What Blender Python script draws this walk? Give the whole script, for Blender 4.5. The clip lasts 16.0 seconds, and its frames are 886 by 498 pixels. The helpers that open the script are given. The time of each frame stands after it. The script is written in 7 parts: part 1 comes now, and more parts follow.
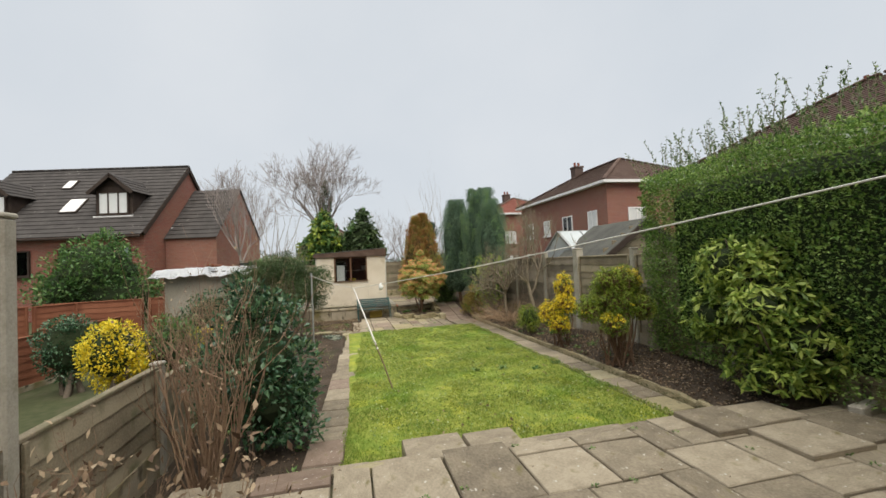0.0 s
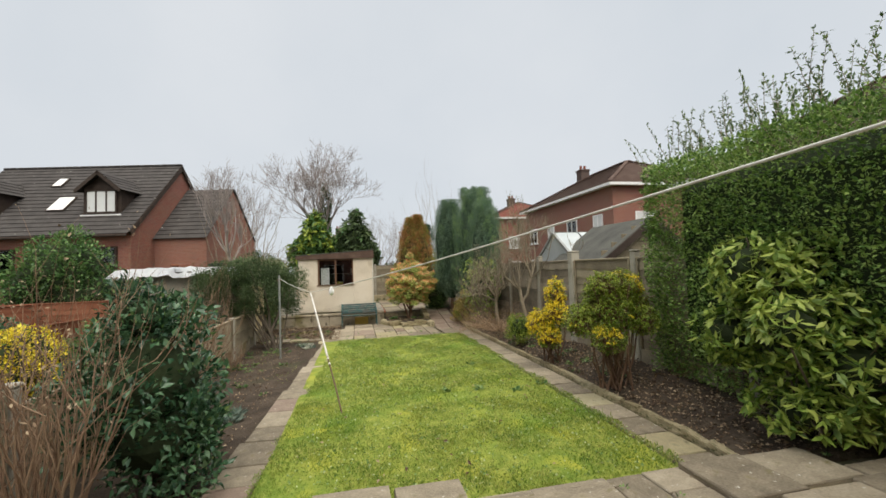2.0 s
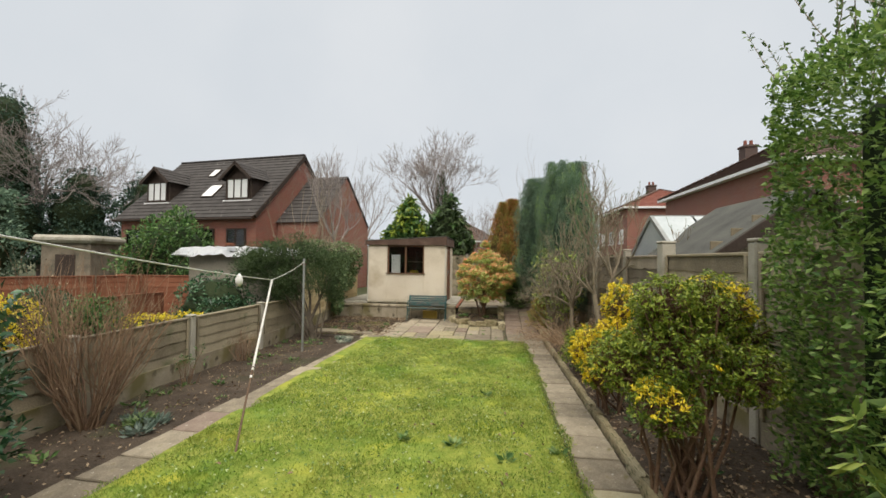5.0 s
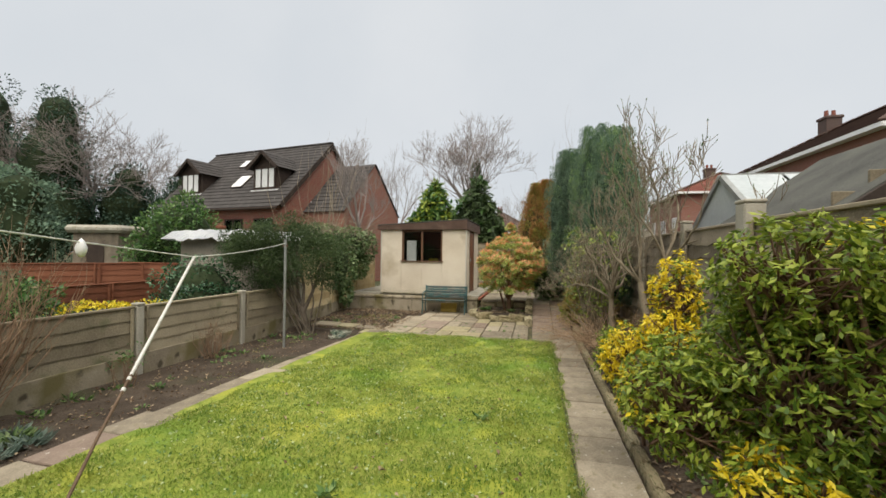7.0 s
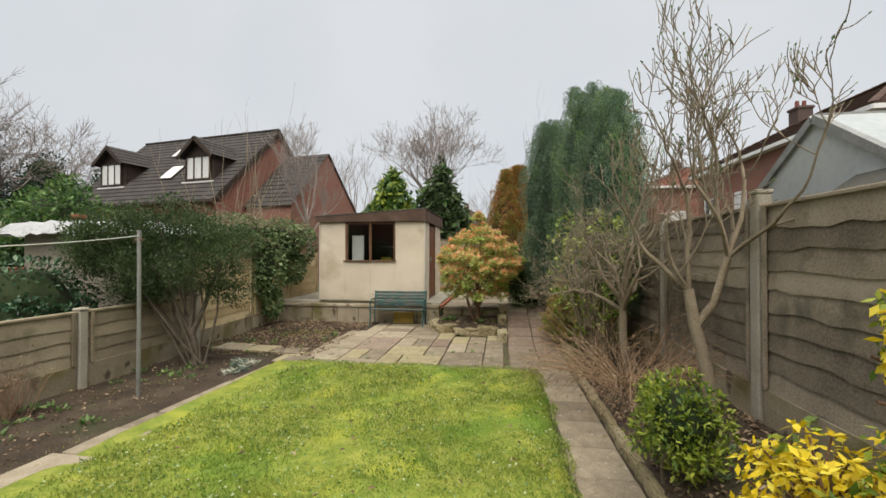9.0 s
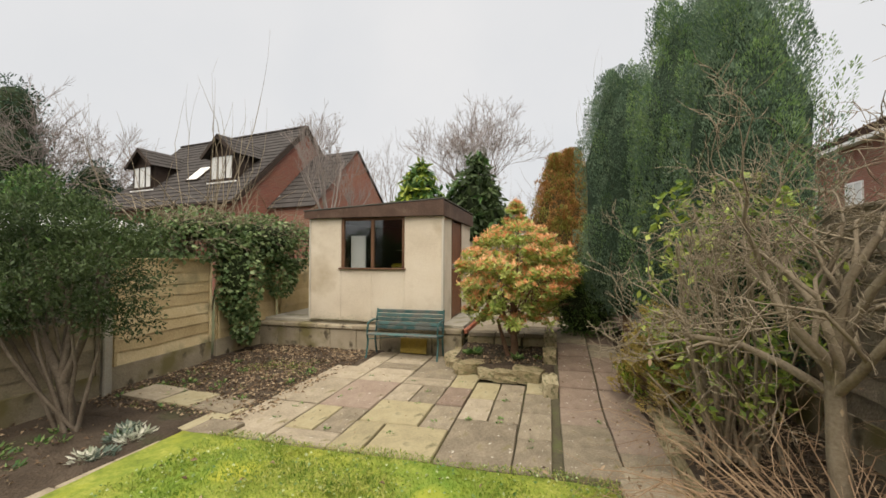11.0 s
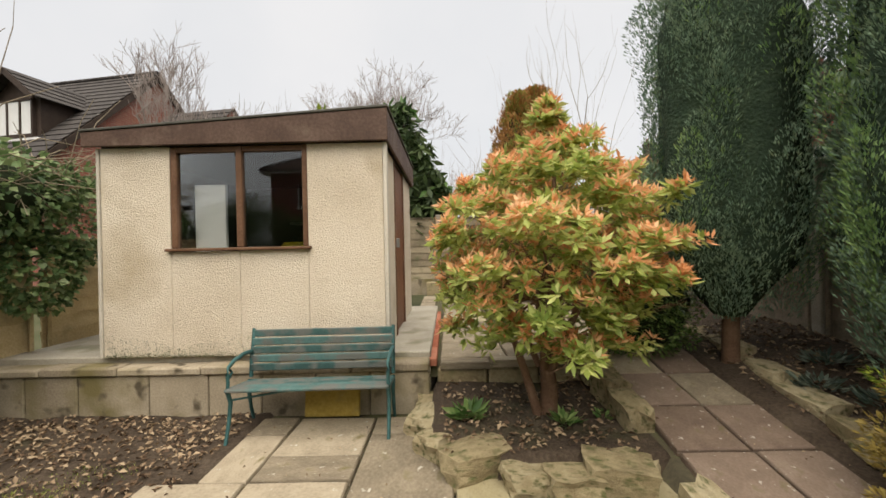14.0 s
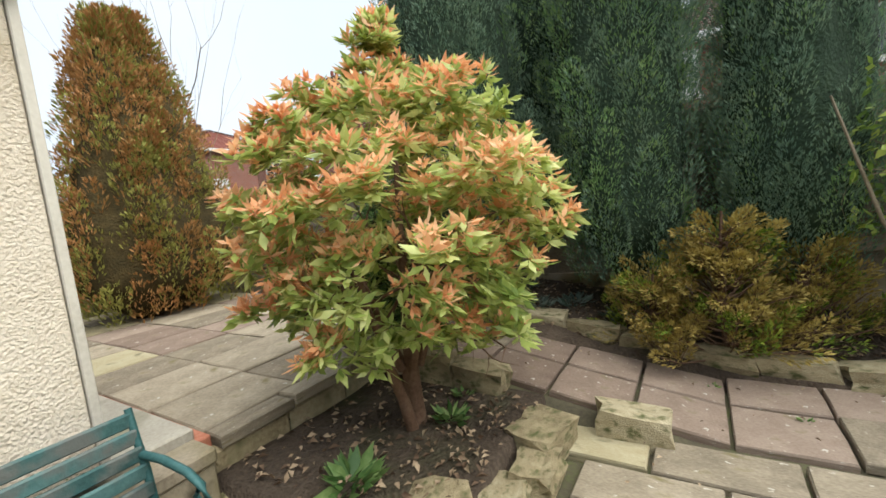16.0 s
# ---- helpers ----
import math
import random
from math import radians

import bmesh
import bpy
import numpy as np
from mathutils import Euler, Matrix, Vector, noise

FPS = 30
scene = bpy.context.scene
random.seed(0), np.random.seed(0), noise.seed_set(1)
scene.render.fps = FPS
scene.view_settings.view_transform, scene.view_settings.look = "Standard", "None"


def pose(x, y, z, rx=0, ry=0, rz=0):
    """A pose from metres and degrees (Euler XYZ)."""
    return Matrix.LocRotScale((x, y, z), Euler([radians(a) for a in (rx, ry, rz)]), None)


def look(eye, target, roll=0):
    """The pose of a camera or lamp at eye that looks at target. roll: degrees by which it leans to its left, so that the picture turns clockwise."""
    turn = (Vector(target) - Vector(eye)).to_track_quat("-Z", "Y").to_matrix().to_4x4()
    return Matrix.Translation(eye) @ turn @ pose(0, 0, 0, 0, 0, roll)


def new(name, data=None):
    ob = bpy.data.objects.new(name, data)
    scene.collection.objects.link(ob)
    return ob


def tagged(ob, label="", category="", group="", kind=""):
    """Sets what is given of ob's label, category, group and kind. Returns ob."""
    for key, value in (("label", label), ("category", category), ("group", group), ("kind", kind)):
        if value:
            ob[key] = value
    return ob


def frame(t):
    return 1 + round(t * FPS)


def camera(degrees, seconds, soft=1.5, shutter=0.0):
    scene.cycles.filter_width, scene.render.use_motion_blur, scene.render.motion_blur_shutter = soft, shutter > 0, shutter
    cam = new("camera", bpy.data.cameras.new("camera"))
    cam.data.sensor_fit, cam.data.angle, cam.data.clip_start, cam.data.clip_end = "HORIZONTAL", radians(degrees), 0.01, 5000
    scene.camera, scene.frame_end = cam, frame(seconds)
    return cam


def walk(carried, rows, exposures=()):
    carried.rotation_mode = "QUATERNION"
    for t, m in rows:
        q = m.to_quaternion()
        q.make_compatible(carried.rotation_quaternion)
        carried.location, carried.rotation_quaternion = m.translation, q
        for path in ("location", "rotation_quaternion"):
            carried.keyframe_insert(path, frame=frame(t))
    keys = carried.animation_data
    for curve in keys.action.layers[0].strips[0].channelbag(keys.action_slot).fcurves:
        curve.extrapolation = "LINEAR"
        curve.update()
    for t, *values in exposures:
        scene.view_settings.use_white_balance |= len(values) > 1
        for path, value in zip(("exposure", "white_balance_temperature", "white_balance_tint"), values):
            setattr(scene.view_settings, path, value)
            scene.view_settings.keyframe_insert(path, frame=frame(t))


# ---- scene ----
cam = camera(94.2, 16.0, soft=1.6)
PATH = [
    (0, (-0.159, 1.507, 1.815), (0.288, 3.455, 1.876), -2.6),
    (0.5, (-0.034, 1.646, 1.825), (0.422, 3.592, 1.892), -2.6),
    (1, (0.089, 1.838, 1.822), (0.548, 3.783, 1.897), -2.5),
    (1.5, (0.341, 2.074, 1.822), (0.792, 4.02, 1.905), -2.2),
    (2, (0.612, 2.321, 1.739), (1.023, 4.277, 1.827), -1.9),
    (2.5, (0.849, 2.618, 1.664), (1.195, 4.586, 1.754), -1.5),
    (3, (1.232, 2.874, 1.669), (1.479, 4.857, 1.752), -1.1),
    (3.5, (1.586, 3.235, 1.625), (1.72, 5.229, 1.7), -0.7),
    (4, (1.965, 3.524, 1.66), (1.981, 5.523, 1.727), -0.2),
    (4.5, (2.308, 3.852, 1.684), (2.198, 5.848, 1.743), 0.3),
    (5, (2.588, 4.184, 1.694), (2.351, 6.169, 1.747), 0.8),
    (7.5, (3.008, 6.234, 1.446), (2.567, 8.185, 1.462), 0.6),
    (8, (2.862, 6.759, 1.443), (2.529, 8.731, 1.451), 0.1),
    (8.5, (2.79, 7.268, 1.441), (2.518, 9.249, 1.452), -0.1),
    (9, (2.849, 7.879, 1.431), (2.567, 9.858, 1.451), 0.0),
    (9.5, (2.867, 8.454, 1.445), (2.54, 10.427, 1.462), -0.1),
    (12, (2.838, 11.583, 1.437), (2.283, 13.503, 1.513), 0.5),
    (12.5, (2.686, 12.151, 1.418), (2.161, 14.079, 1.508), 0.5),
    (13, (2.426, 12.659, 1.378), (1.985, 14.608, 1.465), 0.1),
    (13.5, (2.112, 13.104, 1.271), (1.833, 15.084, 1.327), -0.6),
    (14, (1.664, 13.395, 1.221), (1.644, 15.395, 1.219), -1.2),
    (14.5, (1.222, 13.744, 1.216), (1.504, 15.722, 1.143), -2.2),
    (15, (0.826, 14.083, 1.234), (1.472, 15.972, 1.11), -3.3),
    (15.5, (0.653, 14.51, 1.23), (1.819, 16.127, 1.061), -5.1),
    (16, (0.604, 14.91, 1.23), (2.287, 15.97, 1.027), -6.4),
]
walk(cam, [(t, look(eye, target, roll)) for t, eye, target, roll in PATH],
     exposures=[(0.0, 0.02, 6600, 10), (5.0, 0.04, 6700, 10), (9.0, 0.02, 6750, 11), (12.0, 0.2, 7150, 13), (14.5, 0.24, 6950, 13), (16.0, 0.56, 6200, 9)])

# ---- sky and light ----
world = bpy.data.worlds.new("overcast")
scene.world = world
world.use_nodes = True
wn, wl = world.node_tree.nodes, world.node_tree.links
wn.clear()
w_out = wn.new("ShaderNodeOutputWorld")
w_bg = wn.new("ShaderNodeBackground")
w_sky = wn.new("ShaderNodeTexSky")
w_sky.sky_type = "NISHITA"
w_sky.sun_disc = False
w_sky.sun_elevation, w_sky.sun_rotation = radians(42), radians(200)
w_sky.dust_density = 4.0
w_noise = wn.new("ShaderNodeTexNoise")
w_noise.inputs["Scale"].default_value = 2.2
w_noise.inputs["Detail"].default_value = 5
w_ramp = wn.new("ShaderNodeValToRGB")
w_ramp.color_ramp.elements[0].position, w_ramp.color_ramp.elements[1].position = 0.3, 0.75
w_ramp.color_ramp.elements[0].color = (6.6, 7.15, 7.75, 1)
w_ramp.color_ramp.elements[1].color = (7.5, 7.9, 8.35, 1)
w_mix = wn.new("ShaderNodeMix")
w_mix.data_type = "RGBA"
w_mix.inputs["Factor"].default_value = 0.93
wl.new(w_noise.outputs["Fac"], w_ramp.inputs["Fac"])
wl.new(w_sky.outputs["Color"], w_mix.inputs["A"])
wl.new(w_ramp.outputs["Color"], w_mix.inputs["B"])
wl.new(w_mix.outputs["Result"], w_bg.inputs["Color"])
w_bg.inputs["Strength"].default_value = 0.1
wl.new(w_bg.outputs["Background"], w_out.inputs["Surface"])

sun_data = bpy.data.lights.new("sun", "SUN")
sun_data.energy, sun_data.angle, sun_data.color = 4.0, radians(75), (1.0, 0.945, 0.84)
sun_lamp = new("sun", sun_data)
sun_lamp.matrix_world = look((3, -7, 30), (0, 8, 0))


# ---- materials ----
def material(name, cols, rough=0.8, scale=6.0, fine=60.0, bump=0.3, metal=0.0, vary=0.0, island=False, through_light=0.0, spec=0.3, bump_scale=None, stain=None, dist=0.01, spots=None):
    """Two scales of noise over cols (dark to light), with relief; vary: by object or by piece."""
    m = bpy.data.materials.new(name)
    m.use_nodes = True
    n, l = m.node_tree.nodes, m.node_tree.links
    b, out = n["Principled BSDF"], n["Material Output"]
    tc = n.new("ShaderNodeTexCoord")
    big, small = n.new("ShaderNodeTexNoise"), n.new("ShaderNodeTexNoise")
    big.inputs["Scale"].default_value, big.inputs["Detail"].default_value = scale, 4
    small.inputs["Scale"].default_value, small.inputs["Detail"].default_value = fine, 3
    l.new(tc.outputs["Object"], big.inputs["Vector"])
    l.new(tc.outputs["Object"], small.inputs["Vector"])
    mixf = n.new("ShaderNodeMath")
    mixf.operation = "MULTIPLY_ADD"
    mixf.inputs[1].default_value, mixf.inputs[2].default_value = 0.45, 0.0
    l.new(small.outputs["Fac"], mixf.inputs[0])
    add = n.new("ShaderNodeMath")
    add.operation = "MULTIPLY_ADD"
    add.inputs[1].default_value = 0.65
    l.new(big.outputs["Fac"], add.inputs[0])
    l.new(mixf.outputs[0], add.inputs[2])
    last = add.outputs[0]
    if vary:
        src = n.new("ShaderNodeNewGeometry").outputs["Random Per Island"] if island else n.new("ShaderNodeObjectInfo").outputs["Random"]
        v = n.new("ShaderNodeMath")
        v.operation = "MULTIPLY_ADD"
        v.inputs[1].default_value = vary
        l.new(src, v.inputs[0])
        sub = n.new("ShaderNodeMath")
        sub.operation = "SUBTRACT"
        sub.inputs[1].default_value = vary / 2
        l.new(last, v.inputs[2])
        l.new(v.outputs[0], sub.inputs[0])
        last = sub.outputs[0]
    ramp = n.new("ShaderNodeValToRGB")
    el = ramp.color_ramp.elements
    while len(el) < len(cols):
        el.new(0.5)
    for i, c in enumerate(cols):
        el[i].position = 0.28 + 0.5 * i / max(1, len(cols) - 1)
        el[i].color = (*c, 1)
    l.new(last, ramp.inputs["Fac"])
    col = ramp.outputs["Color"]
    if stain:
        sc, amount, lo, hi = stain
        sn = n.new("ShaderNodeTexNoise")
        sn.inputs["Scale"].default_value, sn.inputs["Detail"].default_value = sc, 5
        l.new(tc.outputs["Object"], sn.inputs["Vector"])
        sr = n.new("ShaderNodeMapRange")
        sr.inputs["From Min"].default_value, sr.inputs["From Max"].default_value = lo, hi
        l.new(sn.outputs["Fac"], sr.inputs["Value"])
        mx = n.new("ShaderNodeMix")
        mx.data_type = "RGBA"
        l.new(sr.outputs["Result"], mx.inputs["Factor"])
        l.new(col, mx.inputs["A"])
        mx.inputs["B"].default_value = (*amount, 1)
        col = mx.outputs["Result"]
    if spots:
        sc, tone, lo, hi = spots
        sv = n.new("ShaderNodeTexNoise")
        sv.inputs["Scale"].default_value, sv.inputs["Detail"].default_value = sc, 2
        l.new(tc.outputs["Object"], sv.inputs["Vector"])
        sm = n.new("ShaderNodeMapRange")
        sm.inputs["From Min"].default_value, sm.inputs["From Max"].default_value = lo, hi
        l.new(sv.outputs["Fac"], sm.inputs["Value"])
        sx = n.new("ShaderNodeMix")
        sx.data_type = "RGBA"
        l.new(sm.outputs["Result"], sx.inputs["Factor"])
        l.new(col, sx.inputs["A"])
        sx.inputs["B"].default_value = (*tone, 1)
        col = sx.outputs["Result"]
    l.new(col, b.inputs["Base Color"])
    b.inputs["Roughness"].default_value = rough
    b.inputs["Metallic"].default_value = metal
    b.inputs["Specular IOR Level"].default_value = spec
    if bump:
        bp = n.new("ShaderNodeBump")
        bp.inputs["Strength"].default_value, bp.inputs["Distance"].default_value = bump, dist
        if bump_scale:
            bn = n.new("ShaderNodeTexNoise")
            bn.inputs["Scale"].default_value, bn.inputs["Detail"].default_value = bump_scale, 4
            l.new(tc.outputs["Object"], bn.inputs["Vector"])
            l.new(bn.outputs["Fac"], bp.inputs["Height"])
        else:
            l.new(small.outputs["Fac"], bp.inputs["Height"])
        l.new(bp.outputs["Normal"], b.inputs["Normal"])
    if through_light:
        tr = n.new("ShaderNodeBsdfTranslucent")
        l.new(col, tr.inputs["Color"])
        ms = n.new("ShaderNodeMixShader")
        ms.inputs["Fac"].default_value = through_light
        l.new(b.outputs["BSDF"], ms.inputs[1])
        l.new(tr.outputs["BSDF"], ms.inputs[2])
        l.new(ms.outputs["Shader"], out.inputs["Surface"])
    return m


def leaf_mat(name, cols, rough=0.45, vary=0.55, tl=0.3, spec=0.35, big=1.5):
    return material(name, cols, rough, big, 25, 0.0, vary=vary, island=True, through_light=tl, spec=spec)


def brick_mat(name, c1, c2, mortar):
    """Far brickwork: courses of 75 mm, laid in the face's own plane by a box projection."""
    m = bpy.data.materials.new(name)
    m.use_nodes = True
    n, l = m.node_tree.nodes, m.node_tree.links
    b = n["Principled BSDF"]
    tc, sep, comb, addn = n.new("ShaderNodeTexCoord"), n.new("ShaderNodeSeparateXYZ"), n.new("ShaderNodeCombineXYZ"), n.new("ShaderNodeMath")
    l.new(tc.outputs["Object"], sep.inputs[0])
    l.new(sep.outputs["X"], addn.inputs[0])
    l.new(sep.outputs["Y"], addn.inputs[1])
    l.new(addn.outputs[0], comb.inputs["X"])
    l.new(sep.outputs["Z"], comb.inputs["Y"])
    t = n.new("ShaderNodeTexBrick")
    t.inputs["Color1"].default_value, t.inputs["Color2"].default_value, t.inputs["Mortar"].default_value = (*c1, 1), (*c2, 1), (*mortar, 1)
    t.inputs["Scale"].default_value, t.inputs["Mortar Size"].default_value = 1.0, 0.008
    t.inputs["Brick Width"].default_value, t.inputs["Row Height"].default_value = 0.225, 0.075
    l.new(comb.outputs[0], t.inputs["Vector"])
    ns = n.new("ShaderNodeTexNoise")
    ns.inputs["Scale"].default_value = 0.9
    l.new(tc.outputs["Object"], ns.inputs["Vector"])
    mx = n.new("ShaderNodeMix")
    mx.data_type, mx.blend_type = "RGBA", "MULTIPLY"
    mx.inputs["Factor"].default_value = 0.5
    l.new(t.outputs["Color"], mx.inputs["A"])
    l.new(ns.outputs["Color"], mx.inputs["B"])
    mr = n.new("ShaderNodeMix")
    mr.data_type = "RGBA"
    mr.inputs["Factor"].default_value = 0.35
    l.new(t.outputs["Color"], mr.inputs["A"])
    l.new(mx.outputs["Result"], mr.inputs["B"])
    l.new(mr.outputs["Result"], b.inputs["Base Color"])
    b.inputs["Roughness"].default_value = 0.9
    return m


M = {}
M["soil"] = material("soil", [(0.030, 0.022, 0.016), (0.064, 0.047, 0.033), (0.125, 0.096, 0.07)], 0.95, 3, 45, 0.9, dist=0.03, stain=(1.2, (0.05, 0.06, 0.025), 0.58, 0.75))
M["ground"] = material("rough_ground", [(0.03, 0.035, 0.015), (0.06, 0.07, 0.03), (0.1, 0.09, 0.055)], 0.95, 0.5, 8, 0.5)
M["turf"] = material("turf", [(0.09, 0.14, 0.022), (0.20, 0.25, 0.035), (0.36, 0.37, 0.08)], 0.9, 9.0, 40, 0.6, dist=0.02, stain=(1.1, (0.13, 0.23, 0.03), 0.50, 0.70), spots=(2.2, (0.37, 0.37, 0.05), 0.54, 0.72))
M["grass"] = material("grass_blade", [(0.095, 0.185, 0.028), (0.24, 0.325, 0.05), (0.50, 0.51, 0.17)], 0.6, 9.0, 30, 0.0, vary=0.6, island=True, through_light=0.4, stain=(1.1, (0.16, 0.29, 0.035), 0.50, 0.70), spots=(2.0, (0.31, 0.35, 0.06), 0.54, 0.76))
M["slab"] = material("sandstone_slab", [(0.14, 0.115, 0.083), (0.255, 0.215, 0.155), (0.385, 0.33, 0.245)], 0.8, 2.5, 30, 0.4, vary=0.34, stain=(3.5, (0.15, 0.13, 0.05), 0.60, 0.74), spots=(9, (0.50, 0.47, 0.40), 0.68, 0.73))
M["slab_red"] = material("red_slab", [(0.15, 0.108, 0.082), (0.225, 0.168, 0.13), (0.30, 0.235, 0.185)], 0.8, 2.5, 30, 0.4, vary=0.3, stain=(3.5, (0.15, 0.13, 0.06), 0.6, 0.74), spots=(9, (0.50, 0.46, 0.40), 0.67, 0.72))
M["slab_yellow"] = material("yellow_slab", [(0.22, 0.19, 0.12), (0.33, 0.285, 0.17), (0.40, 0.36, 0.24)], 0.8, 2.5, 30, 0.4, vary=0.3, stain=(3.5, (0.12, 0.11, 0.06), 0.58, 0.74))
M["ochre"] = material("ochre_painted_board", [(0.22, 0.15, 0.03), (0.38, 0.27, 0.06), (0.48, 0.37, 0.12)], 0.8, 4, 40, 0.3, stain=(5, (0.15, 0.12, 0.06), 0.52, 0.7))
M["joint"] = material("joint_dirt", [(0.05, 0.042, 0.03), (0.09, 0.08, 0.05), (0.10, 0.12, 0.04)], 0.95, 4, 40, 0.5)
M["rock"] = material("rockery_stone", [(0.20, 0.16, 0.09), (0.36, 0.30, 0.18), (0.48, 0.42, 0.28)], 0.85, 4, 40, 0.7, vary=0.35, dist=0.02, stain=(5, (0.10, 0.11, 0.04), 0.52, 0.68))
M["concrete"] = material("concrete", [(0.24, 0.215, 0.17), (0.36, 0.335, 0.28), (0.46, 0.43, 0.36)], 0.9, 3, 70, 0.4, vary=0.2, stain=(2.5, (0.17, 0.17, 0.10), 0.55, 0.75))
M["plinth"] = material("plinth_concrete", [(0.19, 0.155, 0.11), (0.31, 0.265, 0.195), (0.42, 0.365, 0.275)], 0.9, 2.5, 60, 0.4, vary=0.25, stain=(2.0, (0.17, 0.145, 0.065), 0.48, 0.68), spots=(6, (0.09, 0.075, 0.05), 0.6, 0.72))
M["board"] = material("weathered_board", [(0.14, 0.115, 0.078), (0.25, 0.21, 0.145), (0.37, 0.315, 0.22)], 0.85, 2.2, 55, 0.5, vary=0.35, stain=(2.5, (0.10, 0.11, 0.05), 0.56, 0.75))
M["board_new"] = material("honey_board", [(0.34, 0.255, 0.135), (0.52, 0.41, 0.235), (0.66, 0.55, 0.35)], 0.8, 2.2, 50, 0.5, vary=0.3, stain=(2.2, (0.13, 0.13, 0.07), 0.55, 0.75))
M["board_dark"] = material("dark_board", [(0.105, 0.085, 0.064), (0.21, 0.175, 0.132), (0.34, 0.285, 0.22)], 0.9, 2.2, 55, 0.6, vary=0.35, stain=(2.8, (0.09, 0.085, 0.06), 0.54, 0.7))
M["board_red"] = material("red_stained_board", [(0.11, 0.04, 0.022), (0.19, 0.068, 0.035), (0.25, 0.10, 0.055)], 0.8, 2.2, 50, 0.4, vary=0.25)
M["dash"] = material("pebble_dash", [(0.47, 0.40, 0.30), (0.66, 0.585, 0.47), (0.76, 0.70, 0.59)], 0.9, 1.2, 75, 1.0, dist=0.014, bump_scale=85, stain=(1.3, (0.42, 0.34, 0.22), 0.58, 0.8))
M["trim_white"] = material("painted_trim", [(0.42, 0.39, 0.33), (0.55, 0.52, 0.45), (0.62, 0.59, 0.52)], 0.7, 3, 50, 0.2)
M["fascia"] = material("brown_fascia", [(0.045, 0.026, 0.018), (0.085, 0.05, 0.036), (0.15, 0.10, 0.075)], 0.6, 3, 40, 0.3, stain=(4, (0.16, 0.12, 0.085), 0.62, 0.78))
M["frame_brown"] = material("varnished_frame", [(0.07, 0.035, 0.02), (0.13, 0.068, 0.038), (0.20, 0.115, 0.07)], 0.5, 4, 45, 0.3)
M["door_brown"] = material("stained_door", [(0.10, 0.038, 0.018), (0.17, 0.07, 0.035), (0.22, 0.10, 0.05)], 0.55, 4, 45, 0.25)
M["felt"] = material("roof_felt", [(0.05, 0.05, 0.045), (0.09, 0.09, 0.08), (0.13, 0.13, 0.11)], 0.95, 3, 60, 0.5)
M["bench_wood"] = material("green_painted_slat", [(0.028, 0.07, 0.068), (0.045, 0.11, 0.108), (0.08, 0.16, 0.155)], 0.7, 5, 45, 0.4, vary=0.45, stain=(7, (0.12, 0.13, 0.12), 0.45, 0.58))
M["iron"] = material("green_iron", [(0.025, 0.075, 0.075), (0.04, 0.115, 0.115), (0.065, 0.15, 0.15)], 0.5, 8, 60, 0.3, metal=0.2)
M["brick_red"] = material("terracotta_brick", [(0.26, 0.075, 0.04), (0.38, 0.13, 0.075), (0.46, 0.2, 0.13)], 0.85, 5, 50, 0.5, vary=0.3)
M["bricks"] = brick_mat("house_brick", (0.27, 0.085, 0.055), (0.20, 0.065, 0.045), (0.26, 0.19, 0.15))
M["bricks2"] = brick_mat("orange_house_brick", (0.31, 0.118, 0.08), (0.25, 0.095, 0.066), (0.30, 0.22, 0.18))
M["tile"] = material("grey_brown_tile", [(0.025, 0.022, 0.021), (0.048, 0.043, 0.041), (0.075, 0.068, 0.064)], 0.85, 2, 30, 0.3, vary=0.25, island=True, spots=(5.5, (0.26, 0.255, 0.23), 0.70, 0.75))
M["tile_brown"] = material("brown_tile", [(0.055, 0.033, 0.026), (0.095, 0.058, 0.045), (0.13, 0.088, 0.07)], 0.85, 2, 30, 0.3, vary=0.25, island=True)
M["tile_red"] = material("red_tile", [(0.14, 0.045, 0.03), (0.20, 0.07, 0.05), (0.25, 0.10, 0.075)], 0.85, 2, 30, 0.3, vary=0.2, island=True)
M["darkwood"] = material("dark_stained_timber", [(0.025, 0.016, 0.012), (0.04, 0.027, 0.02), (0.06, 0.042, 0.033)], 0.7, 4, 40, 0.2)
M["pvc"] = material("white_pvc", [(0.68, 0.68, 0.67), (0.78, 0.78, 0.77), (0.84, 0.84, 0.83)], 0.4, 4, 40, 0.0)
M["net"] = material("net_curtain", [(0.68, 0.68, 0.66), (0.78, 0.78, 0.76), (0.84, 0.84, 0.82)], 0.9, 6, 40, 0.0)
M["net_glass"] = material("glass_over_net_curtain", [(0.56, 0.57, 0.56), (0.66, 0.67, 0.66), (0.74, 0.75, 0.74)], 0.12, 1.5, 30, 0.0, spec=0.5)
M["dark"] = material("dark_interior", [(0.012, 0.012, 0.012), (0.02, 0.02, 0.02), (0.03, 0.03, 0.03)], 0.9, 4, 40, 0.0)
M["steel"] = material("galvanised_pole", [(0.22, 0.23, 0.22), (0.32, 0.33, 0.32), (0.42, 0.43, 0.42)], 0.5, 6, 60, 0.2, metal=0.6)
M["white_paint"] = material("chipped_white_paint", [(0.35, 0.32, 0.27), (0.66, 0.64, 0.6), (0.78, 0.77, 0.74)], 0.6, 9, 60, 0.2)
M["rust"] = material("rusty_tube", [(0.08, 0.05, 0.035), (0.14, 0.09, 0.06), (0.2, 0.14, 0.1)], 0.8, 9, 60, 0.3)
M["line"] = material("washing_line_cord", [(0.55, 0.55, 0.50), (0.66, 0.66, 0.6), (0.72, 0.72, 0.68)], 0.6, 4, 90, 0.0)
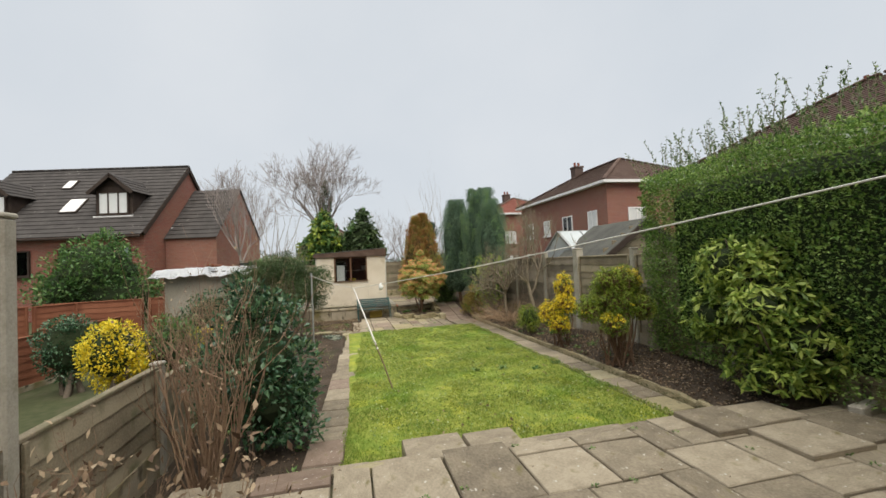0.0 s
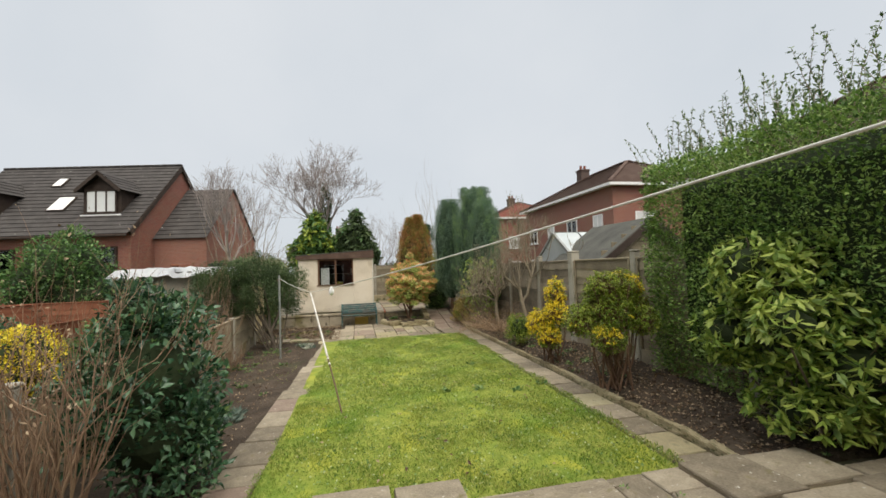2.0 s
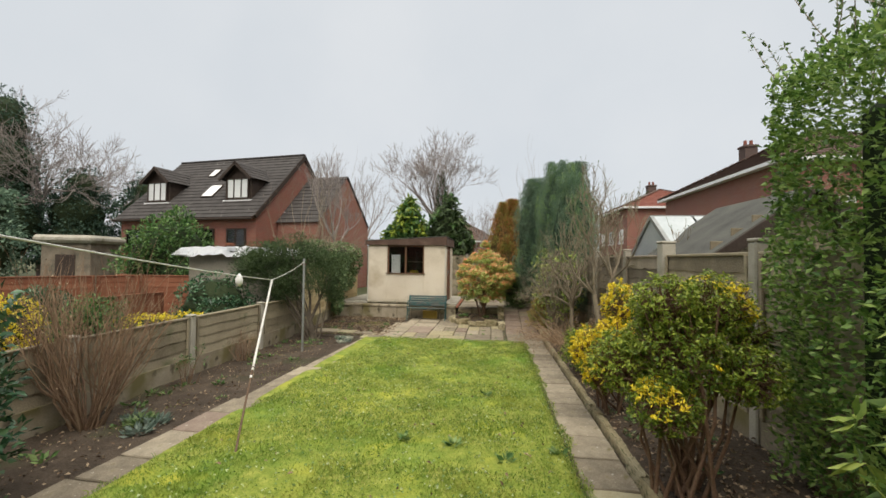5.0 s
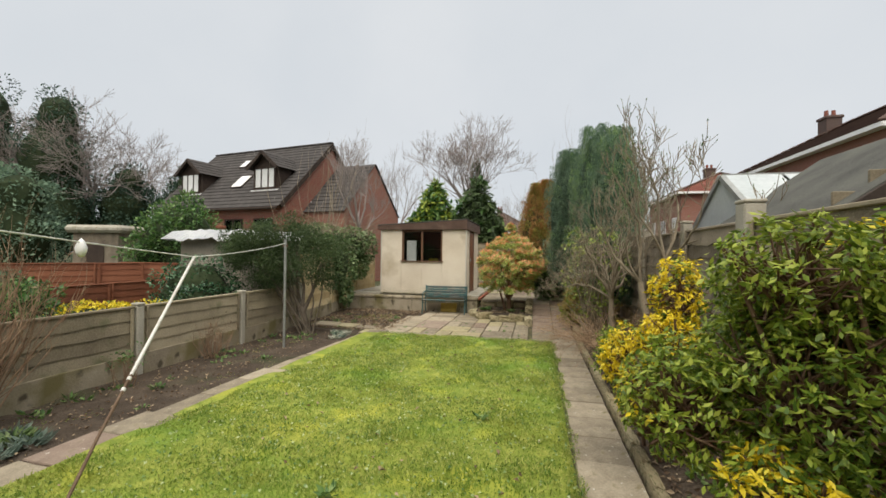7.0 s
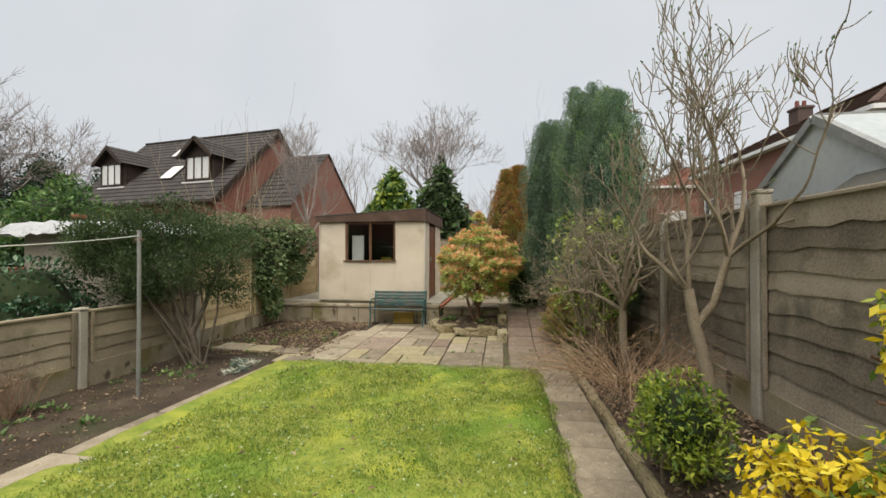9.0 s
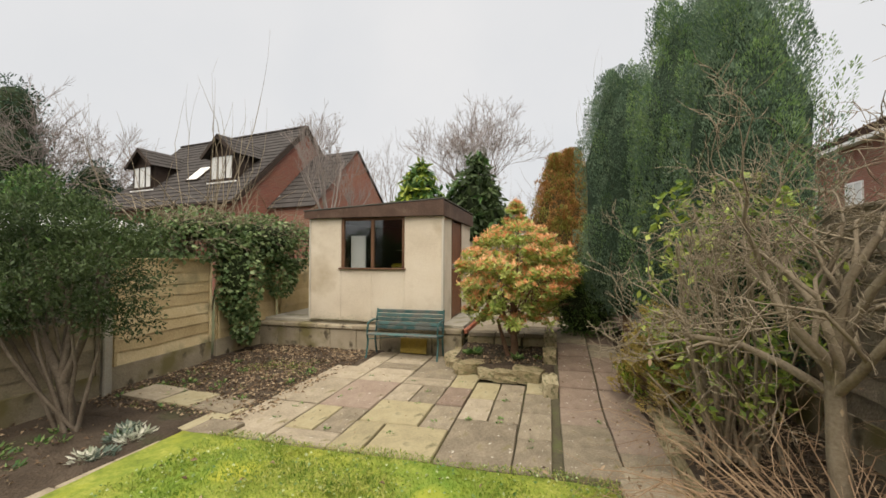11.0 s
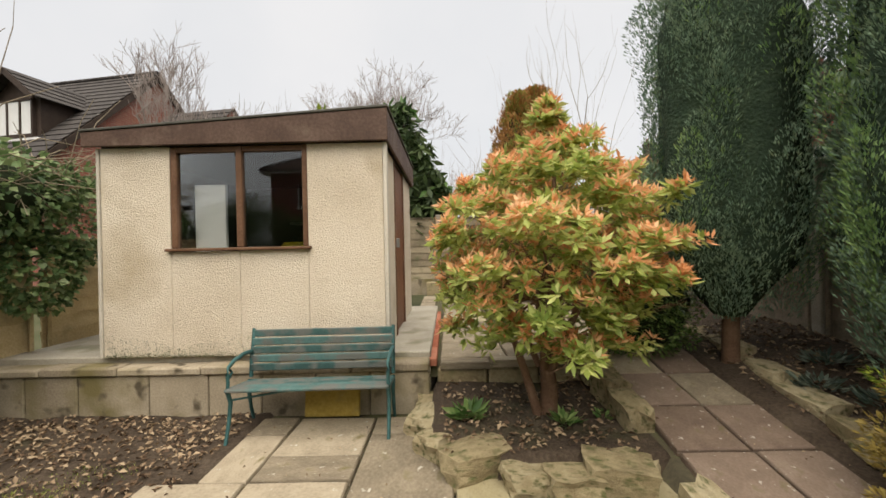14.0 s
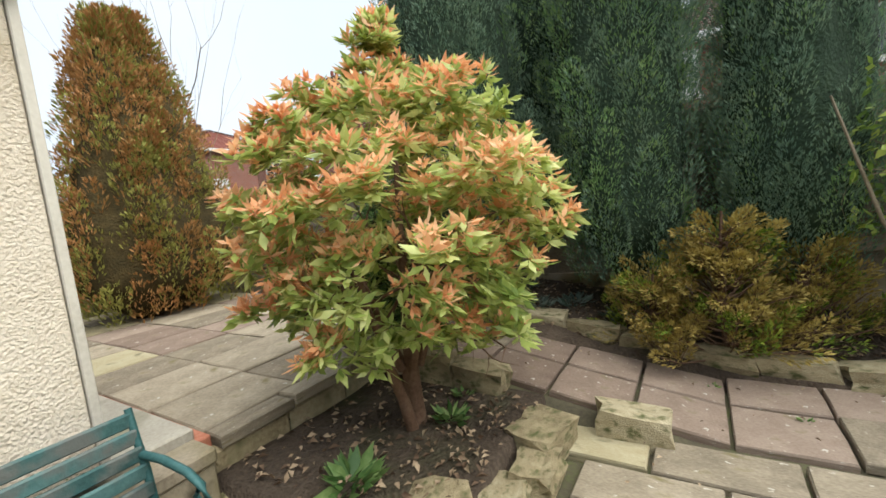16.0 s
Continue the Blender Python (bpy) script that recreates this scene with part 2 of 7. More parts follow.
M["tarp"] = material("white_tarpaulin", [(0.62, 0.64, 0.68), (0.76, 0.78, 0.8), (0.84, 0.85, 0.86)], 0.5, 3, 12, 0.5, dist=0.05)
M["white_glass"] = material("whitened_glass", [(0.36, 0.40, 0.41), (0.45, 0.49, 0.50), (0.54, 0.57, 0.58)], 0.35, 2, 20, 0.1)
M["bricks_dark"] = brick_mat("sooty_brick", (0.10, 0.06, 0.05), (0.07, 0.045, 0.04), (0.14, 0.11, 0.09))
M["render_wall"] = material("old_render", [(0.17, 0.155, 0.125), (0.27, 0.245, 0.20), (0.35, 0.325, 0.27)], 0.9, 1.5, 30, 0.4, stain=(1.0, (0.20, 0.18, 0.13), 0.5, 0.75))
M["bark"] = material("bark", [(0.07, 0.055, 0.04), (0.13, 0.105, 0.08), (0.20, 0.17, 0.135)], 0.9, 8, 60, 0.6)
M["bark_red"] = material("reddish_bark", [(0.09, 0.05, 0.03), (0.16, 0.095, 0.06), (0.23, 0.15, 0.10)], 0.9, 8, 60, 0.6)
M["bark_pale"] = material("pale_bark", [(0.15, 0.12, 0.08), (0.25, 0.205, 0.145), (0.34, 0.29, 0.215)], 0.9, 8, 60, 0.5)
M["twig_grey"] = material("grey_twig", [(0.19, 0.16, 0.145), (0.27, 0.23, 0.21), (0.35, 0.30, 0.28)], 0.9, 4, 30, 0.0)
M["twig_red"] = material("red_brown_twig", [(0.14, 0.085, 0.055), (0.24, 0.155, 0.10), (0.35, 0.245, 0.16)], 0.9, 4, 30, 0.0, vary=0.3, island=True)
M["twig_tan"] = material("tan_twig", [(0.22, 0.14, 0.085), (0.34, 0.23, 0.145), (0.46, 0.33, 0.22)], 0.9, 4, 30, 0.0, vary=0.3, island=True)
# Shade deep inside foliage, put into the colour of filler shells.
M["core"] = material("shaded_core", [(0.012, 0.02, 0.008), (0.022, 0.034, 0.013), (0.035, 0.05, 0.02)], 0.95, 5, 30, 0.6)
# Conifer cores: dark tones paint the shaded gaps between plumes.
M["conifer_core"] = material("shaded_conifer_core", [(0.015, 0.03, 0.018), (0.03, 0.055, 0.032), (0.055, 0.085, 0.05)], 0.95, 9, 45, 1.0, dist=0.03)
M["bronze_core"] = material("shaded_bronze_core", [(0.03, 0.025, 0.01), (0.06, 0.045, 0.016), (0.10, 0.07, 0.025)], 0.95, 9, 45, 1.0, dist=0.03)
M["hedge"] = leaf_mat("privet_leaf", [(0.07, 0.155, 0.035), (0.18, 0.31, 0.07), (0.38, 0.52, 0.15)], 0.4)
M["shoot"] = leaf_mat("privet_shoot_leaf", [(0.05, 0.10, 0.03), (0.11, 0.18, 0.06), (0.22, 0.29, 0.12)], 0.4)
M["cypress"] = leaf_mat("cypress_spray", [(0.075, 0.14, 0.098), (0.145, 0.23, 0.155), (0.26, 0.355, 0.225)], 0.7, 0.25, tl=0.25, big=2.2)
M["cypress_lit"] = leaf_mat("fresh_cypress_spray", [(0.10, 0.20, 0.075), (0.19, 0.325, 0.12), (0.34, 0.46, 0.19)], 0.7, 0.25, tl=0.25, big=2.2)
M["orange_conifer"] = leaf_mat("bronze_conifer_spray", [(0.22, 0.15, 0.04), (0.38, 0.20, 0.065), (0.52, 0.26, 0.10)], 0.7, 0.25, tl=0.15, big=2.2)
M["gold_green"] = leaf_mat("gold_green_spray", [(0.16, 0.17, 0.035), (0.27, 0.27, 0.06), (0.40, 0.38, 0.10)], 0.7, 0.25, tl=0.15, big=2.2)
M["gold_conifer"] = leaf_mat("golden_conifer_spray", [(0.20, 0.15, 0.04), (0.36, 0.27, 0.07), (0.50, 0.42, 0.13)], 0.7, 0.3, tl=0.15, big=2.2)
M["pieris_leaf"] = leaf_mat("pieris_leaf", [(0.21, 0.30, 0.07), (0.43, 0.52, 0.14), (0.68, 0.72, 0.30)], 0.35, 0.45, 0.42)
M["pieris_new"] = leaf_mat("pieris_orange_growth", [(0.74, 0.32, 0.15), (0.86, 0.46, 0.23), (0.89, 0.60, 0.36)], 0.5, 0.4, 0.42)
M["rhodo"] = leaf_mat("rhododendron_leaf", [(0.085, 0.16, 0.03), (0.23, 0.33, 0.06), (0.46, 0.54, 0.13)], 0.38)
M["camellia"] = leaf_mat("camellia_leaf", [(0.02, 0.055, 0.028), (0.045, 0.11, 0.052), (0.11, 0.20, 0.10)], 0.25, spec=0.5, tl=0.12)
M["yellow"] = leaf_mat("yellow_shoot", [(0.64, 0.48, 0.015), (0.83, 0.65, 0.03), (0.88, 0.76, 0.10)], 0.5)
M["choisya"] = leaf_mat("shrub_green_leaf", [(0.075, 0.14, 0.018), (0.19, 0.27, 0.03), (0.40, 0.46, 0.07)], 0.4)
M["ficus"] = leaf_mat("dark_evergreen_leaf", [(0.028, 0.05, 0.02), (0.055, 0.09, 0.034), (0.11, 0.16, 0.06)], 0.6, 0.35)
M["laurel"] = leaf_mat("laurel_leaf", [(0.03, 0.085, 0.022), (0.07, 0.16, 0.04), (0.16, 0.27, 0.08)], 0.35)
M["ivy"] = leaf_mat("ivy_leaf", [(0.058, 0.11, 0.042), (0.14, 0.22, 0.085), (0.30, 0.38, 0.18)], 0.4)
M["hebe"] = leaf_mat("hebe_leaf", [(0.045, 0.10, 0.028), (0.10, 0.19, 0.05), (0.22, 0.33, 0.10)], 0.45)
M["litter"] = leaf_mat("dead_leaf", [(0.10, 0.062, 0.038), (0.22, 0.15, 0.092), (0.38, 0.29, 0.19)], 0.8, vary=0.8, tl=0.05)
M["weed"] = leaf_mat("weed_leaf", [(0.05, 0.12, 0.03), (0.12, 0.22, 0.06), (0.26, 0.36, 0.13)], 0.5)
M["clover"] = leaf_mat("clover_leaf", [(0.10, 0.20, 0.06), (0.22, 0.33, 0.12), (0.48, 0.55, 0.30)], 0.5, 0.7)
M["pale_leaf"] = leaf_mat("cream_variegated_leaf", [(0.24, 0.28, 0.19), (0.48, 0.50, 0.40), (0.70, 0.70, 0.60)], 0.5)
M["grey_leaf"] = leaf_mat("silver_leaf", [(0.07, 0.11, 0.085), (0.14, 0.19, 0.15), (0.24, 0.29, 0.24)], 0.6)
M["far_conifer"] = leaf_mat("far_conifer_needles", [(0.022, 0.052, 0.036), (0.045, 0.088, 0.06), (0.085, 0.14, 0.09)], 0.8, tl=0.1)

glass = bpy.data.materials.new("window_glass")
glass.use_nodes = True
gn, gl = glass.node_tree.nodes, glass.node_tree.links
g_tr, g_gl, g_mix, g_fr = gn.new("ShaderNodeBsdfTransparent"), gn.new("ShaderNodeBsdfGlossy"), gn.new("ShaderNodeMixShader"), gn.new("ShaderNodeFresnel")
g_tr.inputs["Color"].default_value = (0.85, 0.88, 0.88, 1)
g_gl.inputs["Roughness"].default_value = 0.02
g_fr.inputs["IOR"].default_value = 1.75
gl.new(g_fr.outputs[0], g_mix.inputs["Fac"])
gl.new(g_tr.outputs[0], g_mix.inputs[1])
gl.new(g_gl.outputs[0], g_mix.inputs[2])
gl.new(g_mix.outputs[0], gn["Material Output"].inputs["Surface"])
M["glass"] = glass


# ---- building helpers ----
def thing(name, label, category, at=(0, 0, 0), rz=0, group="", kind=""):
    e = new(name)
    e.empty_display_size = 0.1
    e.matrix_world = pose(*at, 0, 0, rz)
    return tagged(e, label, category, group, kind)


def mesh_ob(name, me, mat, parent=None, label=""):
    me.materials.clear()
    me.materials.append(mat)
    ob = new(name, me)
    if parent is not None:
        ob.parent = parent
    if label:
        ob["label"] = label
    return ob


def part(name, bm, mat, parent=None, label="", smooth=False):
    me = bpy.data.meshes.new(name)
    bmesh.ops.recalc_face_normals(bm, faces=bm.faces)
    bm.to_mesh(me)
    bm.free()
    if smooth:
        for p in me.polygons:
            p.use_smooth = True
    return mesh_ob(name, me, mat, parent, label)


def add_box(bm, lo, hi, bevel=0.0, m=None):
    lo, hi = Vector(lo), Vector(hi)
    r = bmesh.ops.create_cube(bm, size=1.0, matrix=Matrix.Translation((lo + hi) / 2) @ Matrix.Diagonal((*(hi - lo), 1)))
    vs = r["verts"]
    if bevel:
        es = list({e for v in vs for e in v.link_edges})
        vs = list({v for f in bmesh.ops.bevel(bm, geom=es, offset=bevel, segments=1, affect="EDGES")["faces"] for v in f.verts} | {v for v in vs if v.is_valid})
    if m is not None:
        bmesh.ops.transform(bm, matrix=m, verts=vs)
    return vs


def box(name, lo, hi, mat, parent=None, label="", bevel=0.004, m=None):
    bm = bmesh.new()
    add_box(bm, lo, hi, bevel, m)
    return part(name, bm, mat, parent, label)


def poly_prism(bm, pts, z0, z1):
    """A prism over a plan outline."""
    lo = [bm.verts.new((x, y, z0)) for x, y in pts]
    hi = [bm.verts.new((x, y, z1)) for x, y in pts]
    k = len(pts)
    bm.faces.new(hi)
    bm.faces.new(lo[::-1])
    for i in range(k):
        bm.faces.new((lo[i], lo[(i + 1) % k], hi[(i + 1) % k], hi[i]))


def raw_mesh(name, V, F):
    me = bpy.data.meshes.new(name)
    V = np.asarray(V, np.float32)
    F = np.asarray(F, np.int32)
    k = F.shape[1]
    me.vertices.add(len(V))
    me.vertices.foreach_set("co", V.ravel())
    me.loops.add(F.size)
    me.loops.foreach_set("vertex_index", F.ravel())
    me.polygons.add(len(F))
    me.polygons.foreach_set("loop_start", np.arange(len(F), dtype=np.int32) * k)
    me.polygons.foreach_set("loop_total", np.full(len(F), k, np.int32))
    me.update(calc_edges=True)
    return me


def unit(a):
    return a / np.maximum(1e-9, np.linalg.norm(a, axis=-1, keepdims=True))


def leaves(name, P, D, size, mat, parent=None, ratio=0.42, fold=0.18, curl=0.0, label="", rng=None):
    """One mesh of many small pointed leaves: P roots, D directions, size lengths."""
    rng = rng or np.random.default_rng(5)
    n = len(P)
    D = unit(np.asarray(D, float))
    size = np.broadcast_to(np.asarray(size, float), (n,))[:, None]
    S = unit(np.cross(D, rng.normal(size=(n, 3)) * 0.55 + np.array([0, 0, 1.0])))
    U = np.cross(S, D)
    mid = P + D * size * 0.48 + U * size * curl
    V = np.stack([P, mid + S * size * ratio / 2 + U * size * fold * ratio, P + D * size - U * size * curl, mid - S * size * ratio / 2 + U * size * fold * ratio], 1).reshape(-1, 3)
    i = np.arange(n)[:, None] * 4
    F = np.concatenate([i + np.array([[0, 1, 2]]), i + np.array([[0, 2, 3]])], 0)
    ob = mesh_ob(name, raw_mesh(name, V, F), mat, parent, label)
    ob["kind"] = "stuff"
    return ob


def tubes(name, lines, mat, parent=None, sides=5, label=""):
    """One mesh of tapering tubes; lines: (points, first radius, last radius)."""
    V, F, base = [], [], 0
    ang = np.arange(sides) * 2 * math.pi / sides
    ca, sa = np.cos(ang)[:, None], np.sin(ang)[:, None]
    for pts, r0, r1 in lines:
        pts = np.asarray(pts, float)
        k = len(pts)
        T = unit(np.gradient(pts, axis=0))
        ref = np.array([0.31, 0.17, 0.94]) if abs(T[0][2]) < 0.9 else np.array([1.0, 0.1, 0])
        A = unit(np.cross(T, ref))
        B = np.cross(T, A)
        rr = np.linspace(r0, r1, k)
        for j in range(k):
            V.append(pts[j] + (ca * A[j] + sa * B[j]) * rr[j])
        for j in range(k - 1):
            a = base + j * sides
            q = np.arange(sides)
            F.append(np.stack([a + q, a + (q + 1) % sides, a + sides + (q + 1) % sides, a + sides + q], 1))
        base += k * sides
    me = raw_mesh(name, np.concatenate(V), np.concatenate(F))
    me.polygons.foreach_set("use_smooth", np.ones(len(me.polygons), bool))
    return mesh_ob(name, me, mat, parent, label)


def grow(rng, start, d, length, r, depth, out, tips, spread=0.6, kids=(2, 4), shrink=0.68, up=0.15, segs=4, wob=0.12, along=0.35):
    """A branching limb: adds its line to out, its end to tips."""
    d = unit(np.asarray(d, float))
    pts = [np.asarray(start, float)]
    for _ in range(segs):
        d = unit(d + rng.normal(size=3) * wob + np.array([0, 0, up * 0.3]))
        pts.append(pts[-1] + d * length / segs)
    end_r = r * 0.6
    out.append((pts, r, end_r if depth else r * 0.35))
    if depth == 0:
        tips.append((pts[-1], d))
        return
    k = int(rng.integers(kids[0], kids[1] + 1))
    for i in range(k):
        s = 1.0 if i == 0 else rng.uniform(along, 1.0)
        f = s * segs
        j = min(segs - 1, int(f))
        p = pts[j] + (pts[j + 1] - pts[j]) * (f - j)
        nd = unit(d + rng.normal(size=3) * spread + np.array([0, 0, up]))
        grow(rng, p, nd, length * shrink * rng.uniform(0.75, 1.15), end_r * rng.uniform(0.6, 0.95), depth - 1, out, tips, spread, kids, shrink, up, segs, wob, along)


def lobes_points(rng, lobes, n, shell=0.35):
    """Points in the outer shells of ellipsoid lobes (x, y, z, rx, ry, rz), with their outward directions."""
    L = np.array(lobes, float)
    w = (L[:, 3] * L[:, 4] + L[:, 4] * L[:, 5] + L[:, 3] * L[:, 5])
    idx = rng.choice(len(L), n, p=w / w.sum())
    u = unit(rng.normal(size=(n, 3)))
    s = 1 - shell * rng.random((n, 1)) ** 1.6
    return L[idx, :3] + u * L[idx, 3:] * s, unit(u / L[idx, 3:])


# Filler lobes that close gaps behind the leaves, coloured as shaded depth.
def core_mesh(name, lobes, parent, mat, scale=0.78, rough=0.12, seed=3, sub=2):
    bm = bmesh.new()
    for (x, y, z, a, b, c) in lobes:
        vs = bmesh.ops.create_icosphere(bm, subdivisions=sub, radius=1.0)["verts"]
        for v in vs:
            k = 1 + rough * 2 * (noise.noise(v.co * 2.3 + Vector((x * 3.1, y * 1.7, seed))))
            v.co = Vector((x + v.co.x * a * scale * k, y + v.co.y * b * scale * k, z + v.co.z * c * scale * k))
    return part(name, bm, mat, parent, smooth=False)


def clumps(rng, lobes, n, size):
    """Breaks big lobes into many small ones over their surfaces, for an uneven outline."""
    P, N = lobes_points(rng, lobes, n, 0.3)
    return [(*p, *(size * rng.uniform(0.6, 1.25) * np.array([1, 1, 0.8]))) for p in P]


def shrub(name, label, category, at, lobes, n, leaf, mat, seed=1, stems=5, stem_mat="bark", core=0.7, ratio=0.45, outward=0.8, up=0.3, clump=0, clump_size=0.16, stem_r=0.014, group="", shell=0.4, stem_base=0.12, second=None, jitter=0.6, curl=0.04):
    rng = np.random.default_rng(seed)
    e = thing(name, label, category, at, group=group)
    use = clumps(rng, lobes, clump, clump_size) + list(lobes) if clump else list(lobes)
    P, N = lobes_points(rng, use, n, shell)
    keep = P[:, 2] > 0.02
    P, N = P[keep], N[keep]
    D = N * outward + rng.normal(size=P.shape) * jitter + np.array([0, 0, up])
    leaves("foliage", P, D, leaf * rng.uniform(0.6, 1.2, len(P)), M[mat], e, ratio, rng=rng, curl=curl)
    if second:
        m2, k, lf, zmin = second
        P2, N2 = lobes_points(rng, use, k * 3, 0.12)
        sel = (N2[:, 2] > zmin)
        P2, N2 = P2[sel][:k], N2[sel][:k]
        leaves("new_growth", P2, N2 + rng.normal(size=P2.shape) * 0.5 + np.array([0, 0, 0.5]), lf * rng.uniform(0.6, 1.2, len(P2)), M[m2], e, ratio, rng=rng)
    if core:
        core_mesh("shaded_core", lobes, e, M["core"], core)
    lines = []
    for i in range(stems):
        x, y, z, a, b, c = lobes[i % len(lobes)]
        b0 = np.array([rng.normal() * stem_base, rng.normal() * stem_base, -0.05])
        t0 = np.array([x + rng.normal() * a * 0.3, y + rng.normal() * b * 0.3, z + rng.normal() * 0.1])
        m0 = (b0 + t0) / 2 + rng.normal(size=3) * 0.06
        lines.append(([b0, (b0 + m0) / 2 + rng.normal(size=3) * 0.02, m0, t0], stem_r, stem_r * 0.5))
    tubes("stem_work", lines, M[stem_mat], e)
    return e


def bare_tree(name, label, at, height, seed, mat="twig_grey", spread=0.5, r=0.16, depth=5, kids=(2, 3), trunk=0.25, up=0.25, sides=4, category="tree", limbs=5, segs=3, shrink=0.7, wob=0.1, group="", limb_len=0.30, lean=0.75):
    rng = np.random.default_rng(seed)
    e = thing(name, label, category, at, group=group)
    out, tips = [], []
    top = np.array([rng.normal() * 0.03 * height, rng.normal() * 0.03 * height, height * trunk])
    out.append(([np.array([0, 0, -0.1]), top * 0.5 + rng.normal(size=3) * 0.02, top], r, r * 0.75))
    for i in range(limbs):
        a = 2 * math.pi * (i + rng.random() * 0.6) / limbs
        d = np.array([math.cos(a) * lean, math.sin(a) * lean, 0.6 + rng.random() * 0.6])
        if i == 0:
            d = np.array([0.05, 0.05, 1.0])
        grow(rng, top * rng.uniform(0.75, 1.0), d, height * limb_len, r * 0.55, depth - 1, out, tips, spread, kids, shrink, up, segs, wob)
    big = [o for o in out if o[1] > r * 0.2]
    small = [(p, max(a, 0.006 * height / 8), max(b, 0.004 * height / 8)) for p, a, b in out if a <= r * 0.2]
    tubes("trunk", big, M[mat], e, 6)
    if small:
        tubes("fine_twig_work", small, M[mat], e, 3)
    return e, tips


def sheet(name, x0, x1, y0, y1, height, mat, step=0.12, label="", category="", kind="structure", rough=0.0, thick=0.1):
    """A ground surface with relief and turned-down edges."""
    nx, ny = max(2, int((x1 - x0) / step)), max(2, int((y1 - y0) / step))
    V, F = [], []
    for j in range(ny + 1):
        for i in range(nx + 1):
            x, y = x0 + (x1 - x0) * i / nx, y0 + (y1 - y0) * j / ny
            z = height(x, y) + rough * noise.noise(Vector((x * 2.1, y * 2.1, 0.3))) + rough * 0.6 * noise.noise(Vector((x * 6.3, y * 6.3, 5.3)))
            if i in (0, nx) or j in (0, ny):
                z -= thick
            V.append((x, y, z))
    for j in range(ny):
        for i in range(nx):
            a = j * (nx + 1) + i
            F.append((a, a + 1, a + nx + 2, a + nx + 1))
    me = raw_mesh(name, V, F)
    me.polygons.foreach_set("use_smooth", np.ones(len(me.polygons), bool))
    return tagged(mesh_ob(name, me, mat), label, category, kind=kind)


# ---- levels of the ground ----
PATIO, PAVING, TERRACE = 0.16, -0.10, 0.25


def lawn_z(x, y):
    return -0.07 * min(1, max(0, (y - 8) / 6))


def path_z(x, y):
    """The right-hand path: lawn level, then a ramp to the terrace."""
    return lawn_z(x, y) - 0.02 if y < 14.2 else PAVING + (TERRACE - PAVING) * min(1, max(0, (y - 14.9) / 2.1))


def bed_right_z(x, y):
    return path_z(x, y) + 0.0 + 0.22 * min(1, max(0, (x - 3.7) / 0.9))


def bed_left_z(x, y):
    return -0.10 - 0.06 * min(1, max(0, (-0.4 - x) / 1.4))


def lawn_left(y):
    return -0.28 + 0.055 * (y - 5.5)


gv = [(-260, -120, -0.32), (260, -120, -0.32), (260, 300, -0.32), (-260, 300, -0.32)]
ground = tagged(mesh_ob("ground", raw_mesh("ground", gv, [(0, 1, 2, 3)]), M["ground"]), "rough mixed grass and earth ground of the neighbouring plots", "ground", kind="structure")
lawn = sheet("lawn", -0.32, 3.32, 5.0, 13.35, lawn_z, M["turf"], 0.1, "mossy bright green lawn turf between two slab paths", "lawn", rough=0.012)
sheet("flower_bed_left", -2.15, -0.3, 4.5, 13.6, bed_left_z, M["soil"], 0.07, "bare dark soil border beside the low fence", "flower bed", rough=0.03)
sheet("leafy_plot", -2.4, 0.25, 13.4, 16.9, lambda x, y: -0.12, M["soil"], 0.08, "bare soil plot strewn with dead leaves below the shed", "flower bed", rough=0.03)
sheet("flower_bed_right", 3.68, 5.6, 4.9, 19.5, bed_right_z, M["soil"], 0.08, "raised dark soil border under the hedge and shrubs", "flower bed", rough=0.035)
sheet("planter_soil", 1.5, 2.95, 15.6, 16.98, lambda x, y: (0.03 + 0.03 * (y - 15.6)) if (x - 1.5) * 0.85 + (y - 15.6) > 0.5 and y > 15.72 else -0.25, M["soil"], 0.05, "dark soil inside the rockery planter", "soil", rough=0.02)
sheet("paving_bed", -0.45, 3.72, 13.3, 17.2, lambda x, y: (path_z(x, y) if x > 2.86 else PAVING) - 0.045, M["joint"], 0.1, "mossy dirt joints between the paving slabs", "paving")
sheet("path_bed", 3.2, 3.8, 5.0, 13.5, lambda x, y: path_z(x, y) - 0.035, M["joint"], 0.1, "dirt joints between the path slabs", "path")
sheet("terrace_bed", 1.14, 4.3, 16.95, 22.6, lambda x, y: TERRACE - 0.035, M["joint"], 0.1, "dirt joints between the terrace slabs", "paving")
sheet("patio_bed", -1.6, 6.0, 0.0, 5.02, lambda x, y: PATIO - 0.045, M["joint"], 0.1, "dark dirt joints under the stone patio slabs", "patio", thick=0.3)

# ---- shed ----
SH = dict(x0=-1.30, x1=1.13, y0=16.90, y1=19.40, z0=0.34, z1=2.14)


